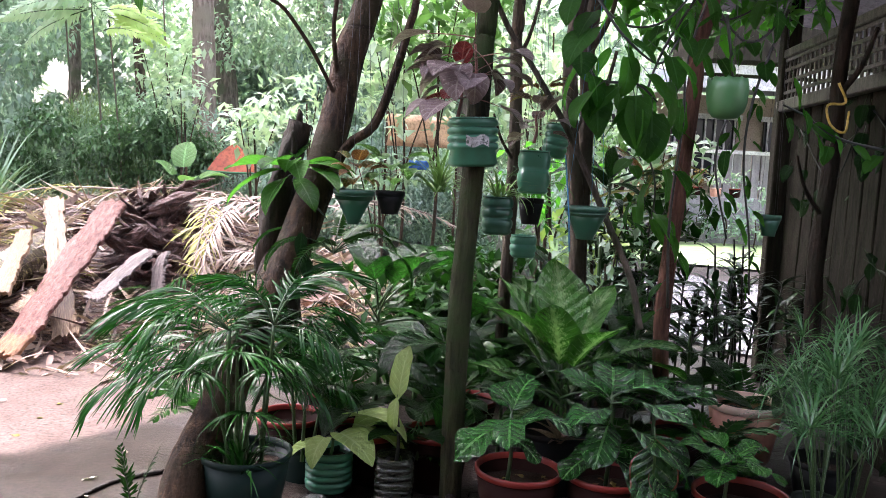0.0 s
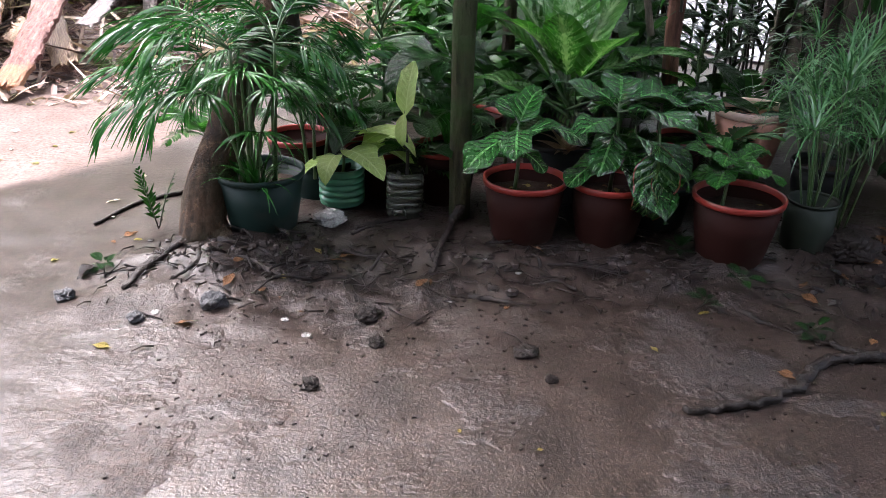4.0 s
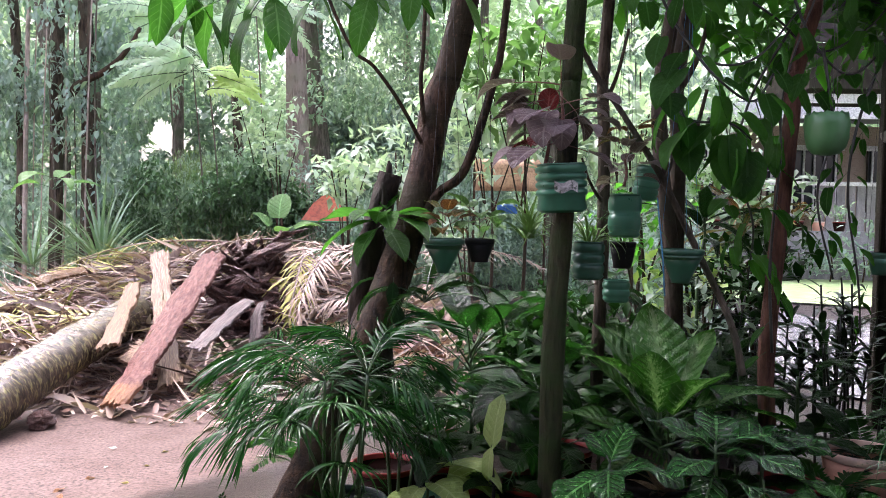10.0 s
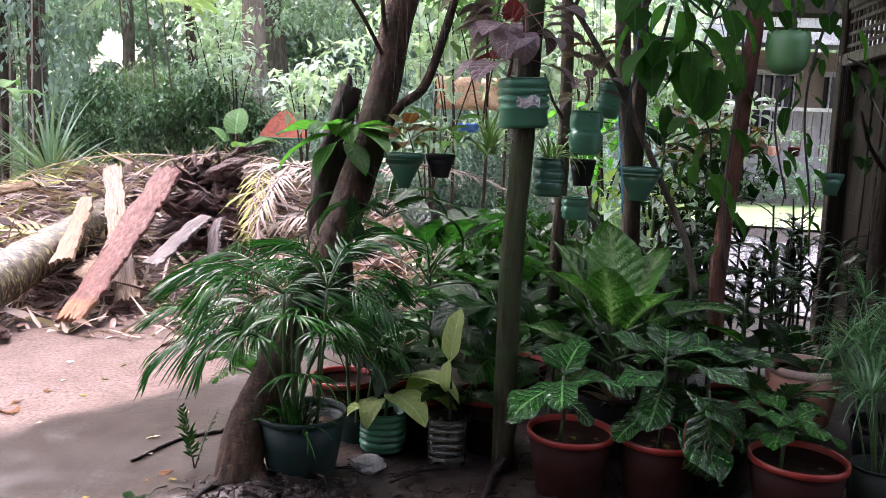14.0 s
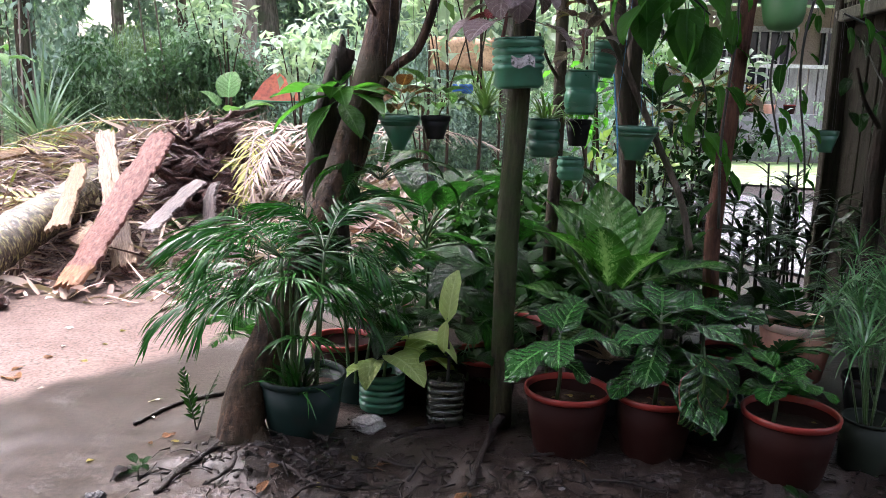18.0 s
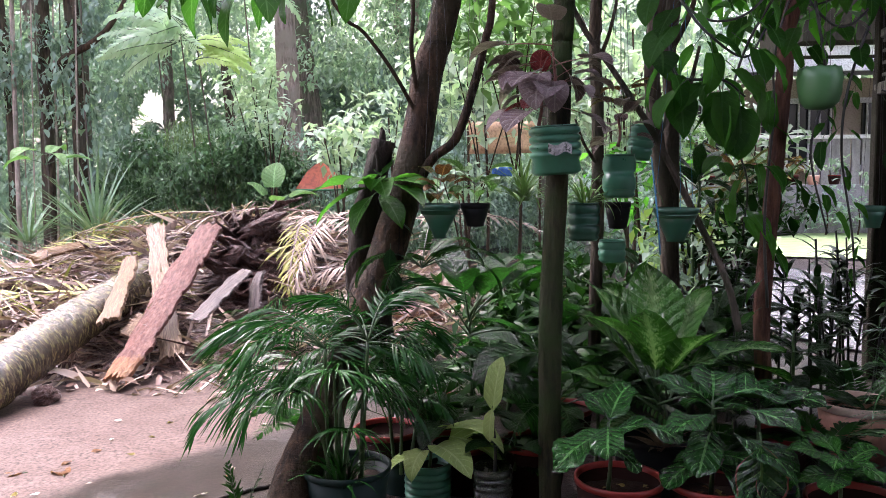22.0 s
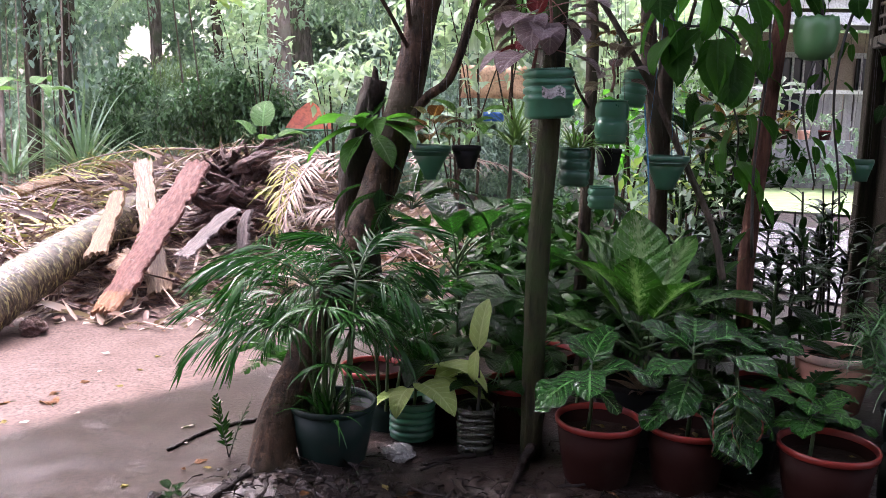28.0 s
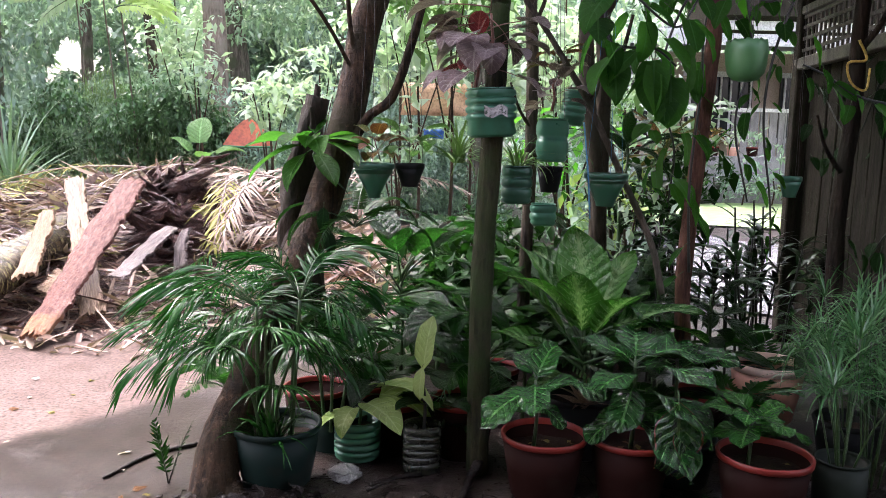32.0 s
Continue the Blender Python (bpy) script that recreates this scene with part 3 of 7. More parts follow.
def frond_data(b, length, leaflets, leaf_len, leaf_w, bend=70.0, sag=40.0, spread=55.0, start=0.25, seed=0, mat=0, stem=1, m=None, rise=0.0, stalk_r=0.004, wild=0.0):
    """A feather frond along +y: a bowed rib with two rows of narrow leaflets."""
    rng = random.Random(seed)
    m = m or Matrix.Identity(4)
    n = 14
    y, z, ang = 0.0, 0.0, radians(rise)
    rib = []
    for i in range(n + 1):
        rib.append((Vector((0, y, z)), ang))
        y += length / n * math.cos(ang)
        z += length / n * math.sin(ang)
        ang -= radians(bend) / n * (0.4 + 1.2 * i / n)
    v, f = tube_data([m @ p for p, _ in rib], taper(n + 1, stalk_r, stalk_r * 0.35), 5)
    b.add(v, f, stem)
    for i in range(leaflets):
        s = start + (1 - start) * (i + 0.5) / leaflets
        t = s * n
        k = min(n - 1, int(t))
        p = rib[k][0].lerp(rib[k + 1][0], t - k)
        a = rib[k][1]
        size = math.sin(math.pi * (0.25 + 0.7 * (s - start) / (1 - start))) ** 0.7
        for sd in (-1, 1):
            q = radians(spread * (1.1 - 0.6 * s)) + rng.uniform(-0.12, 0.12) * (1 + 4 * wild)
            d = Vector((sd * math.sin(q), math.cos(q) * math.cos(a), math.cos(q) * math.sin(a) + rng.uniform(-0.1, 0.15) * (1 + 5 * wild)))
            ll = leaf_len * size * rng.uniform(0.85 - wild, 1.1 + 0.3 * wild)
            side = d.cross(Vector((0, 0, 1)))
            side = side.normalized() if side.length > 1e-3 else Vector((1, 0, 0))
            pts, cur, dd = [], p.copy(), d.normalized()
            for j in range(4):
                w = leaf_w * (0.55, 1.0, 0.8, 0.12)[j] * 0.5
                pts += [m @ (cur - side * w), m @ (cur + side * w)]
                cur = cur + dd * ll / 3
                dd = (dd + Vector((0, 0, -radians(sag) / 3))).normalized()
            b.add(pts, [(0, 1, 3, 2), (2, 3, 5, 4), (4, 5, 7, 6)], mat)


def frond_part(root, m, length, leaflets, leaf_len, leaf_w, bend, sag, spread, start, seed, mat, stem, stalk_r=0.004, wild=0.0, name="frond"):
    """A frond under root: its rib, with every leaflet a part of its own below it."""
    b = Build()
    frond_data(b, length, leaflets, leaf_len, leaf_w, bend, sag, spread, start, seed, stalk_r=stalk_r, wild=wild)
    k = b.m.index(0)
    nv = min(min(f) for f, q in zip(b.f, b.m) if q == 0)
    rib = part(name, mesh_of("rib", b.v[:nv], b.f[:k], [stem]), root, m)
    for i in range(nv, len(b.v), 8):
        part("leaflet", mesh_of("leaflet", b.v[i:i + 8], [(0, 1, 3, 2), (2, 3, 5, 4), (4, 5, 7, 6)], [mat]), rib)
    return rib


def strap_data(b, m, length, width, bend, rise, nv=7, mat=0, fold=0.25):
    """A long narrow strap leaf along +y of m."""
    y, z, ang = 0.0, 0.0, radians(rise)
    v = []
    for i in range(nv + 1):
        s = i / nv
        w = width * 0.5 * (0.6 + 0.4 * math.sin(math.pi * min(1, s * 1.4))) * (1 - s ** 3) + 0.0004
        v += [m @ Vector((-w, y, z + w * fold)), m @ Vector((0, y, z)), m @ Vector((w, y, z + w * fold))]
        y += length / nv * math.cos(ang)
        z += length / nv * math.sin(ang)
        ang -= radians(bend) / nv * (0.5 + s)
    f = []
    for i in range(nv):
        f += [(3 * i, 3 * i + 1, 3 * i + 4, 3 * i + 3), (3 * i + 1, 3 * i + 2, 3 * i + 5, 3 * i + 4)]
    b.add(v, f, mat)


def cloud(name, count, place, size, mats, seed=0, droop=0.3, slim=0.45, weights=None):
    """Many small folded leaves in one mesh; place(rng) gives each one's point."""
    rng = np.random.default_rng(seed)
    pts = place(rng, count)
    kind = pts[:, 3].astype(np.int32) if pts.shape[1] == 4 else None
    pts = pts[:, :3]
    n = len(pts)
    az = rng.uniform(0, 2 * np.pi, n)
    el = rng.normal(-droop, 0.55, n)
    ln = size * rng.uniform(0.6, 1.35, n)
    d = np.stack([np.cos(az) * np.cos(el), np.sin(az) * np.cos(el), np.sin(el)], 1)
    s = np.stack([-np.sin(az), np.cos(az), rng.uniform(-0.5, 0.5, n)], 1)
    s /= np.linalg.norm(s, axis=1)[:, None]
    up = np.cross(d, s)
    w = (ln * slim * 0.5)[:, None]
    ln = ln[:, None]
    v = np.stack([pts, pts + d * ln * 0.45 + s * w + up * w * 0.3, pts + d * ln * 0.5, pts + d * ln * 0.45 - s * w + up * w * 0.3, pts + d * ln - up * ln * 0.12], 1)
    v = v.reshape(-1, 3)
    k = np.arange(n)[:, None] * 5
    f = np.concatenate([k + [0, 1, 2], k + [1, 4, 2], k + [0, 2, 3], k + [2, 4, 3]], 1).reshape(-1, 3)
    me = bpy.data.meshes.new(name)
    me.vertices.add(len(v))
    me.vertices.foreach_set("co", v.ravel())
    me.loops.add(len(f) * 3)
    me.polygons.add(len(f))
    me.polygons.foreach_set("loop_start", np.arange(len(f)) * 3)
    me.loops.foreach_set("vertex_index", f.ravel())
    for m in mats:
        me.materials.append(m)
    if len(mats) > 1:
        idx = np.repeat(kind if kind is not None else rng.choice(len(mats), n, p=weights), 4)
        me.polygons.foreach_set("material_index", idx.astype(np.int32))
    me.update(calc_edges=True)
    me.validate()
    return me


def blobs(centres, radii, flat=0.75):
    """A place() for cloud(): points in uneven clumps, denser towards their skins."""
    c, r = np.array(centres, float), np.array(radii, float)

    def place(rng, count):
        pick = rng.choice(len(c), count, p=r ** 2 / (r ** 2).sum())
        d = rng.normal(size=(count, 3))
        d /= np.linalg.norm(d, axis=1)[:, None]
        rad = r[pick] * rng.uniform(0.25, 1.0, count) ** 0.5
        return c[pick] + d * rad[:, None] * np.array([1, 1, flat])
    return place


# ---- ground ----


def ground_height(x, y):
    h = 0.012 * noise.noise(Vector((x * 2.2, y * 2.2, 0))) + 0.005 * noise.noise(Vector((x * 9, y * 9, 3)))
    h += 0.032 * math.exp(-((x + 0.66) / 0.26) ** 2 - ((y - 2.54) / 0.22) ** 2)
    h += 0.03 * math.exp(-((y - 2.75) / 0.3) ** 2) * (1 if x > -0.6 else 0)
    # churned mud before the pots
    muck = math.exp(-((y - 2.35) / 0.33) ** 2) / (1 + math.exp(min(60.0, -(x + 0.9) * 9)))
    h += muck * (0.032 * noise.noise(Vector((x * 7, y * 7, 5))) + 0.026 * noise.noise(Vector((x * 17, y * 17, 7))))
    clod = math.exp(-((x + 0.7) / 0.28) ** 2 - ((y - 2.4) / 0.24) ** 2)
    h += 0.015 * math.exp(-((x + 0.62) / 0.22) ** 2 - ((y - 2.5) / 0.2) ** 2)
    return h + clod * (0.016 * abs(noise.noise(Vector((x * 11, y * 11, 2)))) + 0.009 * noise.noise(Vector((x * 24, y * 24, 4))))


def build_ground():
    xs = sorted({round(v, 3) for v in [-600, -200, -80, -40, -25, -15, -10, *np.arange(-7, -1.6, 0.15), *np.arange(-1.6, 2.2, 0.03), *np.arange(2.2, 7.0, 0.15), 9, 12, 16, 25, 40, 80, 200, 600]})
    ys = sorted({round(v, 3) for v in [-300, -80, -30, -12, -6, -3, *np.arange(-1, 1.1, 0.15), *np.arange(1.1, 3.2, 0.03), *np.arange(3.2, 8.0, 0.15), 9, 10, 12, 15, 20, 30, 50, 100, 300, 900]})
    verts = [(x, y, ground_height(x, y)) for y in ys for x in xs]
    w = len(xs)
    faces = [(j * w + i, j * w + i + 1, (j + 1) * w + i + 1, (j + 1) * w + i) for j in range(len(ys) - 1) for i in range(w - 1)]
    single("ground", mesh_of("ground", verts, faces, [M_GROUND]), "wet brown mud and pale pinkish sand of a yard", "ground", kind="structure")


build_ground()

# ---- unseen roof and wall, added to shade the foreground and close the place ----
single("added_shade_roof", mesh_of("added_shade_roof", *box_data(12, 6.2, 0.1, 0.5, -3.1, 0), [M_IRON], smooth=False), "added roof, out of view, that shades the foreground", "roof", Matrix.Translation((0, 0.85, 2.4)) @ Matrix.Rotation(radians(-16), 4, "X"), kind="structure")
single("wall_back", mesh_of("wall_back", *box_data(12, 0.15, 4.6, 0.5, -4.2, 2.3), [M_WALL], smooth=False), "plain tan rendered wall, added out of view behind the camera", "wall", kind="structure")

# ---- puddles and lawn ----


def patch(name, cx, cy, rx, ry, z, mat, label, category, seed=0, kind="structure"):
    rng = random.Random(seed)
    n = 40
    v = [(cx, cy, z)]
    for k in range(n):
        a = 2 * math.pi * k / n
        q = 1 + 0.28 * noise.noise(Vector((math.cos(a) * 1.7, math.sin(a) * 1.7, seed)))
        v.append((cx + rx * q * math.cos(a), cy + ry * q * math.sin(a), z))
    return single(name, mesh_of(name, v, [(0, 1 + k, 1 + (k + 1) % n) for k in range(n)], [mat]), label, category, kind=kind)


patch("water", 3.35, 8.2, 1.5, 2.6, 0.022, M_WATER, "shallow rain puddle on the yard mirroring the sky", "puddle", 3)
# Light green: the sunlight on the lawn is put into its colour.
M_LAWN = grain("sunlit_lawn_green", (0.22, 0.33, 0.12), (0.34, 0.45, 0.2), 0.7, 3, 30, speck=0.3)
patch("lawn", 7.6, 15.6, 4.6, 4.4, 0.035, M_LAWN, "wet lawn beyond the house yard, with sunlight put into its green", "lawn", 7)

# ---- woods behind ----


def far_wood(x0, x1, y0, y1, z0, z1, gap=1.0):
    def place(rng, count):
        p = np.stack([rng.uniform(x0, x1, count), rng.uniform(y0, y1, count), z0 + (z1 - z0) * rng.uniform(0, 1, count) ** 0.9], 1)
        q = np.floor(p / 1.1)
        keep = (np.abs(np.sin(q[:, 0] * 12.9 + q[:, 1] * 78.2 + q[:, 2] * 37.7) * 43758.5) % 1.0) < 0.62
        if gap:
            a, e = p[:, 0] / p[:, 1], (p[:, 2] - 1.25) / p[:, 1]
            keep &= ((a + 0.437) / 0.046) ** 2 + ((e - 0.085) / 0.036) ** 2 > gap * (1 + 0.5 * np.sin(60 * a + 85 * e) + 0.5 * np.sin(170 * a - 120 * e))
        return p[keep]
    return place


def clumped(x0, x1, y0, y1, z0, z1, n, rad, weights, gap=1.0, flat=0.8, low=0.0):
    """A place() for cloud(): leaves in separate drooping clumps, each of one kind of leaf, so that light and dark masses stand against each other."""
    def place(rng, count):
        c = np.stack([rng.uniform(x0, x1, n), rng.uniform(y0, y1, n), z0 + (z1 - z0) * rng.uniform(0, 1, n)], 1)
        r = rng.uniform(*rad, n)
        kind = rng.choice(len(weights), n, p=weights)
        pick = rng.choice(n, count, p=r ** 2 / (r ** 2).sum())
        d = rng.normal(size=(count, 3))
        d /= np.linalg.norm(d, axis=1)[:, None]
        q = rng.uniform(0.1, 1.0, count) ** 0.45
        p = c[pick] + d * (r[pick] * q)[:, None] * np.array([1, 1, flat])
        p[:, 2] -= 0.35 * r[pick] * (d[:, 0] ** 2 + d[:, 1] ** 2) * q
        keep = p[:, 2] > low
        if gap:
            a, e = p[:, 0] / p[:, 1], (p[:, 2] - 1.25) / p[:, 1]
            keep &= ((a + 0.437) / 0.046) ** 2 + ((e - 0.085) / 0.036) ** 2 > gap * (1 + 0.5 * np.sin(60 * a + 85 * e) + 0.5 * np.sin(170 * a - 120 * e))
        return np.column_stack([p, kind[pick]])[keep]
    return place


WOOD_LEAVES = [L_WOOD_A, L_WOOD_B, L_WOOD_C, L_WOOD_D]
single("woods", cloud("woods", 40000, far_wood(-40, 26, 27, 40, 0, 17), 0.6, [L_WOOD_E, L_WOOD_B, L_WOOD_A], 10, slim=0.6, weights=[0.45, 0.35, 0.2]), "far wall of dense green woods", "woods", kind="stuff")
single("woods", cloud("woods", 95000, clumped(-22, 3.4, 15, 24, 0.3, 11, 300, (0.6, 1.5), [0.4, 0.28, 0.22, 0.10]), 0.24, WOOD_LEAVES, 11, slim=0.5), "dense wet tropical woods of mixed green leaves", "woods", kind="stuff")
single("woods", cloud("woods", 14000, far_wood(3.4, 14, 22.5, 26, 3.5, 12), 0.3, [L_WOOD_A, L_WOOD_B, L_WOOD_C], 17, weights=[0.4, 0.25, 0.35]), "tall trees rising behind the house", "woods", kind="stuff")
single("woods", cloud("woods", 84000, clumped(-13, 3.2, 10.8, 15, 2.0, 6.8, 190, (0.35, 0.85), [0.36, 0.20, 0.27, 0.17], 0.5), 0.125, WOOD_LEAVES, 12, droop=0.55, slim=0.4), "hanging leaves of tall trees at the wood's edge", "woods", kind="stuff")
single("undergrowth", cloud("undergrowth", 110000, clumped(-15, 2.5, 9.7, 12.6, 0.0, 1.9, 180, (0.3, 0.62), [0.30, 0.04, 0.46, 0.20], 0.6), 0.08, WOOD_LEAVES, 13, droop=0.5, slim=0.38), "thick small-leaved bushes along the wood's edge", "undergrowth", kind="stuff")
single("undergrowth", cloud("undergrowth", 3000, clumped(-3.9, -3.2, 9.3, 9.7, 1.0, 1.9, 6, (0.2, 0.35), [1.0], 0.0), 0.09, [L_BAMBOO], 131, droop=0.9, slim=0.12), "fine yellow-green bamboo shrub before the trunks", "bamboo", kind="stuff")
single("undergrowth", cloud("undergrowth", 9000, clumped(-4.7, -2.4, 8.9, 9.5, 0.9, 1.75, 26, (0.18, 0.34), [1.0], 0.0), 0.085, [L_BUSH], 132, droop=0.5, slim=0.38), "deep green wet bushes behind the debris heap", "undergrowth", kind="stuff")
# Added filler belt; its leaf colour carries the shade of the gaps.
single("undergrowth", cloud("undergrowth", 6000, far_wood(-0.15, 1.3, 4.3, 5.3, 0.0, 0.6, 0.0), 0.11, [L_SHADE], 18), "low filler leaves behind the pots, with the gaps' shade put into their colour", "undergrowth", kind="stuff")
# Dark clumps stand for shadow inside the woods, painted by leaf colour.
single("woods", cloud("woods", 12000, clumped(-11, 1.5, 13.0, 14.6, 0.3, 4.0, 44, (0.4, 0.8), [1.0], 0.5), 0.2, [L_WOOD_D], 14), "leaf masses within the woods, with shade put into their dark colour", "woods", kind="stuff")
# Added dark sheet; hides bright ground showing through the woods like shade.
patch("floor_darkening", -14, 34, 17.6, 25, 0.02, M_HUSK, "dark sheet added to darken the ground under the woods", "ground", 9)
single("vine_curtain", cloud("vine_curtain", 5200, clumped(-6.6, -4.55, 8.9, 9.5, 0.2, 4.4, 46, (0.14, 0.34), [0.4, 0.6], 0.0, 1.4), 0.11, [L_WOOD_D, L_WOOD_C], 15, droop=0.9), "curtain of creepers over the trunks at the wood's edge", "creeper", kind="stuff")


def tree(name, label, points, r0, r1, bark, limbs=(), crown=None, sides=12, rough=0.12, group="", at_base=True):
    base = Vector(points[0])
    root = thing(name, label, "tree", base, group)
    loc = [Vector(p) - base for p in points]
    part("trunk", tube_mesh("trunk", loc, r0, r1, bark, sides, rough, 6, len(points)), root)
    for i, (lp, a, b) in enumerate(limbs):
        part("limb", tube_mesh("limb", [Vector(p) - base for p in lp], a, b, bark, 7, 0.08, 4, i), root)
    if crown:
        place, count, size, mats, seed = crown

        def local(rng, n):
            return place(rng, n) - np.array(base)
        part("crown", cloud("crown", count, local, size, mats, seed), root)
    return root


def straight(x, y, lean=0.0, top=9.0, k=0.15):
    return [(x, y, -0.05), (x + k, y, top * 0.3), (x - k * 0.5 + lean * 0.6, y, top * 0.65), (x + lean, y, top)]


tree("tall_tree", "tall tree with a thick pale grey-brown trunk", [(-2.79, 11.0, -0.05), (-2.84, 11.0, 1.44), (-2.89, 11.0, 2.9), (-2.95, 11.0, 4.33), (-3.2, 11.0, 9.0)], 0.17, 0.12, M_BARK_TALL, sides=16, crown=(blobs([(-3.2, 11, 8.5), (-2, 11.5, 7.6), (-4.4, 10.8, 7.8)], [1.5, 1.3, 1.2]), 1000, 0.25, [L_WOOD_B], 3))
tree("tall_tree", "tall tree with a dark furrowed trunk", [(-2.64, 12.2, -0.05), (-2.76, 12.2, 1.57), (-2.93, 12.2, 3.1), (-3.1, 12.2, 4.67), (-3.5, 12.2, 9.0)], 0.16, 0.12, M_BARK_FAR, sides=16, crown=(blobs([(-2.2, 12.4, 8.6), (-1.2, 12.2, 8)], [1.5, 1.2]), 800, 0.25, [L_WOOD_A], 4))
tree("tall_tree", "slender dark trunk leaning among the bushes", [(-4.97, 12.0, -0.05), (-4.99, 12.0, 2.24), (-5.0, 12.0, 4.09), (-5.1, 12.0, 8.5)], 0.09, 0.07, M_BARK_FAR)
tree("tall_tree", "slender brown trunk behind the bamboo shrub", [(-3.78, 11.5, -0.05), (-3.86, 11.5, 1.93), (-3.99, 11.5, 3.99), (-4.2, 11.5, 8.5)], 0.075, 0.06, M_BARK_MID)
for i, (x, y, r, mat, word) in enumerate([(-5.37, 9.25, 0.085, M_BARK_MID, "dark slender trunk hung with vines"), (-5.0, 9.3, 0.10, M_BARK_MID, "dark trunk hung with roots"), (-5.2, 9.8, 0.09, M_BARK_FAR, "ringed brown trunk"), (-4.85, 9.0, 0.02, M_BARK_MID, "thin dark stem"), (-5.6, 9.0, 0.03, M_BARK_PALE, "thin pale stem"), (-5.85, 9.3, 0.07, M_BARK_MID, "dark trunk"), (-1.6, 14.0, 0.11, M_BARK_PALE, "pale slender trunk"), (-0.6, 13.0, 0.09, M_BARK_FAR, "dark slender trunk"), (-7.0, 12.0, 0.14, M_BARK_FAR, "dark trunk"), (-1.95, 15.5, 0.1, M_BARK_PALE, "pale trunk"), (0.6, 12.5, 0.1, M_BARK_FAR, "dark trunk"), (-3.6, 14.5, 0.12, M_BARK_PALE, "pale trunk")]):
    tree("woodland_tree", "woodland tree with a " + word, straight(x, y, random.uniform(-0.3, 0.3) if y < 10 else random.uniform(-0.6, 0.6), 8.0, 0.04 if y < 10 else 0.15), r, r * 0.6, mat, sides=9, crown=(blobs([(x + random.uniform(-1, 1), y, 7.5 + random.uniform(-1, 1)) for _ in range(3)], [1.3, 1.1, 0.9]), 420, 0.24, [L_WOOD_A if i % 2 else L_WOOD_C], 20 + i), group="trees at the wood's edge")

# leaning branch of a woodland tree
single("bent_branch", tube_mesh("bent_branch", [(-5.08, 9.1, 2.55), (-4.903, 9.0, 2.662), (-4.66, 9.0, 2.777), (-4.452, 9.0, 2.93), (-4.291, 9.0, 3.126), (-4.194, 9.0, 3.3)], 0.05, 0.022, M_BARK, 8, 0.15), "dark bent branch reaching out of the wood's edge", "branch")


def tree_fern(name, label, at, n, length, mats, seed, leaflets=22, leaf=0.2, w=0.05, bend=60, rise=20, spread=60, span=(0, 360), height=0.0, stem=None, facing=False):
    rng = random.Random(seed)
    root = thing(name, label, "palm" if "palm" in name else "plant", at)
    if height:
        part("trunk", tube_mesh("trunk", [(0, 0, -height), (0.03, 0, -height / 2), (0, 0, 0)], 0.02, 0.014, M_BARK_FAR, 8, 0.1), root)
    for i in range(n):
        b = Build()
        frond_data(b, length * rng.uniform(0.8, 1.15), leaflets, leaf, w, bend * rng.uniform(0.7, 1.25), 30, spread, 0.2, seed * 31 + i, stalk_r=0.006 * length + 0.001)
        az = span[0] + (span[1] - span[0]) * (i + rng.uniform(0.2, 0.8)) / n
        if facing:
            up = rng.uniform(-35, 50)
            m = aim((0, 0, 0), (180 if i % 2 else 0) + rng.uniform(-35, 35), up, (65 if i % 2 else -65) + rng.uniform(-25, 25))
        else:
            m = aim((0, 0, 0), az, rise + rng.uniform(-15, 25), rng.uniform(-15, 15))
        part("frond", b.mesh("frond", mats, stem or M_STEM), root, m)
    return root




def feathery_tree(label, at, n, length, mat, seed, span, rise=(-5, 35), leaf=0.15, w=0.036):
    """A slender tree whose twice-divided fronds hang as wide flat sprays."""
    rng = random.Random(seed)
    root = thing("feathery_tree", label, "tree", (at[0], at[1], 0))
    part("trunk", tube_mesh("trunk", [(0.1, 0.3, -0.05), (0.06, 0.2, at[2] * 0.5), (0, 0, at[2])], 0.016, 0.008, M_BARK_FAR, 8, 0.1), root)
    for i in range(n):
        az = span[0] + (span[1] - span[0]) * (i + rng.uniform(0.2, 0.8)) / n
        b = Build()
        frond_data(b, length * rng.uniform(0.75, 1.15), 24, leaf, w, rng.uniform(50, 95), 55, 60, 0.12, seed * 31 + i, stalk_r=0.008, wild=0.12)
        part("frond", b.mesh("frond", mat, M_STEM), root, aim((rng.uniform(-0.1, 0.1), 0, at[2] + rng.uniform(-0.15, 0.1)), az, rng.uniform(*rise), rng.uniform(35, 75) * (1 if math.cos(radians(az)) > 0 else -1)))
    return root


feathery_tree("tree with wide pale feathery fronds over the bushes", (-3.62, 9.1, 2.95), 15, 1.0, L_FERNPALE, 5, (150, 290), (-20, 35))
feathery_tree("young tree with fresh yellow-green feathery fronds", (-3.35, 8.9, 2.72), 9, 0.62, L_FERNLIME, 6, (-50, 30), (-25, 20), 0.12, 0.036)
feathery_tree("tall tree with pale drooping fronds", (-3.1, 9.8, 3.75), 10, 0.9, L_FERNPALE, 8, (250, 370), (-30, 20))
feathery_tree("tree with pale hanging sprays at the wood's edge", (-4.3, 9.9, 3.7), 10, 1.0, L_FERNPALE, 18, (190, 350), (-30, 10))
LIANA_LEAF = leaf_mesh(L_WOOD_A, None, length=1.0, width=0.45, bend=40, fold=10, wave=0.02, stalk=0.2, stalk_r=0.015, seed=3)
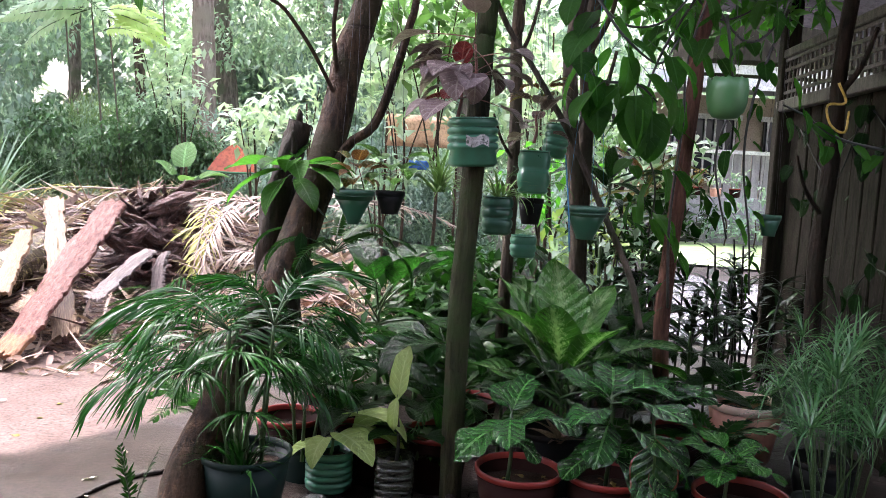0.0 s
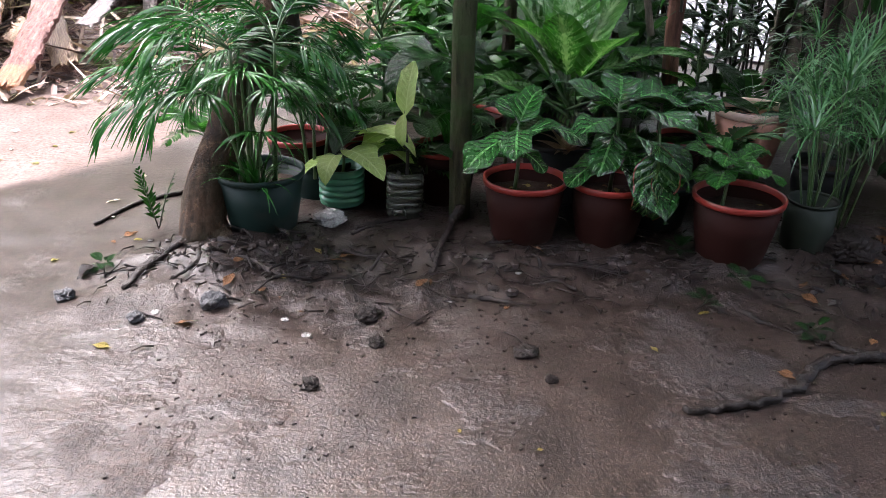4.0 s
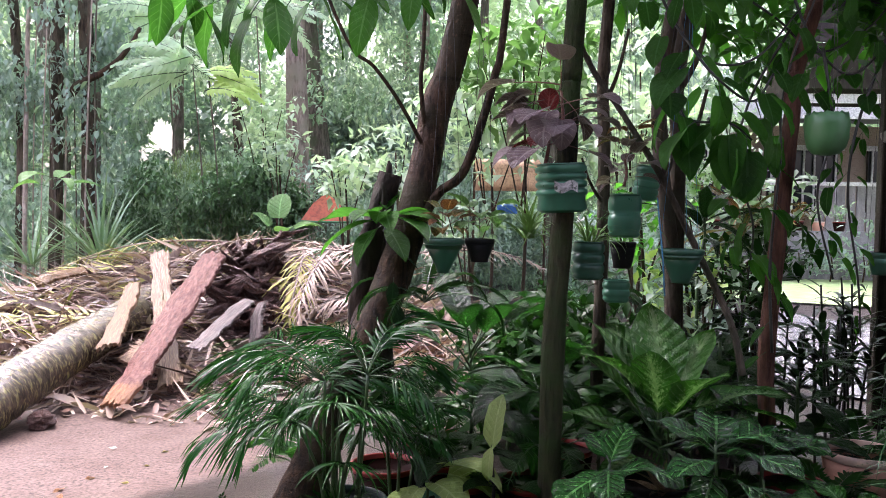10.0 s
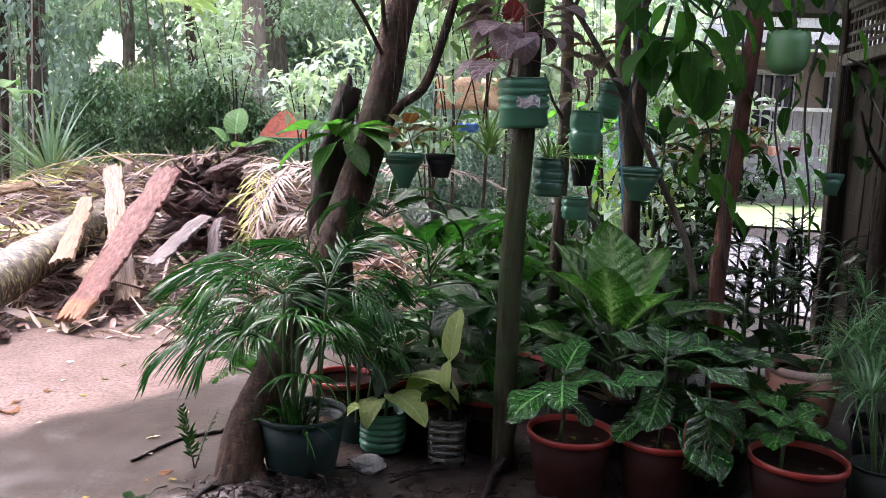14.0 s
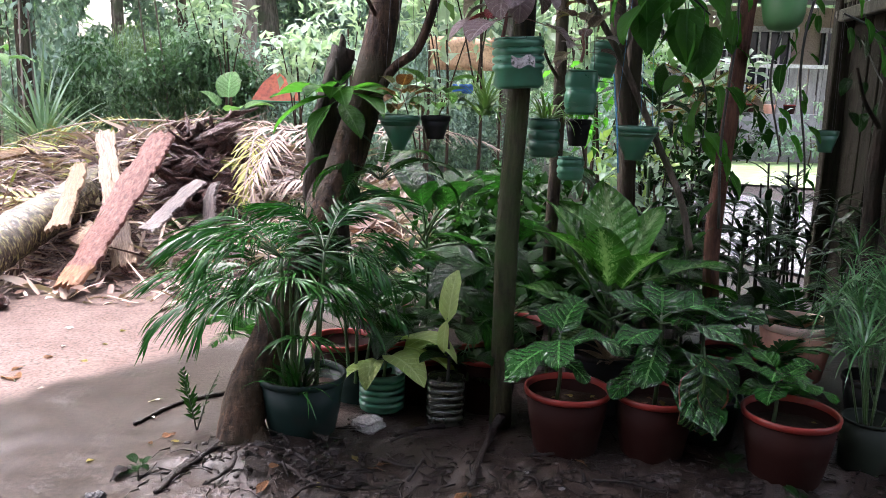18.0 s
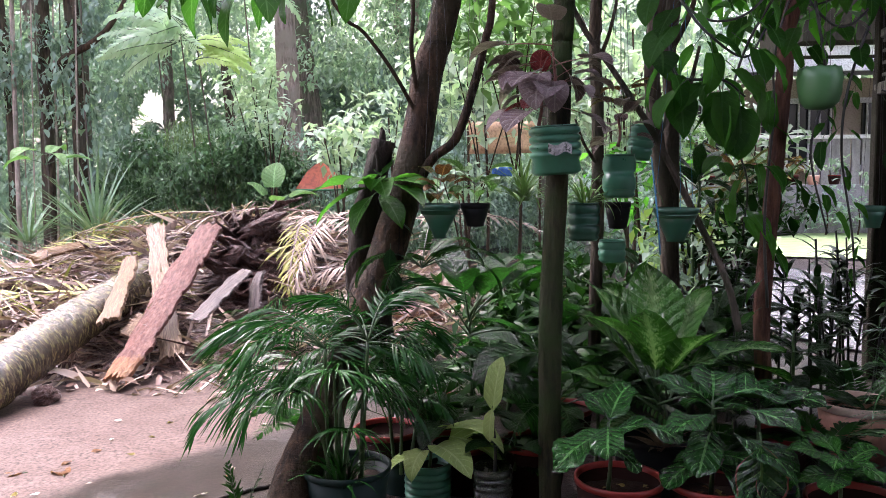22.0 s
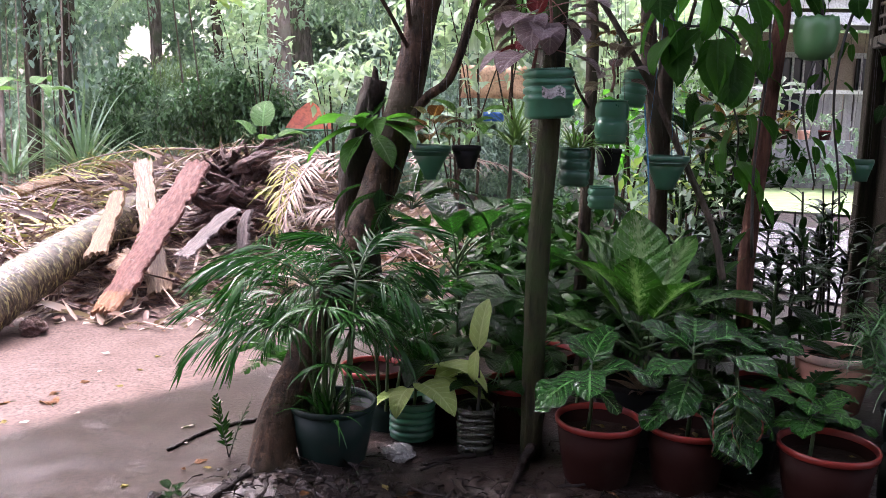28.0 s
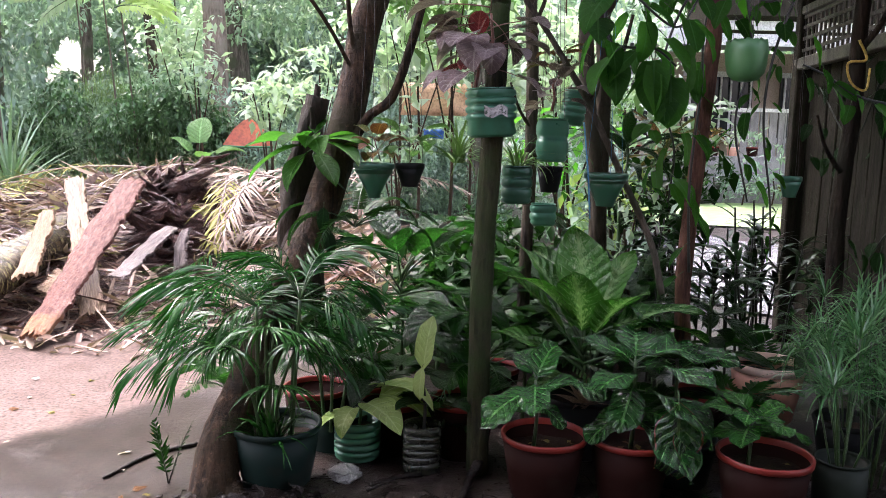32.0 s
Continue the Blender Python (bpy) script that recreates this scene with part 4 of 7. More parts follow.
for i, (x0, x1) in enumerate(((20, 34), (48, 40), (60, 75), (92, 88), (112, 118), (140, 128), (8, 14))):
    u0, u1 = (x0 - 784) / 1434 - 0.068, (x1 - 784) / 1434 - 0.068
    y = 8.9 + 0.13 * (i % 4)
    path = [Vector((u0 * y, y, -0.05)), Vector((u0 * y * 0.7 + u1 * y * 0.3 + 0.04 * math.sin(i), y, 1.3)), Vector((u1 * y, y, 3.0)), Vector((u1 * y + 0.1, y, 5.5))]
    root = thing("liana", "thin hanging liana with a few leaves at the wood's edge", "liana", path[0], "lianas")
    part("stem", tube_mesh("stem", [p - path[0] for p in path], 0.009 + 0.004 * (i % 3), 0.008, (M_BARK_PALE, M_BARK_FAR)[i % 2], 6, 0.15), root)
    for q in range(6):
        h = 0.25 + 0.35 * q / 6
        p = path[1].lerp(path[2], (h - 0.25) * 2.8) - path[0]
        part("leaf", LIANA_LEAF, root, aim(p, (q * 137 + i * 50) % 360, -25, 0, 0.14))


def strap_plant(name, label, at, n, length, width, mat, seed, bend=70, rise=(35, 85), group="", cat="plant", nv=7):
    rng = random.Random(seed)
    root = thing(name, label, cat, at, group)
    for i in range(n):
        b = Build()
        strap_data(b, Matrix.Identity(4), length * rng.uniform(0.65, 1.1), width * rng.uniform(0.8, 1.1), bend * rng.uniform(0.5, 1.3), 0, nv)
        part("leaf", b.mesh("leaf", mat), root, aim((rng.uniform(-0.02, 0.02), rng.uniform(-0.02, 0.02), 0), i * 137.5 + rng.uniform(-20, 20), rng.uniform(*rise), rng.uniform(-20, 20)))
    return root


L_AGAVE = leafy("pale_strap_leaf", (0.14, 0.24, 0.13), (0.30, 0.42, 0.27), None, 0.3)
strap_plant("pandan", "large spiky pandan clump with pale arching leaves", (-4.238, 8.200, 0.599), 60, 1.2, 0.036, L_AGAVE, 31, 40, (20, 80))
strap_plant("pandan", "smaller spiky pandan clump beside the log", (-4.886, 8.000, 0.601), 24, 0.95, 0.034, L_AGAVE, 32, 40, (15, 70))


def broad_plant(name, label, at, leaves, mat, category="plant", stem=None, group="", shape="ovate", width=0.45, bend=55.0, fold=16.0, wave=0.015, stalk=0.5, nu=4, nv=9, stalk_r=0.012, main=None, main_mat=None, rise=0.0, seed=1):
    """leaves: (azimuth, elevation, size, height above the base) for each leaf."""
    root = thing(name, label, category, at, group)
    kinds = [leaf_mesh(mat, stem, length=1.0, width=width, shape=shape, bend=bend * q, fold=fold, wave=wave, stalk=stalk, rise=rise, nu=nu, nv=nv, seed=seed + i, stalk_r=stalk_r) for i, q in enumerate((0.7, 1.0, 1.35))]
    rng = random.Random(seed)
    if main:
        part("stem", tube_mesh("stem", [(0, 0, 0), (0.01, 0.01, main * 0.5), (0, 0, main)], main_r(main), main_r(main) * 0.6, main_mat or stem or M_STEM, 7), root)
    for i, (az, el, size, h) in enumerate(leaves):
        part("leaf", kinds[(i + seed) % 3], root, aim((0, 0, h), az, el, rng.uniform(-12, 12), size))
    return root


def main_r(h):
    return 0.006 + 0.008 * h


def ring(n, size, el, h, seed, az0=0, spread=360, vary=0.25):
    rng = random.Random(seed)
    return [(az0 + spread * (i + rng.uniform(0.15, 0.85)) / n, rng.uniform(*el), size * rng.uniform(1 - vary, 1 + vary), rng.uniform(*h)) for i in range(n)]


broad_plant("alocasia", "elephant-ear plant with broad shiny leaves behind the debris", (-2.224, 7.800, 0.942), [(100, 80, 0.33, 0), (20, 40, 0.3, 0), (-60, 30, 0.28, 0), (170, 60, 0.25, 0)], L_LIGHT, shape="heart", width=0.75, stalk=0.7, bend=50)
broad_plant("taro", "taro plant with large shiny leaves at the wood's edge", (-4.360, 7.500, 1.403), [(-100, 20, 0.3, 0.1), (200, 30, 0.28, 0), (10, 25, 0.3, 0), (-30, 10, 0.25, 0.1), (90, 60, 0.3, 0)], L_LIGHT, shape="heart", width=0.55, stalk=0.5, bend=70, main=0.1)

# bright saplings and shrubs between the wood and the yard
for i, (p, cnt, rad, size, mat, word) in enumerate([
        ((-1.515, 7.600, 1.599), 240, 0.32, 0.12, L_WOOD_B, "pale green young shrub"),
        ((-1.157, 8.500, 1.880), 260, 0.5, 0.13, L_WOOD_B, "pale green leafy shrub"),
        ((-0.143, 7.500, 2.222), 520, 0.7, 0.17, L_WOOD_B, "bright green broad-leaved sapling"),
        ((0.145, 7.000, 2.534), 460, 0.6, 0.18, L_LIGHT, "bright green young tree"),
        ((0.984, 6.500, 1.880), 420, 0.5, 0.14, L_WOOD_B, "light green leafy shrub"),
        ((1.490, 6.200, 1.522), 130, 0.25, 0.12, L_LIGHT, "lime-green shrub"),
        ((-0.296, 6.600, 1.15), 90, 0.3, 0.12, L_WOOD_A, "green shrub"),
        ((1.216, 7.500, 2.578), 320, 0.7, 0.16, L_WOOD_B, "light green tree top"),
        ((-2.875, 9.400, 2.325), 260, 0.4, 0.13, L_WOOD_B, "pale-leaved sapling"),
        ((-2.505, 8.800, 1.891), 160, 0.3, 0.11, L_WOOD_B, "pale-leaved sapling"),
        ((1.034, 4.600, 0.917), 120, 0.28, 0.1, L_YELLOW, "yellow-green croton bush"),
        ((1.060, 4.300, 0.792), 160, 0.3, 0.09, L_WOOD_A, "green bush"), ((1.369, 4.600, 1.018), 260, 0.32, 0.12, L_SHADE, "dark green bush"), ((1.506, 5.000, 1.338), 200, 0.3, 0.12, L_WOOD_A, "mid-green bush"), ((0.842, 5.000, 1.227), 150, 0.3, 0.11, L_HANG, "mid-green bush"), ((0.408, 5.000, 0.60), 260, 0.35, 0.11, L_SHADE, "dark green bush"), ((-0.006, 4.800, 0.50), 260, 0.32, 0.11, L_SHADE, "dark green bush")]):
    x, y, z = p
    root = thing("shrub", word + " with wet shiny leaves", "shrub", (x, y, 0), "shrubs at the yard's edge")
    part("stem", tube_mesh("stem", [(0, 0, -0.05), (0.05, 0, z * 0.4), (0, 0, z)], 0.02, 0.008, M_BARK, 6), root)
    for k in range(3):
        a = k * 2.1 + i
        part("branch", tube_mesh("branch", [(0, 0, z * 0.5), (rad * 0.3 * math.cos(a), rad * 0.3 * math.sin(a), z * 0.8), (rad * 0.7 * math.cos(a), rad * 0.7 * math.sin(a), z + rad * 0.3)], 0.009, 0.004, M_BARK, 5), root)
    part("crown", cloud("crown", cnt, blobs([(0, 0, z), (rad * 0.5, 0, z + rad * 0.4), (-rad * 0.5, 0.1, z + rad * 0.2), (0, 0, z - rad * 0.5)], [rad, rad * 0.7, rad * 0.7, rad * 0.7]), size, [mat], 50 + i), root)

# ---- orange tarpaulin behind the pile ----
tent = thing("tarpaulin_tent", "small orange tarpaulin shelter with a green hem", "tarpaulin", (-2.036, 9.000, 1.125))
tv = [(-0.27, 0, 0), (0.29, 0, 0), (0.2, 0.5, 0), (-0.2, 0.5, 0), (0.02, 0.05, 0.33), (-0.14, 0.04, 0.2), (0.2, 0.04, 0.18)]
part("sheet", mesh_of("sheet", tv, [(0, 1, 6, 4, 5), (1, 2, 6), (6, 2, 4), (0, 5, 3), (5, 4, 3), (4, 2, 3)], [M_TENT], smooth=False), tent)
part("hem", tube_mesh("hem", [(-0.29, -0.01, 0), (0.0, -0.015, -0.005), (0.3, -0.01, 0)], 0.012, 0.012, M_TRIM_GREEN, 6), tent)

# ---- heap of palm debris, trunk and slabs ----


def heap_height(x, y):
    e = math.exp(-((x + 1.9) / 1.5) ** 2 - ((y - 7.0) / 1.1) ** 2)
    f = math.exp(-((x + 3.6) / 1.4) ** 2 - ((y - 7.2) / 1.3) ** 2)
    return 0.62 * e + 0.36 * f


def build_heap():
    xs, ys = np.linspace(-5.6, 0.4, 60), np.linspace(4.9, 9.0, 40)
    v = [(x, y, heap_height(x, y) - 0.06 + 0.06 * noise.noise(Vector((x * 3, y * 3, 1)))) for y in ys for x in xs]
    f = [(j * 60 + i, j * 60 + i + 1, j * 60 + i + 61, j * 60 + i + 60) for j in range(39) for i in range(59)]
    single("debris_heap", mesh_of("debris_heap", v, f, [M_HUSK]), "low heap of rotting brown palm litter", "heap", kind="stuff")


build_heap()


def on_heap(x, y, up=0.0):
    return Vector((x, y, max(0.0, heap_height(x, y)) + up))


def litter(name, label, n, seed, area, size, mat, up=(0.0, 0.12)):
    """Loose straws, strips and leaf stalks tossed over the heap, one mesh."""
    rng = random.Random(seed)
    b = Build()
    for _ in range(n):
        x, y = rng.uniform(*area[0]), rng.uniform(*area[1])
        if -2.5 < x < -1.4 and 5.5 < y < 6.7 and rng.random() < 0.75:
            continue
        p = on_heap(x, y, rng.uniform(*up))
        m = aim(p, rng.uniform(0, 360), rng.uniform(-25, 35), rng.uniform(-80, 80))
        strap_data(b, m, rng.uniform(*size), rng.uniform(0.008, 0.028) * rng.choice((1, 1, 1, 2.5)), rng.uniform(-20, 60), 0, 4, 0)
    return single(name, b.mesh(name, mat), label, "litter", kind="stuff")


litter("dry_palm_litter", "tangle of dry brown palm leaflets and strips", 3000, 5, ((-5.0, -0.3), (5.2, 8.2)), (0.2, 0.75), M_DRY)
litter("dark_palm_litter", "dark rotting palm strips in the heap", 1300, 6, ((-4.6, -0.8), (5.2, 7.6)), (0.15, 0.5), M_HUSK)
litter("foot_litter", "wet straws and crumbs along the heap's foot", 420, 9, ((-3.6, -1.0), (4.45, 5.4)), (0.05, 0.3), M_DRY, (0.0, 0.03))
litter("foot_crumbs", "dark wet crumbs along the heap's foot", 200, 19, ((-3.4, -1.0), (4.6, 5.4)), (0.05, 0.25), M_HUSK, (0.0, 0.03))
litter("pale_palm_litter", "pale wet strips of palm sheath in the heap", 900, 8, ((-4.6, -0.4), (5.3, 7.6)), (0.15, 0.5), M_SHEATH, (0.04, 0.16))
litter("yellow_palm_litter", "yellowed palm leaflets strewn on the heap", 260, 7, ((-5.5, -2.4), (5.6, 8.0)), (0.2, 0.7), M_DRY_YELLOW)

for i, (p, az, el, length, mat, word) in enumerate([
        ((-2.366, 7.200, 0.935), 185, 4, 1.9, M_DRY_YELLOW, "yellowed"), ((-3.081, 7.400, 0.809), 180, 2, 1.6, M_DRY_YELLOW, "yellow-green"),
        ((-1.595, 6.400, 0.933), 275, -25, 0.8, M_DRY_YELLOW, "yellow drooping"), ((-1.294, 6.500, 0.934), 190, 12, 1.3, M_DRY, "dry brown"),
        ((-1.000, 6.400, 0.876), 190, 14, 0.9, M_DRY, "dry brown"), ((-1.366, 6.300, 0.942), 255, -25, 0.8, M_DRY, "pale dry"),
        ((-3.482, 6.400, 0.459), 200, 3, 1.5, M_DRY_YELLOW, "yellow-green"), ((-3.473, 5.800, 0.184), 205, -2, 1.2, M_DRY_YELLOW, "yellow-green"),
        ((-0.280, 6.400, 0.978), 170, 8, 1.4, M_DRY, "dry brown"), ((-0.870, 6.800, 0.880), 10, 10, 1.3, M_DRY, "dry brown")]):
    root = thing("fallen_frond", word + " fallen palm frond lying on the heap", "palm frond", p, "fallen fronds")
    frond_part(root, aim((0, 0, 0), az, el, 20 * math.sin(i * 3)), length, 28, 0.3, 0.014, 45, 80, 45, 0.1, 200 + i, mat, M_SHEATH, 0.012, 0.4, "rib")


def log_thing():
    a, e = Vector((-2.765, 3.960, 0.130)), Vector((-2.895, 6.500, 0.489))
    d = e - a
    n = 68
    pts = [(0.03 * math.sin(3 * i / n), d.length * i / n, 0.03 * math.sin(4 * i / n)) for i in range(n + 1)]
    rad = [0.145 * (1.0 + (0.05 if i % 4 == 0 else 0.0)) for i in range(n + 1)]
    root = new("coconut_log")
    root.matrix_basis = Matrix.Translation(a) @ d.to_track_quat("Y", "Z").to_matrix().to_4x4()
    tagged(root, "felled coconut trunk with ringed wet grey bark", "log")
    v, f = tube_data(pts, rad, 22, 0.05, 4)
    part("bark", mesh_of("bark", v, f, [M_LOG]), root)
    v, f = tube_data([(0, -0.012, 0), (0, 0.01, 0)], [0.137, 0.137], 22, 0.03, 9)
    part("cut_end", mesh_of("cut_end", v, f, [M_LOG_END]), root, label="dark cut end of the trunk")


log_thing()


def slab(label, low, top, width, thick, mat, twist=0.0, seed=0, curve=0.015, bow=0.006, foot=1.0):
    """A split outer slab of a palm trunk, leaning from low to top: fibrous ridges, splintered ends, torn edges and a slight hollow."""
    low, top = Vector(low), Vector(top)
    d = top - low
    rng = random.Random(seed)
    n, w = 54, 14
    side = d.cross(Vector((0, -1, 0.6))).normalized()
    side = (Matrix.Rotation(radians(twist), 3, d) @ side)
    up = side.cross(d).normalized()
    ends = [(0.04 + 0.05 * noise.noise(Vector((k * 0.7, seed, 1))) + rng.uniform(0, 0.015), 0.03 + 0.04 * noise.noise(Vector((k * 0.9, seed, 6))) + rng.uniform(0, 0.015)) for k in range(w + 1)]
    chips = [1 - (0.3 * rng.random() if rng.random() < 0.3 else 0.05 * rng.random()) for _ in range(2 * n + 2)]
    v = []
    for layer in (0, 1):
        for i in range(n + 1):
            for k in range(w + 1):
                c = 2 * k / w - 1
                s = ends[k][0] + (1 - ends[k][0] - ends[k][1]) * i / n
                edge = 1 + 0.28 * noise.noise(Vector((s * 7, seed, 3 * (c > 0)))) + 0.14 * noise.noise(Vector((s * 26, seed, 5 * (c > 0))))
                if abs(c) > 0.9:
                    edge *= chips[2 * i + (c > 0)]
                q = c * 0.5 * width * edge * (1 - 0.15 * s) * (foot + (1 - foot) * min(1.0, s * 1.6)) + bow * math.sin(math.pi * s * 1.3 + seed)
                ridge = 0.006 * noise.noise(Vector((c * 3, s * 3, seed))) + 0.0025 * noise.noise(Vector((c * 13, s * 9, seed)))
                v.append((q, thick * layer - c * c * 0.11 * width + ridge + curve * math.sin(5 * s + seed), d.length * s))
    st = (n + 1) * (w + 1)
    f = []
    for layer in (0, 1):
        for i in range(n):
            for k in range(w):
                a = layer * st + i * (w + 1) + k
                q = (a, a + 1, a + w + 2, a + w + 1)
                f.append(q if layer else q[::-1])
    for i in range(n):
        for k in (0, w):
            a = i * (w + 1) + k
            f.append((a, a + w + 1, a + w + 1 + st, a + st))
    for i in (0, n):
        for k in range(w):
            a = i * (w + 1) + k
            f.append((a, a + 1, a + 1 + st, a + st))
    turn = Matrix((side, up, d.normalized())).transposed().to_4x4()
    return single("bark_slab", mesh_of("bark_slab", v, f, [mat], smooth=False), label, "slab", Matrix.Translation(low) @ turn, "split slabs")


slab("orange split palm slab leaning over the log", (-2.497, 4.900, 0.317), (-2.835, 6.000, 0.670), 0.15, 0.025, M_PLANK_ORANGE, 0, 1)
slab("pale split palm slab with fresh wood showing", (-2.119, 5.000, 0.030), (-2.771, 6.300, 0.904), 0.165, 0.03, M_PLANK_PALE, 10, 2)
slab("long red-brown bark slab with rough face", (-2.290, 4.480, 0.030), (-2.215, 6.100, 0.893), 0.235, 0.03, M_PLANK_RED, 0, 3, 0.03, 0.02, 0.62)
slab("grey weathered palm sheath lying on the heap", (-2.039, 5.100, 0.320), (-1.794, 5.600, 0.605), 0.16, 0.015, M_SHEATH_DARK, -25, 4)
slab("broken grey-brown palm sheath", (-1.700, 5.400, 0.336), (-1.721, 5.600, 0.587), 0.15, 0.015, M_SHEATH_DARK, -40, 5)
slab("small orange splinter of palm wood", (-3.913, 6.400, 0.590), (-3.695, 6.900, 0.700), 0.12, 0.02, M_PLANK_ORANGE, 0, 6)
slab("broken brown slab at the foot of the heap", (-2.411, 5.000, 0.199), (-2.349, 5.200, 0.314), 0.2, 0.03, M_PLANK_PALE, 30, 7)


def husk(label, at, size, seed, mat=M_HUSK, arc=150.0):
    """A torn, curled husk: a crumpled open shell."""
    rng = random.Random(seed)
    n, w = 9, 9
    v, f = [], []
    for i in range(n + 1):
        for k in range(w + 1):
            a = radians(-arc / 2 + arc * k / w)
            s = i / n
            r = 0.5 * (0.55 + 0.5 * math.sin(math.pi * s)) * (1 + 0.35 * noise.noise(Vector((3 * s, 2.5 * k / w, seed))) + rng.uniform(-0.16, 0.16))
            v.append((r * math.sin(a) * 0.6, (s - 0.5) * 1.6 + 0.3 * rng.uniform(-1, 1) * (i in (0, n)), r * math.cos(a) * 0.6))
    for i in range(n):
        for k in range(w):
            a = i * (w + 1) + k
            f.append((a, a + 1, a + w + 2, a + w + 1))
    m = aim(at, rng.uniform(0, 360), rng.uniform(-30, 50), rng.uniform(0, 360), size)
    ob = single("palm_husk", mesh_of("palm_husk", v, f, [mat], smooth=False), label, "husk", m, "torn husks")
    ob.modifiers.new("thick", "SOLIDIFY").thickness = 0.03
    return ob


rng = random.Random(77)
spine = [Vector(q) for q in ((-2.090, 6.250, 0.989), (-2.104, 6.100, 0.764), (-2.115, 5.900, 0.566), (-2.108, 5.700, 0.402))]
for i in range(95):
    s = rng.uniform(0, 2.99)
    k = int(s)
    p = spine[k].lerp(spine[k + 1], s - k) + Vector((rng.uniform(-0.02, 0.42) * rng.random() ** 0.5, rng.uniform(-0.05, 0.25), rng.uniform(-0.14, 0.06)))
    p.z = max(p.z, 0.05)
    husk("dark torn palm husk in the heap", p, rng.uniform(0.1, 0.27), i, M_HUSK, rng.choice((60, 90, 140)))
for i in range(26):
    husk("brown dry palm husk on the heap", on_heap(rng.uniform(-1.9, -0.5), rng.uniform(5.4, 6.4), 0.08), rng.uniform(0.12, 0.26), 200 + i, (M_SHEATH, M_PLANK_RED)[i % 2], 70)
# long dry stalks and yellow-green fronds strewn on top
for i in range(34):
    x, y = rng.uniform(-4.2, -0.2), rng.uniform(5.9, 7.6)
    p = on_heap(x, y, 0.1)
    a, ln = rng.choice((0.0, 3.14)) + rng.uniform(-0.5, 0.5), rng.uniform(0.5, 1.3)
    q = on_heap(x + ln * math.cos(a), y + ln * 0.5 * math.sin(a), rng.uniform(0.06, 0.2))
    single("palm_stalk", tube_mesh("palm_stalk", [p, (p + q) * 0.5 + Vector((0, 0, rng.uniform(0.0, 0.08))), q], rng.uniform(0.008, 0.018), 0.005, (M_SHEATH, M_PLANK_PALE, M_HUSK)[i % 3], 6, 0.1), "long dry palm stalk lying on the heap", "palm stalk", group="palm stalks")
for i in range(9):
    x, y = rng.uniform(-3.7, -2.5), rng.uniform(5.6, 7.3)
    root = thing("fallen_frond", "yellow-green palm frond lying on the heap", "palm frond", on_heap(x, y, 0.1), "fallen fronds")
    frond_part(root, aim((0, 0, 0), rng.choice((175, 5)) + rng.uniform(-25, 25), rng.uniform(-4, 8), rng.uniform(-40, 40)), rng.uniform(0.7, 1.3), 20, 0.26, 0.024, 20, 20, 28, 0.1, 320 + i, M_DRY_YELLOW, M_SHEATH, 0.012, 0.25, "rib")
for i in range(6):
    x, y = rng.uniform(-1.2, -0.2), rng.uniform(6.0, 6.6)
    root = thing("fallen_frond", "pale dry palm frond hanging over the heap's side", "palm frond", on_heap(x, y, 0.2), "fallen fronds")
    frond_part(root, aim((0, 0, 0), rng.uniform(180, 300), rng.uniform(-10, 20), rng.uniform(-20, 20)), rng.uniform(0.6, 1.0), 26, 0.3, 0.016, 70, 110, 50, 0.1, 340 + i, M_DRY, M_SHEATH, 0.01, 0.3, "rib")

# ---- the house across the yard and the old shed ----
house = thing("house", "tan rendered house with barred window beyond the yard", "house", (0, 0, 0))
house.matrix_basis = Matrix.Translation((0, 0, 1.25)) @ Matrix.Scale(1.65, 4) @ Matrix.Translation((0, 0, -1.25))
part("wall", mesh_of("wall", *box_data(7.0, 0.2, 2.7, 5.6, 13.0, 1.35), [M_WALL], smooth=False), house)
part("roof", mesh_of("roof", *box_data(8.0, 1.6, 0.12, 5.6, 12.5, 2.85), [M_IRON], smooth=False), house)
part("fascia", mesh_of("fascia", *box_data(8.0, 0.05, 0.22, 5.6, 11.68, 2.78), [M_WHITE], smooth=False), house)
for i, wx in enumerate((3.15, 4.6, 6.1)):
    wpart = part("window", mesh_of("window", *box_data(1.05, 0.06, 0.95, wx, 12.87, 1.85), [M_GLASS], smooth=False), house)
    part("window_frame", mesh_of("window_frame", *box_data(1.2, 0.04, 0.08, wx, 12.82, 2.36), [M_WHITE], smooth=False), wpart)
    part("window_sill", mesh_of("window_sill", *box_data(1.25, 0.14, 0.07, wx, 12.8, 1.34), [M_WHITE], smooth=False), wpart)
    for k in range(7):
        part("bar", mesh_of("bar", *box_data(0.025, 0.03, 0.98, wx - 0.48 + 0.16 * k, 12.8, 1.85), [M_WHITE], smooth=False), wpart)
part("rail", mesh_of("rail", *box_data(6.6, 0.04, 0.05, 5.6, 11.4, 1.75), [M_WHITE], smooth=False), house, label="white rail of the house porch")
for k in range(34):
    part("slat", mesh_of("slat", *box_data(0.11, 0.03, 1.55, 4.35 + 0.135 * k, 11.44, 0.95), [M_WALL_GREY], smooth=False), house)
part("fascia", mesh_of("fascia", *box_data(3.6, 0.05, 0.1, 5.0, 9.4, 2.62), [M_WHITE], smooth=False), house)
part("porch_eave", mesh_of("porch_eave", *box_data(3.4, 1.5, 0.5, 5.05, 10.0, 2.96), [M_WEATHERED], smooth=False), house, label="dark underside of the house porch roof")


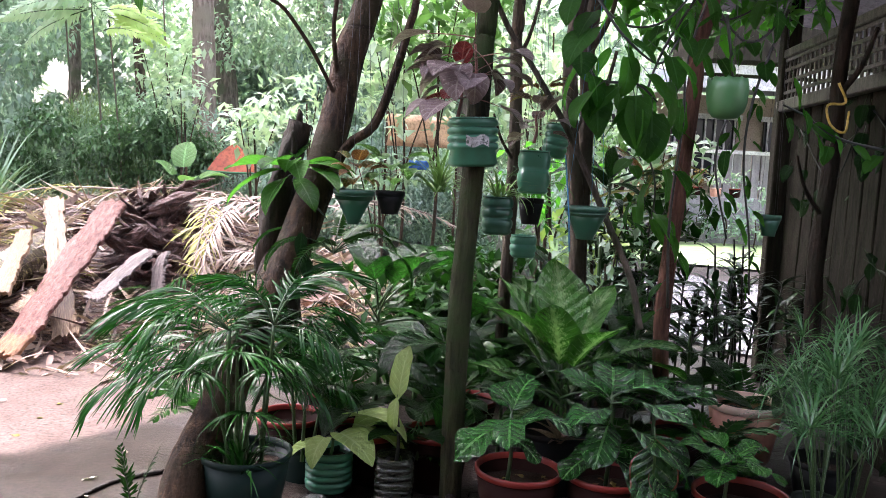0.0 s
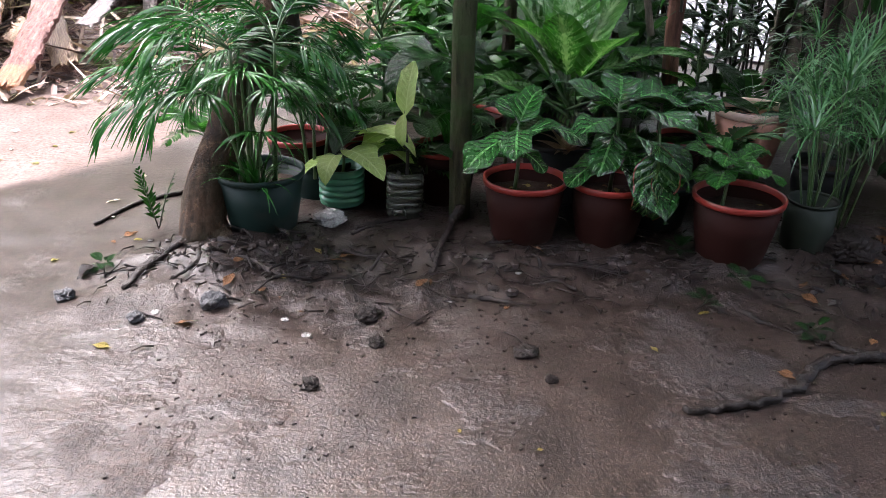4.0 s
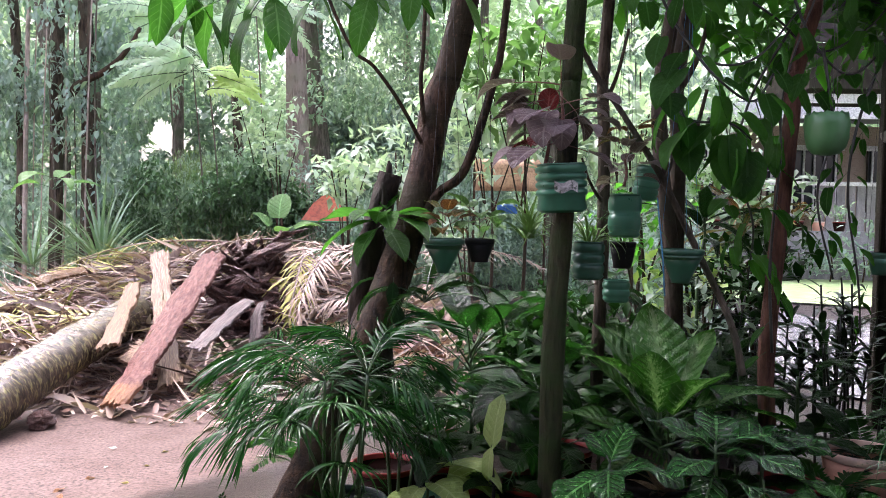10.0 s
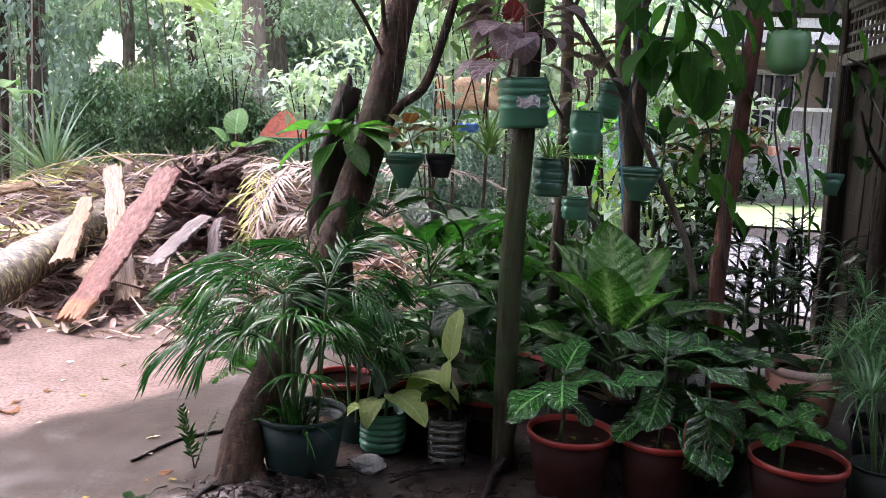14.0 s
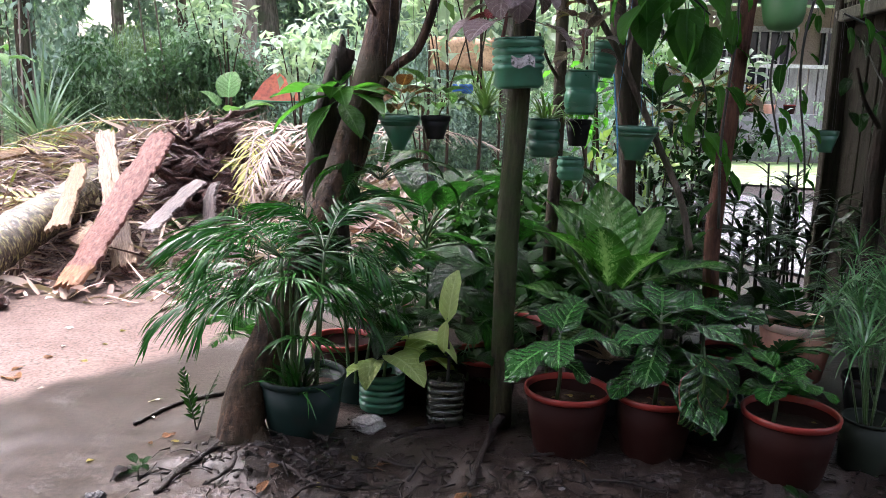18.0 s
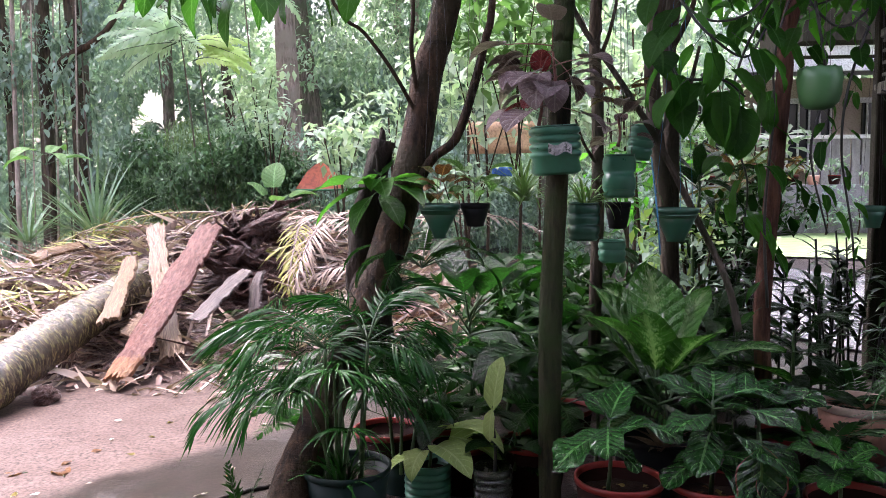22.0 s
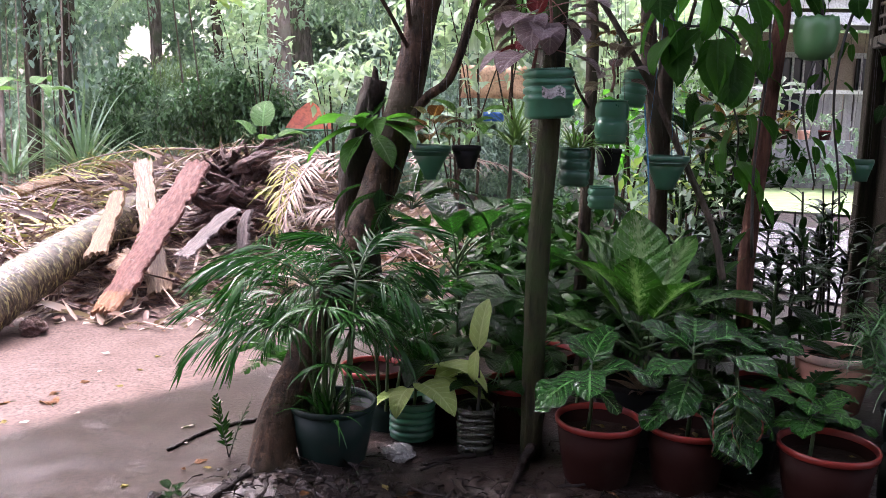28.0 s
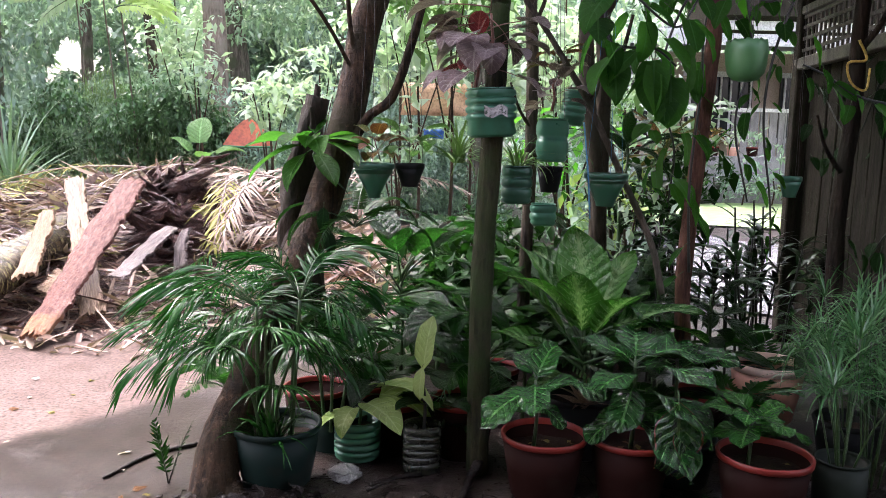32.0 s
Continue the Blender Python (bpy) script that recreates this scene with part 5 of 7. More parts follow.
single("ledge", mesh_of("ledge", *box_data(5.0, 0.5, 1.05, 6.0, 17.2, 0.5), [M_WALL_GREY], smooth=False), "low grey ledge before the house", "wall", kind="structure")
for i in range(8):
    hx = 4.0 + 0.62 * i
    root = thing("hedge_bush", "low wet bush along the house ledge", "bush", (hx, 16.4, 0), "bushes along the ledge")
    part("stem", tube_mesh("stem", [(0, 0, -0.05), (0.04, 0, 0.3), (0, 0, 0.6)], 0.02, 0.01, M_BARK, 6), root)
    part("crown", cloud("crown", 160, blobs([(0, 0, 0.5), (0.25, 0, 0.75 + 0.2 * (i % 3)), (-0.2, 0, 0.4)], [0.4, 0.3, 0.35]), 0.16, [(L_WOOD_C, L_WOOD_A, L_CROTON, L_SHADE)[i % 4]], 330 + i), root)
sheet = [(0.5 * (2 * i / 8 - 1), 0.05 * math.sin(i * 1.7 + j), 0.45 * j / 4) for j in range(5) for i in range(9)]
quads = [(j * 9 + i, j * 9 + i + 1, j * 9 + i + 10, j * 9 + i + 9) for j in range(4) for i in range(8)]
M_TAN_SHEET = grain("tan_sheet", (0.5, 0.3, 0.17), (0.62, 0.4, 0.25), 0.6, 3, 30, strength=0.2)
M_BLUE_SHEET = grain("blue_sheet", (0.03, 0.12, 0.4), (0.05, 0.18, 0.5), 0.5, 3, 30, strength=0.2)
TAN_AT = Vector((0.061, 8.600, 1.498))
tan = thing("tarpaulin_screen", "tan tarpaulin stretched between two poles among the shrubs", "tarpaulin", (TAN_AT.x, TAN_AT.y, 0))
ob = part("sheet", mesh_of("sheet", sheet, quads, [M_TAN_SHEET]), tan, Matrix.Translation((0, 0, TAN_AT.z)) @ Matrix.Scale(0.75, 4))
ob.modifiers.new("thick", "SOLIDIFY").thickness = 0.004
for s in (-0.38, 0.38):
    part("pole", tube_mesh("pole", [(s, 0.02, -0.05), (s, 0.03, TAN_AT.z * 0.5), (s, 0.02, TAN_AT.z + 0.36)], 0.015, 0.013, M_BARK, 7), tan)
ob = single("blue_tarpaulin", mesh_of("blue_tarpaulin", sheet, quads, [M_BLUE_SHEET]), "crumpled blue plastic sheet behind the heap", "tarpaulin", Matrix.Translation((0.037, 8.000, 1.258)) @ Matrix.Scale(0.2, 4))
ob.modifiers.new("thick", "SOLIDIFY").thickness = 0.004


def shed():
    root = thing("old_shed", "dark weathered timber shed with a lattice under its eave", "shed", (0, 0, 0))
    a, e = Vector((2.32, 5.0, 0)), Vector((2.02, 2.6, 0))
    d = e - a
    ln = d.length
    turn = Matrix.Translation(a) @ Matrix.Rotation(math.atan2(d.y, d.x), 4, "Z")
    n = 15
    for i in range(n):
        w = ln / n
        part("plank", bevelled_box("plank", w - 0.008, 0.03, 1.78, M_WEATHERED, 0.004, 0.004, i), root, turn @ Matrix.Translation((w * (i + 0.5), 0.04 + 0.006 * math.sin(i * 5), 0.89)))
    part("post", bevelled_box("post", 0.1, 0.1, 2.6, M_WEATHERED, 0.008, 0.004, 3), root, turn @ Matrix.Translation((-0.03, -0.02, 1.3)))
    part("rail", bevelled_box("rail", ln + 0.1, 0.06, 0.07, M_LATTICE, 0.006), root, turn @ Matrix.Translation((ln / 2, -0.04, 1.76)))
    part("rail", bevelled_box("rail", ln + 0.1, 0.05, 0.05, M_LATTICE, 0.006), root, turn @ Matrix.Translation((ln / 2, -0.04, 2.08)))
    slat = bevelled_box("slat", 0.022, 0.012, 0.3, M_LATTICE, 0.002)
    for i in range(34):
        part("slat", slat, root, turn @ Matrix.Translation((0.05 + i * ln / 34, -0.03, 1.92)))
    cross = bevelled_box("cross_slat", ln, 0.01, 0.02, M_LATTICE, 0.002)
    for z in (1.84, 1.91, 1.98, 2.04):
        part("cross_slat", cross, root, turn @ Matrix.Translation((ln / 2, -0.045, z)))
    # Added wall: keeps bright sky from showing between the slats.
    part("back_wall", mesh_of("back_wall", *box_data(ln + 0.4, 0.05, 2.5, ln / 2, 1.1, 1.25), [M_WEATHERED], smooth=False), root, turn, label="dark wall added inside the shed to block sky behind the lattice")
    rv, rf = [], []
    for k in range(97):
        x, w = ln / 2 - 0.2 + (ln + 0.9) * (k / 96 - 0.5), 0.012 * math.sin(k * math.pi / 2)
        rv += [(x, -0.5, w), (x, 1.4, w), (x, -0.5, w + 0.012), (x, 1.4, w + 0.012)]
    for k in range(96):
        q = 4 * k
        rf += [(q, q + 1, q + 5, q + 4), (q + 2, q + 6, q + 7, q + 3), (q, q + 4, q + 6, q + 2), (q + 1, q + 3, q + 7, q + 5)]
    part("roof", mesh_of("roof", rv, rf, [M_IRON], smooth=False), root, turn @ Matrix.Translation((0, 0, 2.42)) @ Matrix.Rotation(radians(-9), 4, "X"))
    return root


shed()
cord = single("yellow_cord", tube_mesh("yellow_cord", [(1.730, 3.300, 1.692), (1.766, 3.300, 1.614), (1.692, 3.300, 1.599), (1.712, 3.300, 1.520), (1.774, 3.300, 1.493), (1.784, 3.300, 1.581)], 0.006, 0.005, M_YELLOW_CORD, 6), "loop of yellow cord hanging on the shed", "cord")

# ---- trunks round the pots ----
# Crowns of this leaf stay out of view, thickened to shade the pots.
shade_crown = [L_CANOPY]
tree("leaning_tree", "leaning brown tree trunk rising from the mud", [(-0.747, 2.631, 0.000), (-0.715, 2.680, 0.197), (-0.639, 2.750, 0.385), (-0.493, 2.900, 0.780), (-0.405, 3.000, 1.012), (-0.318, 3.050, 1.351), (-0.262, 3.100, 1.672), (-0.194, 3.150, 1.933), (-0.02, 3.2, 2.9), (0.1, 3.2, 3.6)], 0.084, 0.046, M_BARK,
     [([(-0.739, 2.660, 0.075), (-0.768, 2.600, 0.014), (-0.793, 2.500, -0.024)], 0.06, 0.02), ([(-0.725, 2.680, 0.066), (-0.645, 2.580, 0.014), (-0.587, 2.480, -0.011)], 0.06, 0.02),
      ([(-0.383, 3.000, 1.034), (-0.260, 3.000, 1.308), (-0.154, 2.950, 1.400), (-0.086, 2.950, 1.592), (-0.039, 2.950, 1.771), (-0.017, 2.950, 1.890), (0.05, 2.9, 2.6)], 0.02, 0.013),
      ([(-0.298, 3.050, 1.488), (-0.383, 2.950, 1.651), (-0.478, 2.900, 1.781), (-0.570, 2.850, 1.869), (-0.75, 2.8, 2.3)], 0.008, 0.006),
      ([(-0.303, 3.050, 1.571), (-0.317, 3.000, 1.739), (-0.308, 3.000, 1.901), (-0.3, 3.0, 2.5)], 0.009, 0.007)],
     (blobs([(-0.4, 3.0, 3.2), (0.2, 2.2, 3.3), (-0.9, 3.0, 3.3), (0.1, 3.7, 3.5)], [0.8, 0.9, 0.5, 0.9]), 4600, 0.2, shade_crown, 41))
tree("stump", "dark broken tree stump covered with growth", [(-0.504, 3.100, 0.626), (-0.528, 3.100, 0.914), (-0.485, 3.100, 1.221), (-0.439, 3.100, 1.405)], 0.085, 0.042, M_BARK_DARK, [([(-0.493, 3.080, 1.221), (-0.451, 3.040, 1.296), (-0.454, 3.000, 1.364)], 0.02, 0.006), ([(-0.519, 3.050, 0.898), (-0.553, 3.000, 0.817), (-0.592, 2.980, 0.625)], 0.03, 0.012)], sides=14, rough=0.4)
single("stump_splinter", tube_mesh("stump_splinter", [(-0.450, 3.090, 1.340), (-0.442, 3.090, 1.426), (-0.446, 3.090, 1.453)], 0.022, 0.004, M_BARK_DARK, 6, 0.3), "dark splinter on the broken stump", "splinter")
tree("post_tree", "straight slim trunk green with moss", [(0.19, 2.85, -0.02), (0.186, 2.850, 0.694), (0.209, 2.860, 1.233), (0.224, 2.880, 1.682), (0.238, 2.900, 1.878), (0.3, 2.9, 3.4)], 0.042, 0.035, M_BARK_MOSS,
     [((( 0.27, 2.9, 2.4), (0.5, 2.6, 2.8), (0.8, 2.4, 3.0)), 0.02, 0.01)], (blobs([(0.4, 2.7, 3.3), (0.9, 2.0, 3.2), (0.2, 1.9, 3.4)], [0.8, 0.8, 0.8]), 4600, 0.2, shade_crown, 42))
tree("slim_tree", "slim grey-brown trunk behind the hanging pots", [(0.396, 3.300, 0.564), (0.405, 3.300, 1.028), (0.401, 3.300, 1.524), (0.394, 3.300, 1.965), (0.5, 3.3, 3.2)], 0.028, 0.022, M_BARK_MID, [([(0.406, 3.300, 1.300), (0.339, 3.200, 1.385), (0.299, 3.150, 1.479)], 0.008, 0.004), ([(0.398, 3.300, 1.702), (0.447, 3.300, 1.834), (0.485, 3.300, 2.008)], 0.01, 0.006)], sides=9)
# Back clumps of this crown are added, unseen, to shade plants below.
tree("slim_tree", "slim dark trunk of a close pair", [(0.724, 3.400, 0.553), (0.704, 3.400, 1.073), (0.642, 3.400, 1.535), (0.659, 3.400, 1.986), (0.9, 3.4, 3.3)], 0.035, 0.03, M_BARK_MID, sides=9, crown=(blobs([(0.9, 3.2, 3.3), (1.4, 2.9, 3.2), (0.8, 4.0, 3.7), (0.0, 4.3, 3.8), (1.8, 4.2, 3.7), (0.5, 5.1, 4.2), (1.4, 5.2, 4.2), (-0.4, 5.0, 4.2), (-0.5, 5.1, 3.8), (0.2, 5.5, 3.9), (0.9, 5.7, 3.9), (1.6, 5.7, 3.9), (-0.1, 4.3, 3.6), (0.7, 4.5, 3.6)], [0.9, 0.9, 1.0, 0.9, 0.9, 0.9, 0.9, 0.8, 0.7, 0.7, 0.7, 0.7, 0.7, 0.7]), 10000, 0.2, shade_crown, 43))
tree("slim_tree", "slim dark trunk beside its twin", [(0.746, 3.450, 0.543), (0.731, 3.450, 1.071), (0.727, 3.450, 1.539), (0.733, 3.450, 1.997), (1.0, 3.45, 3.3)], 0.036, 0.03, M_BARK_MID, [([(0.726, 3.450, 1.447), (0.776, 3.400, 1.581), (0.812, 3.350, 1.777)], 0.012, 0.007), ([(0.729, 3.450, 1.793), (0.785, 3.400, 1.919), (0.823, 3.400, 2.075)], 0.014, 0.008)], sides=9)
tree("curved_sapling", "thin bare sapling bending across the pots", [(0.891, 3.000, 0.684), (0.843, 3.000, 0.871), (0.733, 3.000, 1.096), (0.585, 3.000, 1.384), (0.544, 2.98, 1.447), (0.424, 2.98, 1.632), (0.302, 2.98, 1.809), (0.256, 2.98, 1.982), (0.25, 3.0, 2.6)], 0.014, 0.009, M_BARK_TAN, [([(0.585, 3.000, 1.384), (0.604, 2.980, 1.450), (0.609, 2.970, 1.519)], 0.007, 0.003), ([(0.348, 3.000, 1.725), (0.373, 2.980, 1.787), (0.364, 2.970, 1.864)], 0.006, 0.003)], sides=8, rough=0.1)
tree("red_barked_tree", "slender red-brown trunk with ringed bark", [(1.018, 3.100, 0.472), (1.005, 3.100, 0.754), (1.035, 3.100, 1.243), (1.062, 3.100, 1.616), (1.097, 3.100, 1.921), (1.4, 3.1, 2.9)], 0.033, 0.029, M_BARK_RED, sides=10, crown=(blobs([(1.4, 3.0, 3.1), (1.9, 2.6, 3.0), (1.5, 2.2, 3.0), (1.5, 4.6, 3.05), (2.0, 5.0, 3.1), (1.25, 4.5, 2.35), (1.75, 4.6, 2.35), (0.85, 4.4, 2.5), (2.2, 4.8, 2.5)], [0.9, 0.9, 0.8, 0.7, 0.7, 0.34, 0.34, 0.32, 0.36]), 4200, 0.16, [L_HANG], 44))
tree("dark_tree", "dark trunk beside the old shed", [(1.880, 3.600, 0.449), (1.860, 3.600, 0.946), (1.889, 3.600, 1.458), (1.894, 3.600, 1.930), (2.0, 3.6, 2.9)], 0.04, 0.03, M_BARK_DARK, [([(1.869, 3.600, 1.127), (1.729, 3.500, 1.250), (1.654, 3.450, 1.393)], 0.012, 0.006), ([(1.893, 3.600, 1.683), (1.928, 3.500, 1.796), (1.957, 3.450, 1.957)], 0.016, 0.009)], sides=10)

# ---- pots ----


def pot(label, at, r, h, mat, rim=0.022, foot=0.72, group="pots on the ground", sides=30):
    root = thing("flower_pot", label, "pot", (at[0], at[1], at[2]), group)
    rb = r * foot
    body = [(rb * 0.96, 0.0), (rb, 0.01), (rb + (r - rb) * 0.5, h * 0.5), (r * 0.955, h - rim), (r * 0.93, h - rim), (r * 0.88, h * 0.7), (r * 0.6, h * 0.68)]
    v, f = lathe_data(body, sides)
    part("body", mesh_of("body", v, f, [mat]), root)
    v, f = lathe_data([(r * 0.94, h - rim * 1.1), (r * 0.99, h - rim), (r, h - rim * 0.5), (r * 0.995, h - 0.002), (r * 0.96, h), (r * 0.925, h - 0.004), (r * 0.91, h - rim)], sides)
    part("rim", mesh_of("rim", v, f[:-1], [{M_RED_SHADED: M_RED_RIM, M_PINK_POT: M_PINK_RIM}.get(mat, mat)]), root)
    soil = Build()
    n = 16
    sv = [(0, 0, h * 0.77)] + [(r * 0.885 * q * math.cos(a), r * 0.885 * q * math.sin(a), h * 0.745 + 0.012 * noise.noise(Vector((a * 2, q * 4, r * 50)))) for q in (0.5, 1.0) for a in [2 * math.pi * k / n for k in range(n)]]
    sf = [(0, 1 + k, 1 + (k + 1) % n) for k in range(n)] + [(1 + k, 1 + n + k, 1 + n + (k + 1) % n, 1 + (k + 1) % n) for k in range(n)]
    soil.add(sv, sf)
    part("soil", soil.mesh("soil", M_SOIL), root, label="dark wet potting soil")
    return root


# small pots on the house ledge
for i in range(7):
    x = 4.4 + 0.42 * i
    pr = pot("small potted plant's red pot on the house ledge", (x, 17.15, 1.02), 0.13, 0.2, (M_RED_SHADED, M_PINK_POT)[i % 2], group="pots on the ledge", sides=14)
    single("ledge_plant", cloud("ledge_plant", 60, blobs([(0, 0, 0.35), (0.08, 0, 0.5)], [0.2, 0.14]), 0.14, [(L_WOOD_A, L_CROTON, L_WOOD_B)[i % 3]], 300 + i), "small leafy plant growing in a ledge pot", "plant", Matrix.Translation((x, 17.15, 1.05)), "plants on the ledge")


def bottle_pot(label, at, r, h, mat, ribs=5, square=0.5, group="cut bottle planters", name="bottle_planter", tilt=(0, 0, 0), paper=False):
    root = thing(name, label, "planter", at, group, turn=tilt)
    prof = [(r * 0.55, 0.006), (r * 0.8, 0.0), (r * 0.97, 0.012)]
    for i in range(ribs):
        low = 0.34 * h if paper else 0.02
        z0, z1 = low + (h - low - 0.005) * i / ribs, low + (h - low - 0.005) * (i + 1) / ribs
        q = (z1 - z0)
        prof += [(r * 0.885, z0), (r * 0.99, z0 + q * 0.22), (r, z0 + q * 0.5), (r * 0.99, z0 + q * 0.75), (r * 0.89, z1)]
    prof += [(r * 0.95, h), (r * 0.91, h), (r * 0.9, h * 0.75), (r * 0.5, h * 0.72)]
    v, f = lathe_data(prof, 32, square)
    part("body", mesh_of("body", v, f, [mat]), root)
    v, f = lathe_data([(0.01, h * 0.74), (r * 0.88, h * 0.74), (r * 0.88, h * 0.745), (0.01, h * 0.76)], 20, square)
    part("soil", mesh_of("soil", v, f, [M_SOIL]), root, label="dark wet potting soil")
    if paper:
        pv = [(r * 1.09 * math.sin(a) , -r * 1.09 * math.cos(a) * (1 if abs(a) < 0.9 else 0.98), h * q + 0.006 * math.sin(9 * a)) for q in (0.42, 0.62) for a in np.linspace(-0.45, 0.45, 9)]
        part("label", mesh_of("label", pv, [(k, k + 1, k + 10, k + 9) for k in range(8)], [M_LABEL]), root, label="torn silvery remains of a label")
    return root


pot("dark green plastic pot holding palm seedlings", (-0.535, 2.72, 0.01), 0.16, 0.245, M_GREEN_POT)
bottle_pot("mint-green cut bottle with ribbed sides", (-0.268, 2.96, 0.03), 0.09, 0.155, M_BOTTLE, 5, 0.2)
bottle_pot("clear cut bottle with ribbed grimy sides", (-0.02, 2.86, 0.02), 0.073, 0.185, M_CLEAR, 6, 0.2)
pot("brick-red plastic pot with a rolled rim", (0.41, 2.68, 0.0), 0.152, 0.245, M_RED_SHADED)
pot("brick-red plastic pot under broad zebra leaves", (0.712, 2.66, 0.0), 0.145, 0.245, M_RED_SHADED)
pot("brick-red plastic pot with wet soil", (1.125, 2.52, 0.0), 0.157, 0.245, M_RED_SHADED)
pot("dull murky green plastic pot beside the red pot", (1.425, 2.59, 0.0), 0.09, 0.2, M_MURKY_POT, 0.01, 0.94)
pot("faded pink plastic pot with pale rim", (1.512, 3.42, 0.05), 0.164, 0.26, M_PINK_POT, 0.034)
pot("wide dark green plastic tub", (-0.36, 3.12, 0.0), 0.15, 0.17, M_GREEN_POT)
pot("brick-red plastic pot behind the bottles", (-0.14, 3.14, 0.0), 0.14, 0.21, M_RED_SHADED)
pot("brick-red plastic pot beside the mossy trunk", (0.14, 3.06, 0.0), 0.135, 0.24, M_RED_SHADED)
pot("brick-red plastic pot under the palms", (-0.45, 3.16, 0.0), 0.14, 0.25, M_RED_SHADED)
pot("brick-red plastic pot in the back row", (-0.3, 3.55, 0.0), 0.15, 0.26, M_RED_SHADED)
pot("large black plastic pot of the speckled plant", (0.6, 3.1, 0.0), 0.16, 0.26, M_BLACK_POT)
pot("dark green plastic pot between red pots", (0.93, 2.78, 0.0), 0.13, 0.2, M_GREEN_POT)
pot("brick-red plastic pot in the back row", (1.15, 3.2, 0.0), 0.13, 0.24, M_RED_SHADED)
pot("brick-red plastic pot in the back row", (0.28, 3.5, 0.0), 0.14, 0.25, M_RED_SHADED)
pot("black plastic pot of grassy palms", (1.66, 3.0, 0.0), 0.13, 0.2, M_BLACK_POT)


def hung(root, at, top, r, mat, strands=3):
    """Strings from the rim to one point above."""
    for k in range(strands):
        a = 2 * math.pi * k / strands + 0.5
        part("string", tube_mesh("string", [(r * math.cos(a), r * math.sin(a), at), (r * 0.4 * math.cos(a), r * 0.4 * math.sin(a), at + (top - at) * 0.6), (0, 0, top)], 0.0008, 0.0008, mat, 4, 0, 3), root)


def hanging_pot(label, at, r, h, mat, foot=0.55, top=0.0, string=None, name="hanging_pot"):
    root = pot(label, (0, 0, 0), r, h, mat, 0.018, foot, "hanging pots", 24)
    root.name = name
    root.matrix_basis = pose(at[0], at[1], at[2])
    if string:
        hung(root, h, top, r * 0.97, string)
    return root


bottle_pot("mint-green square ribbed bottle tied to the mossy trunk", (0.199, 2.760, 1.266), 0.083, 0.165, M_BOTTLE, 4, 0.9, "hanging pots", "hanging_bottle_planter", (0, -3, 8), True)
hanging_pot("green funnel-shaped hanging pot", (-0.211, 2.900, 1.040), 0.075, 0.125, M_BOTTLE_DEEP, 0.3, 1.2, M_WIRE)
hanging_pot("small black hanging pot", (-0.083, 2.950, 1.080), 0.055, 0.085, M_BLACK_POT, 0.6, 1.2, M_WIRE)
b1 = bottle_pot("mint-green hanging bottle with a grey drip plate", (0.446, 3.000, 1.180), 0.06, 0.16, M_BOTTLE, 2, 0.6, "hanging pots", "hanging_bottle_planter")
hung(b1, 0.16, 1.1, 0.055, M_WIRE)
b2 = bottle_pot("mint-green hanging bottle against the trunk", (0.531, 3.100, 1.320), 0.048, 0.13, M_BOTTLE, 4, 0.4, "hanging pots", "hanging_bottle_planter", (0, 8, 0))
hung(b2, 0.13, 1.0, 0.045, M_WIRE)
hanging_pot("round dark green hanging pot on blue string", (0.633, 2.900, 1.026), 0.08, 0.12, M_BOTTLE_DEEP, 0.42, 1.1, M_STRING_BLUE)
bottle_pot("green bottle planter low on the mossy trunk", (0.317, 2.980, 1.024), 0.058, 0.14, M_BOTTLE_DEEP, 3, 0.5, "hanging pots", "hanging_bottle_planter")
bottle_pot("small mint bottle planter low among the leaves", (0.437, 3.100, 0.930), 0.052, 0.085, M_BOTTLE, 2, 0.5, "hanging pots", "hanging_bottle_planter")
hanging_pot("small black hanging pot behind the trunk", (0.458, 3.100, 1.060), 0.05, 0.1, M_BLACK_POT, 0.7, 1.1, M_WIRE)
b3 = thing("hanging_bottle_planter", "bright green rounded hanging bowl planter", "planter", (0.999, 2.600, 1.460), "hanging pots")
v, f = lathe_data([(0.018, 0.0), (0.040, 0.006), (0.055, 0.024), (0.063, 0.055), (0.066, 0.095), (0.063, 0.124), (0.060, 0.128), (0.057, 0.122), (0.060, 0.095), (0.052, 0.03)], 26)
for k, q in enumerate(v):
    v[k] = (q[0] * (1 + 0.05 * math.sin(3 * k)), q[1], q[2] + 0.008 * math.sin(2.1 * k) * (q[2] > 0.1))
part("body", mesh_of("body", v, f, [M_BOTTLE_LIGHT]), b3)
hung(b3, 0.12, 0.9, 0.046, M_WIRE)
hanging_pot("small green hanging pot near the shed", (1.356, 3.000, 1.065), 0.042, 0.08, M_BOTTLE_DEEP, 0.6, 1.3, M_WIRE)
single("blue_string", tube_mesh("blue_string", [(0.536, 2.860, 1.325), (0.547, 2.800, 1.142), (0.566, 2.830, 0.985)], 0.003, 0.003, M_STRING_BLUE, 5), "thin blue plastic string hanging beside a pot", "string")
# ---- plants among the pots ----


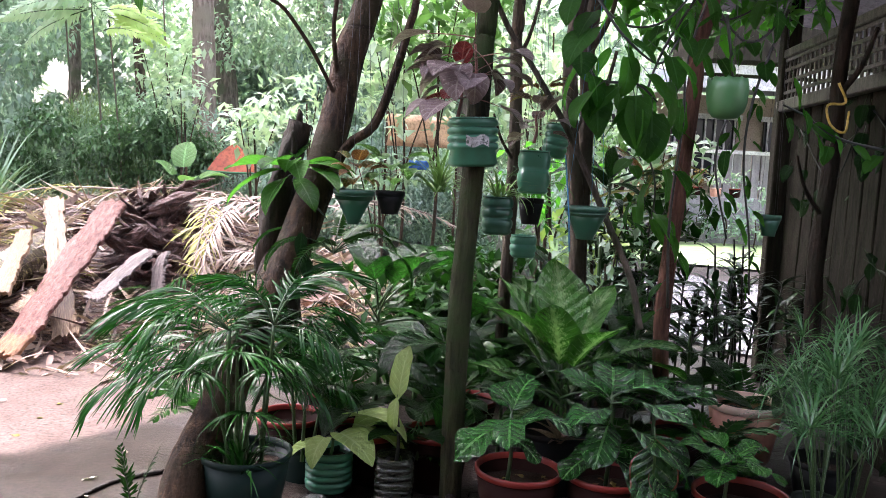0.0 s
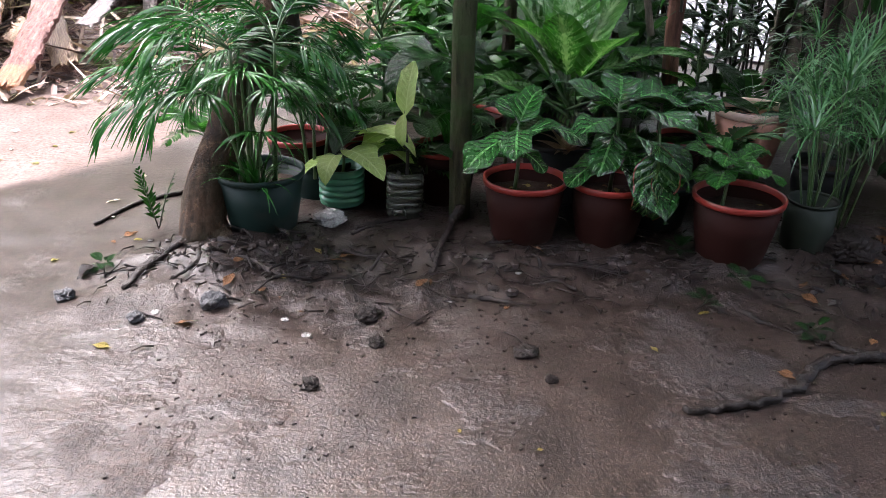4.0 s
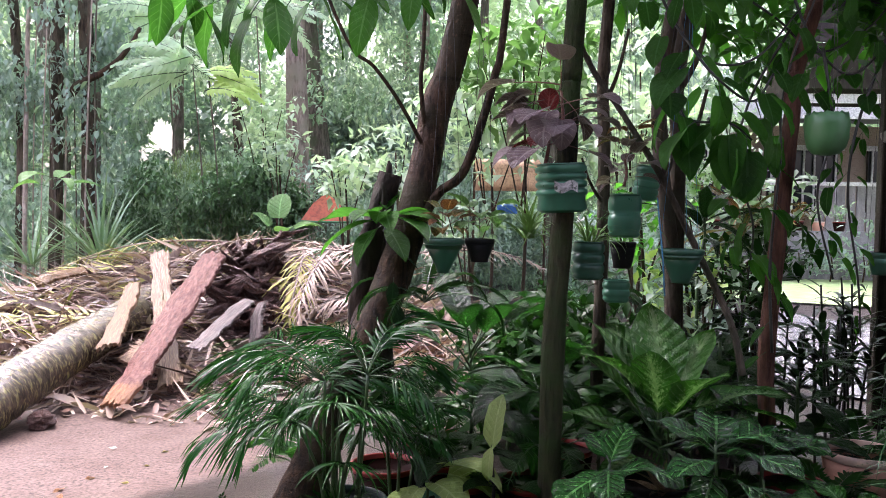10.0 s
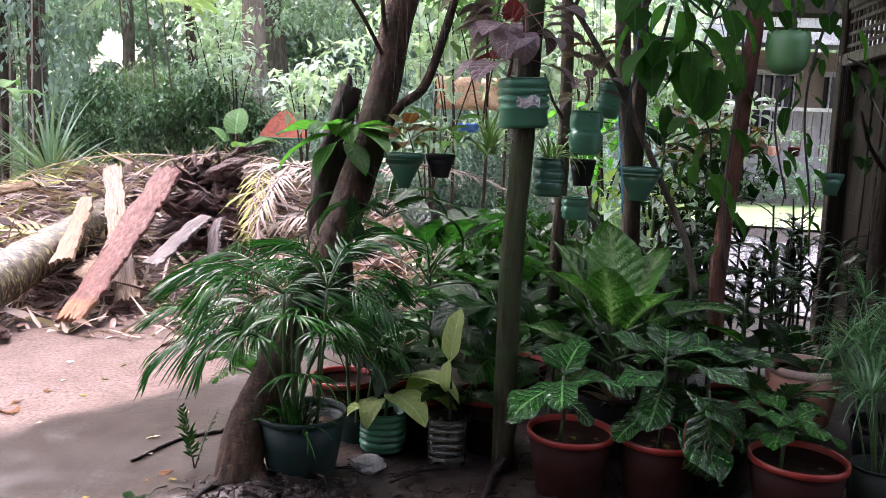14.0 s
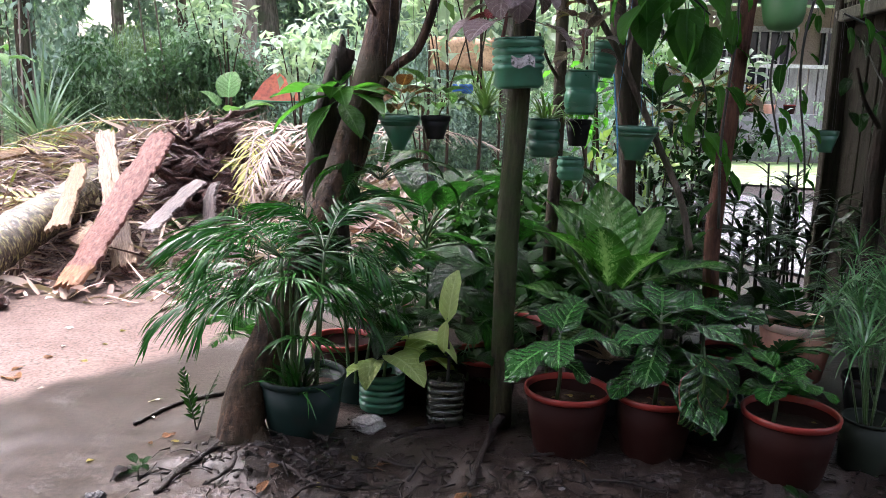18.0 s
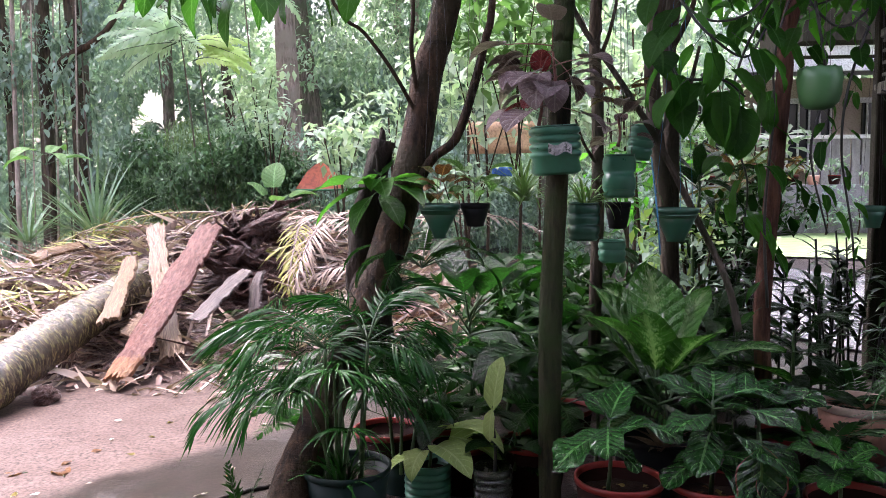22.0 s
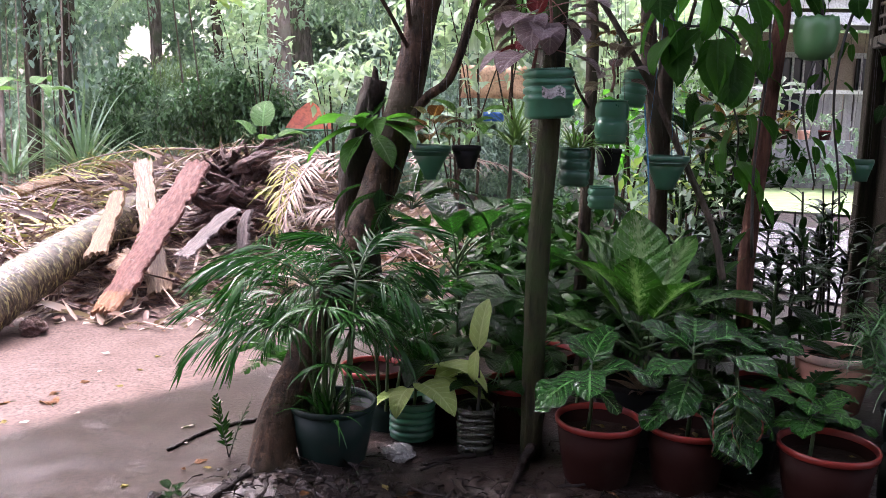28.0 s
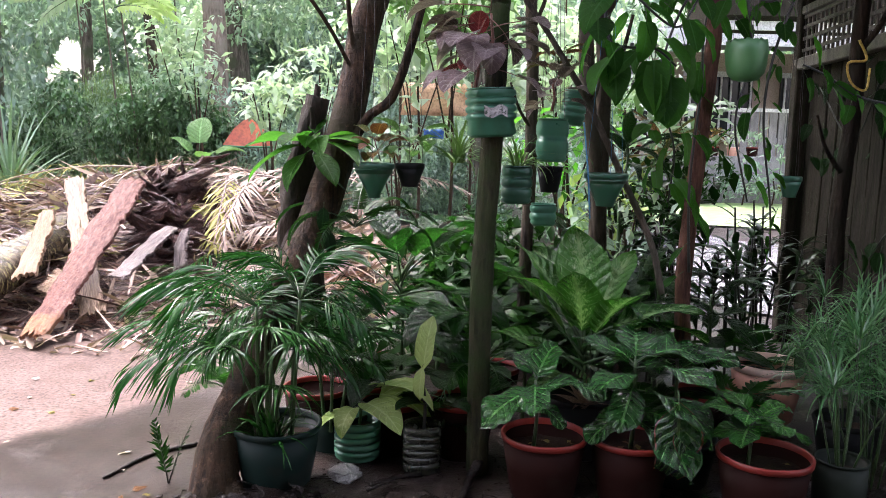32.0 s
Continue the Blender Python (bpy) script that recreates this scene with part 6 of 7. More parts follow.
def palm(label, at, n, length, seed, height, leaf=0.16, w=0.016, span=(0, 360), rise=(25, 75), leaflets=20, stems=3, bend=85):
    rng = random.Random(seed)
    root = thing("palm", label, "palm", at)
    heads = []
    for k in range(stems):
        a = k * 2.2 + seed
        q = 0.02 + 0.03 * (k % 2)
        hd = Vector((q * 3 * math.cos(a), q * 3 * math.sin(a), height * (0.6 + 0.4 * ((k * 7) % stems) / max(1, stems - 1))))
        heads.append(hd)
        part("stem", tube_mesh("stem", [(q * math.cos(a), q * math.sin(a), 0), (q * 2 * math.cos(a), q * 2 * math.sin(a), hd.z * 0.5), hd], 0.008, 0.005, M_STEM, 7), root)
    for i in range(n):
        az = span[0] + (span[1] - span[0]) * (i + rng.uniform(0.1, 0.9)) / n
        m = aim(heads[i % stems], az, rng.uniform(*rise), rng.uniform(-25, 25))
        frond_part(root, m, length * rng.uniform(0.7, 1.15), leaflets, leaf, w, bend * rng.uniform(0.75, 1.2), 140, 58, 0.3, seed * 97 + i, L_PALM, M_STEM, 0.0028, 0.22)
    return root


palm("clump of feathery dark green palms with drooping fronds", (-0.5, 2.72, 0.18), 40, 0.36, 3, 0.54, 0.17, 0.0060, (-30, 225), stems=4, leaflets=18, rise=(5, 80), bend=105)
palm("palm with long drooping fronds over the lane", (-0.6, 2.72, 0.18), 10, 0.46, 9, 0.52, 0.21, 0.0068, (150, 228), (10, 50), stems=2, leaflets=20, bend=125)


L_FAN = leafy("fan_leaf", (0.016, 0.070, 0.020), (0.038, 0.125, 0.034), None, 0.22, spec=0.3)


def fan_palm(label, at, seed, heads):
    """A young fan palm: bright sheathing stalks, each with a pleated drooping fan of rays."""
    rng = random.Random(seed)
    root = thing("fan_palm", label, "palm", at)
    for x, y, z, face, size in heads:
        top = Vector((x, y, z))
        stalk = part("stalk", tube_mesh("stalk", [(x * 0.1, y * 0.1, 0), (x * 0.4, y * 0.4, z * 0.55), top], 0.009, 0.004, M_STEM, 7), root)
        n = 20
        for i in range(n):
            q = -1 + 2 * (i + 0.5) / n
            b = Build()
            strap_data(b, Matrix.Identity(4), size * (1.05 - 0.25 * abs(q)) * rng.uniform(0.9, 1.15), 0.0125, 95 + rng.uniform(-30, 25), 0, 8, 0, 0.5)
            part("ray", b.mesh("ray", L_FAN), stalk, aim(top, face + 150 * q, 24 - 45 * abs(q) + rng.uniform(-6, 6)))
    return root


FAN_POT = Vector((-0.55, 2.64, 0.16))
fan_palm("young fan palm with pleated drooping leaves in the dark green pot", FAN_POT, 75, [(*(Vector(q) - FAN_POT), face, size) for q, face, size in (((-0.523, 2.480, 0.648), -90, 0.23), ((-0.657, 2.560, 0.559), -140, 0.19), ((-0.437, 2.580, 0.580), -45, 0.19), ((-0.536, 2.700, 0.625), -80, 0.2), ((-0.501, 2.57, 0.43), -90, 0.2))])
palm("low palm with short feathery fronds behind the fan palm", (-0.38, 3.0, 0.12), 20, 0.32, 5, 0.5, 0.1, 0.007, (0, 360), (5, 60), 20, 3, 110)
strap_plant("arching_grass", "tuft of narrow arching leaves in the dark green pot", (-0.53, 2.62, 0.19), 40, 0.27, 0.012, L_FAN, 41, 135, (45, 85))
strap_plant("ginger_plant", "upright glossy strap leaves rising through the palms", (-0.5, 2.82, 0.5), 9, 0.36, 0.034, L_MID, 42, 60, (45, 85))
tree_fern("sword_fern", "sword fern with hanging narrow fronds beside the trunk", (-0.287, 3.000, 0.920), 11, 0.36, L_FERN, 143, 26, 0.035, 0.011, 120, 30, 80)

broad_plant("lime_plant", "young plant with pale lime leaves in a green bottle", (-0.268, 2.96, 0.12), [(-20, 34, 0.27, 0.16), (-6, 18, 0.29, 0.15), (-55, 16, 0.23, 0.13), (195, 15, 0.14, 0.08), (-110, 20, 0.15, 0.11)], L_YELLOW, width=0.58, stalk=0.3, bend=80, shape="heart", main=0.17)
broad_plant("lime_plant", "lime-green upright leaves on a dark stem in a clear bottle", (-0.02, 2.86, 0.12), [(60, 86, 0.2, 0.27), (-120, -62, 0.12, 0.31)], L_YELLOW, width=0.42, stalk=0.1, bend=22, shape="oblong", main=0.26, main_mat=M_STEM_DARK)

zeb = dict(width=0.6, shape="oblong", stalk=0.14, bend=58, fold=5, wave=0.075, nu=6, nv=11, stalk_r=0.016)
broad_plant("zebra_plant", "zebra plant with dark glossy pale-veined leaves", (0.37, 2.66, 0.185), [(-140, 12, 0.21, 0.21), (46, 74, 0.18, 0.24), (-100, 6, 0.17, 0.24), (-165, 8, 0.19, 0.17), (-26, 43, 0.23, 0.21), (-50, 0, 0.13, 0.17), (105, 40, 0.19, 0.26)], L_ZEBRA, main=0.25, **zeb)
broad_plant("zebra_plant", "large zebra plant with bold pale veins", (0.712, 2.66, 0.185), [(-31, 22, 0.27, 0.3), (-36, 16, 0.31, 0.22), (-136, 16, 0.2, 0.28), (-146, 12, 0.19, 0.13), (-111, 2, 0.19, 0.24), (180, 46, 0.22, 0.3), (-50, 30, 0.15, 0.14), (21, 31, 0.32, 0.32), (74, 32, 0.24, 0.32), (-55, 4, 0.28, 0.12), (130, 45, 0.22, 0.31)], L_ZEBRA, main=0.33, seed=4, **zeb)
broad_plant("ageing_zebra_leaf", "drooping old zebra leaves with reddish edges", (0.825, 2.53, 0.43), [(-85, -62, 0.27, 0.02), (-42, -50, 0.21, -0.07)], L_ZEBRA_OLD, main=None, **zeb)
broad_plant("zebra_plant", "small young zebra plant in a red pot", (1.07, 2.52, 0.185), [(-169, 45, 0.17, 0.17), (-114, 52, 0.14, 0.17), (-122, 14, 0.15, 0.15), (-17, 22, 0.17, 0.14), (114, 58, 0.14, 0.18), (34, 30, 0.18, 0.15), (-60, 30, 0.15, 0.17), (170, 20, 0.15, 0.13)], L_YOUNG, main=0.18, seed=7, **zeb)
broad_plant("zebra_plant", "zebra plant with spreading dark leaves in the back row", (0.95, 2.95, 0.2), ring(9, 0.22, (10, 60), (0.14, 0.3), 18), L_ZEBRA, main=0.28, seed=9, **zeb)

broad_plant("speckled_dumbcane", "large dumbcane with speckled pale-ribbed leaves", (0.6, 3.0, 0.22),
            [(-110, 66, 0.34, 0.22), (-58, 62, 0.33, 0.22), (-160, 70, 0.36, 0.22), (172, 58, 0.36, 0.2), (-4, 34, 0.36, 0.27), (12, 26, 0.40, 0.25), (192, 36, 0.30, 0.16), (85, 78, 0.40, 0.24), (125, 72, 0.38, 0.24), (40, 66, 0.36, 0.22), (-28, 30, 0.30, 0.18), (-140, 25, 0.24, 0.12), (150, 66, 0.38, 0.24)],
            L_DUMB, shape="ovate", width=0.55, bend=42, fold=12, wave=0.03, stalk=0.35, nu=6, nv=10, stalk_r=0.022, main=0.22, seed=3)
strap_plant("dry_leaf_stalk", "pale dried leaf stalks round the dumbcane's stem", (0.6, 2.96, 0.24), 12, 0.17, 0.03, M_PLANK_PALE, 45, 50, (20, 70))
broad_plant("dumbcane", "tall plant with very large dark glossy drooping leaves", (-0.12, 3.3, 0.2), [(-62, 55, 0.34, 0.44), (-100, 62, 0.31, 0.46), (-22, 20, 0.38, 0.40), (205, 58, 0.30, 0.42), (28, 48, 0.36, 0.46), (-42, 2, 0.34, 0.30), (120, 62, 0.32, 0.46), (160, 45, 0.30, 0.40), (-8, 62, 0.35, 0.48), (-125, 15, 0.24, 0.28), (60, 60, 0.34, 0.45), (-15, -8, 0.30, 0.22)], L_DIEFF, shape="ovate", width=0.5, bend=78, stalk=0.55, stalk_r=0.016, nu=6, nv=10, main=0.46, seed=6)
broad_plant("dumbcane", "plant with wide dark glossy leaves beside the trunk", (0.22, 3.3, 0.0), ring(8, 0.28, (20, 65), (0.38, 0.62), 27, 150, 240), L_DIEFF, shape="ovate", width=0.48, bend=80, stalk=0.5, stalk_r=0.014, nu=6, nv=10, main=0.5, seed=8)
broad_plant("caladium", "low plant with dark quilted leaves before the red pots", (-0.16, 3.02, 0.2), ring(7, 0.15, (5, 50), (0.06, 0.16), 41), L_DEEP, shape="heart", width=0.75, bend=60, stalk=0.6, main=0.12, seed=3)
broad_plant("caladium", "low plant with dark quilted leaves beside the lime plant", (0.06, 2.96, 0.15), ring(7, 0.14, (5, 50), (0.06, 0.16), 42), L_DEEP, shape="heart", width=0.75, bend=60, stalk=0.6, main=0.12, seed=5)
broad_plant("avocado_seedling", "seedling with a whorl of drooping green leaves on the stump", (-0.441, 2.980, 1.181), [(-90, 20, 0.2, 0.06), (-150, 10, 0.22, 0.05), (-30, 12, 0.22, 0.06), (-120, -15, 0.2, 0.03), (-60, -20, 0.2, 0.03), (175, 15, 0.2, 0.06), (5, 20, 0.2, 0.06), (90, 40, 0.2, 0.06), (-80, 5, 0.22, 0.07), (-170, -5, 0.24, 0.05), (-105, 8, 0.25, 0.07), (-45, 2, 0.25, 0.06)], L_AVOCADO, width=0.42, shape="ovate", stalk=0.2, bend=40, main=0.08, seed=5)
broad_plant("hoya_vine", "small pointed vine leaves on the leaning trunk", (-0.391, 2.900, 1.020), [(-90, -60, 0.1, 0.0), (-60, -50, 0.11, -0.08), (-120, -70, 0.1, -0.15), (0, -30, 0.1, 0.1)], L_DEEP, width=0.45, stalk=0.2, bend=20)

rng = random.Random(12)
colour = [(rng.uniform(-200, 20), rng.uniform(-40, 40), rng.uniform(0.09, 0.15), rng.uniform(0.02, 0.22)) for _ in range(26)]
broad_plant("begonia", "begonia with dusky purple leaves in the bottle planter", (0.186, 2.760, 1.478), colour, L_PURPLE, stem=M_STEM_RED, shape="heart", width=0.85, stalk=1.1, bend=60, main=0.2, main_mat=M_STEM_RED, stalk_r=0.02)
broad_plant("coleus", "coleus with dark red leaves above the bottle planter", (0.140, 2.760, 1.431), [(-80, 75, 0.09, 0.13), (190, 20, 0.085, 0.05), (-40, 40, 0.08, 0.06), (150, 30, 0.08, 0.04), (-120, 10, 0.075, 0.08)], L_RED, stem=M_STEM_RED, shape="heart", width=0.8, stalk=0.6, bend=50, main=0.14, main_mat=M_STEM_RED)
broad_plant("begonia", "begonia with bronze leaves in the funnel pot", (-0.209, 2.900, 1.182), ring(14, 0.07, (0, 60), (0.0, 0.07), 33), L_CROTON, stem=M_STEM_RED, shape="heart", width=0.8, stalk=0.8, bend=60)
broad_plant("begonia", "begonia with pale green leaves in the black pot", (-0.085, 2.950, 1.197), ring(10, 0.08, (0, 60), (0.0, 0.06), 34), L_LIGHT, stem=M_STEM_RED, shape="heart", width=0.8, stalk=0.8, bend=60)
broad_plant("begonia", "begonia with dusty bronze leaves over a bottle planter", (0.440, 3.000, 1.368), ring(14, 0.075, (0, 60), (0.0, 0.12), 35), L_PURPLE, stem=M_STEM_RED, shape="heart", width=0.8, stalk=0.9, bend=60, main=0.1)
broad_plant("croton", "croton with orange-red leaves behind the hanging bottles", (0.479, 3.150, 1.481), ring(10, 0.09, (0, 50), (0.0, 0.1), 36), L_CROTON, shape="lance", width=0.45, stalk=0.3, bend=60, main=0.1)

strap_plant("spider_plant", "spider plant with pale arching leaves", (0.099, 3.050, 1.167), 40, 0.26, 0.011, L_SPIDER, 51, 120, (20, 85))
strap_plant("spider_plant", "spider plant spilling from a bottle planter", (0.324, 3.000, 1.151), 34, 0.22, 0.01, L_SPIDER, 52, 130, (20, 85))
strap_plant("spider_plant", "spider plant with narrow leaves between hanging pots", (0.478, 3.150, 1.191), 30, 0.22, 0.01, L_GRASS, 53, 130, (20, 85))


def vine(label, points, leaf_size, n, seed, mat=L_VINE, shape="heart", width=0.62, drop=(-75, -25), group="", jitter=0.03, stem_r=0.006):
    rng = random.Random(seed)
    base = Vector(points[0])
    root = thing("climbing_vine", label, "vine", base, group)
    path = smooth_path([Vector(p) - base for p in points], 6)
    part("stem", mesh_of("stem", *tube_data(path, taper(len(path), stem_r, stem_r * 0.6), 6), [M_STEM_DARK]), root)
    kinds = [leaf_mesh(mat, M_STEM, length=1.0, width=width, shape=shape, bend=30 * q, fold=10, wave=0.02, stalk=0.35, nu=6, nv=10, seed=seed + i, stalk_r=0.014) for i, q in enumerate((0.5, 1.0, 1.6))]
    for i in range(n):
        p = path[int((i + rng.random()) / n * (len(path) - 1))]
        part("leaf", kinds[i % 3], root, aim(p + Vector([rng.uniform(-jitter, jitter) for _ in range(3)]), -90 + rng.uniform(-120, 120), rng.uniform(*drop), rng.uniform(-20, 20), leaf_size * rng.uniform(0.7, 1.2)))
    return root


vine("climbing vine with large heart-shaped hanging leaves", [(0.597, 2.750, 1.846), (0.670, 2.700, 1.728), (0.798, 2.700, 1.640), (0.864, 2.700, 1.729)], 0.15, 11, 61, width=0.7)
vine("climbing vine with large dark leaves beside the trunks", [(0.575, 2.800, 1.746), (0.597, 2.750, 1.591), (0.730, 2.700, 1.568), (0.804, 2.700, 1.514)], 0.16, 16, 62, width=0.7)
vine("climbing vine with dark leaves on the red trunk", [(0.992, 3.000, 0.770), (0.973, 3.000, 1.100), (0.995, 3.000, 1.465), (1.009, 3.000, 1.782), (1.22, 3.0, 2.4)], 0.12, 12, 63, width=0.5)
vine("dense climbing vine with big dark leaves over the trunk pair", [(0.497, 2.900, 2.105), (0.599, 2.900, 1.916), (0.706, 2.850, 1.792), (0.854, 2.850, 1.811), (1.011, 2.900, 1.990)], 0.11, 14, 161, width=0.65, jitter=0.2)
vine("dense climbing vine with broad leaves near the shed", [(1.004, 3.000, 2.093), (1.091, 3.000, 1.899), (1.213, 3.000, 1.782), (1.324, 3.000, 1.860), (1.389, 3.000, 2.053)], 0.11, 14, 162, width=0.6, jitter=0.18)
vine("tangled vine with dark leaves hanging before the house", [(0.886, 3.400, 2.208), (1.092, 3.400, 2.073), (1.253, 3.400, 1.939), (1.446, 3.400, 2.030), (1.570, 3.400, 2.187)], 0.10, 16, 165, width=0.6, jitter=0.24)
vine("trailing vine with dark leaves beside the red trunk", [(1.079, 3.200, 1.984), (0.945, 3.200, 1.733), (0.893, 3.200, 1.477), (0.967, 3.200, 1.241), (0.956, 3.200, 1.023)], 0.13, 26, 163, jitter=0.12)
vine("thin vine with small leaves hanging by the shed", [(1.091, 2.900, 1.853), (1.134, 2.900, 1.579), (1.092, 2.900, 1.336), (1.157, 2.900, 1.052)], 0.09, 14, 64, width=0.45)
vine("thin vine looping beside the hanging pot", [(1.357, 3.000, 1.907), (1.258, 3.000, 1.595), (1.237, 3.000, 1.344), (1.284, 3.000, 1.049), (1.302, 3.000, 0.835)], 0.07, 16, 65, width=0.4)
vine("vine with broad leaves draped on the shed", [(1.707, 2.900, 1.406), (1.540, 2.900, 1.439), (1.408, 2.900, 1.513), (1.322, 2.900, 1.549)], 0.1, 9, 66)
vine("dark creeper hanging over the shed planks", [(2.12, 3.2, 1.9), (2.14, 3.5, 1.5), (2.2, 3.9, 1.65), (2.22, 4.2, 1.3), (2.26, 4.7, 1.6)], 0.1, 46, 166, L_DEEP, width=0.6, jitter=0.16)
vine("dark creeper low on the shed planks", [(2.06, 2.9, 0.2), (2.1, 3.2, 0.7), (2.14, 3.6, 0.9), (2.2, 4.0, 0.6)], 0.09, 36, 167, L_DEEP, width=0.6, jitter=0.14)
vine("leafy branch drooping from above with fresh leaves", [(-0.234, 2.600, 2.083), (-0.414, 2.600, 2.010), (-0.632, 2.600, 1.973)], 0.19, 9, 67, L_AVOCADO, "ovate", 0.42)
vine("leafy branch with bright leaves high over the pots", [(-1.187, 2.600, 2.115), (-1.020, 2.600, 2.007), (-0.816, 2.600, 1.981), (-0.597, 2.600, 2.027)], 0.2, 16, 68, L_AVOCADO, "ovate", 0.42)
vine("leafy branch with broad dark leaves high over the hanging pots", [(0.334, 2.700, 2.117), (0.520, 2.700, 2.044), (0.739, 2.700, 2.045), (0.884, 2.700, 2.082)], 0.12, 9, 69, L_VINE, "ovate", 0.5)
vine("leafy branch with dark leaves beside the shed roof", [(1.047, 2.800, 2.152), (1.163, 2.800, 2.039), (1.314, 2.800, 1.964), (1.427, 2.800, 1.927)], 0.10, 8, 70, L_VINE, "ovate", 0.5)


def papyrus(label, at, n, seed, height=0.45, length=0.3, rays=26, wide=0.007):
    """Slim stems each with a head of long narrow rays."""
    rng = random.Random(seed)
    root = thing("umbrella_grass", label, "plant", at, "umbrella grass")
    for k in range(n):
        top = Vector((rng.uniform(-0.14, 0.14), rng.uniform(-0.14, 0.14), height * rng.uniform(0.6, 1.15)))
        part("stem", tube_mesh("stem", [(top.x * 0.2, top.y * 0.2, 0), top * 0.55, top], 0.004, 0.003, M_STEM, 5), root)
        b = Build()
        for i in range(rays):
            strap_data(b, aim((0, 0, 0), rng.uniform(0, 360), rng.uniform(5, 75), 0), length * rng.uniform(0.6, 1.1), wide, rng.uniform(60, 130), 0, 6)
        part("head", b.mesh("head", L_GRASS), root, Matrix.Translation(top))
    return root


papyrus("umbrella grass with fine drooping rays in a murky green pot", (1.425, 2.59, 0.15), 8, 71, 0.42, 0.27, 26, 0.006)
papyrus("dense umbrella grass beside the shed", (1.66, 3.0, 0.15), 11, 72, 0.46, 0.28, 24, 0.0055)
papyrus("umbrella grass at the end of the pot row", (1.6, 2.72, 0.02), 9, 73, 0.56, 0.3, 24, 0.0055)
papyrus("umbrella grass behind the pink pot", (1.95, 3.3, 0.05), 9, 74, 0.5)


def dark_shrub(label, at, n, seed, height=0.9):
    rng = random.Random(seed)
    root = thing("dark_stemmed_shrub", label, "shrub", at, "dark shrubs")
    for k in range(n):
        x, y = rng.uniform(-0.35, 0.35), rng.uniform(-0.25, 0.25)
        h = height * rng.uniform(0.65, 1.15)
        lean = rng.uniform(-0.1, 0.1)
        part("stem", tube_mesh("stem", [(x, y, -0.02), (x + lean * 0.4, y, h * 0.5), (x + lean, y, h)], 0.009, 0.005, M_STEM_DARK, 5, 0.2), root)
        b = Build()
        for i in range(19):
            s = rng.uniform(0.45, 1.0)
            strap_data(b, aim((x + lean * s, y, h * s), rng.uniform(0, 360), rng.uniform(0, 55), 0), rng.uniform(0.1, 0.22), 0.034, 70, 0, 4)
        part("foliage", b.mesh("foliage", L_DARKSTEM), root)
    return root


for i, (x, y) in enumerate([(1.35, 4.3), (1.75, 4.6), (2.1, 4.3), (1.6, 3.95), (2.3, 4.75), (1.05, 4.5)]):
    dark_shrub("thin dark-stemmed shrub against bright wet ground", (x, y, 0), 7, 80 + i, 0.85)

# low leafy plants that fill the back rows
fill = [("fern", -0.85, 3.3, 0.35), ("fern", -0.25, 3.25, 0.4), ("broad", -0.05, 3.75, 0.45), ("broad", 0.35, 3.7, 0.5), ("fern", 0.45, 3.35, 0.55), ("broad", 0.75, 3.6, 0.6), ("fern", 1.0, 3.4, 0.45),
        ("broad", 1.1, 3.75, 0.7), ("fern", 1.3, 3.2, 0.3), ("fern", 0.05, 3.05, 0.25), ("fern", 0.85, 3.1, 0.3), ("broad", -0.5, 3.6, 0.35), ("fern", 1.6, 3.6, 0.4), ("broad", 0.62, 4.1, 0.6), ("broad", 1.0, 4.2, 0.95), ("broad", 0.05, 4.2, 0.45), ("fern", 1.25, 2.95, 0.2), ("broad", 1.75, 3.4, 0.35), ("fern", -0.4, 3.35, 0.6), ("broad", 0.4, 3.25, 0.5), ("broad", 0.9, 3.35, 0.75), ("broad", -0.35, 4.0, 0.4), ("broad", 0.3, 4.6, 0.5), ("broad", 0.85, 4.6, 0.8), ("fern", 0.2, 3.2, 0.6), ("fern", 0.7, 3.3, 0.6), ("broad", 1.25, 3.45, 0.6)]
for i, (kind, x, y, h) in enumerate(fill):
    if kind == "fern":
        root = tree_fern("fern", "small dark green fern among the pots", (x, y, h * 0.5), 12, h * 0.85, L_FERN, 90 + i, 18, 0.07, 0.014, 80, 45, 70)
        part("stem", tube_mesh("stem", [(0, 0, -h * 0.5), (0.01, 0, -h * 0.25), (0, 0, 0.02)], 0.012, 0.008, M_STEM_DARK, 6), root)
    else:
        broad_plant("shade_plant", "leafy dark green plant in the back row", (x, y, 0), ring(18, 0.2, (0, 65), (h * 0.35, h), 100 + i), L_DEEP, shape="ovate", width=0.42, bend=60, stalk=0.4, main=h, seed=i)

broad_plant("red_cordyline", "cordyline with dark red strap leaves by the yard", (1.277, 4.400, 1.118), ring(14, 0.3, (10, 75), (0.0, 0.15), 131), L_CROTON, shape="lance", width=0.2, stalk=0.1, bend=60, main=0.2)
broad_plant("red_cordyline", "cordyline with reddish leaves beside the trunk pair", (0.975, 4.000, 1.099), ring(12, 0.28, (10, 75), (0.0, 0.15), 132), L_DEEP, shape="lance", width=0.22, stalk=0.1, bend=60, main=0.2)

# ---- bits on the ground ----


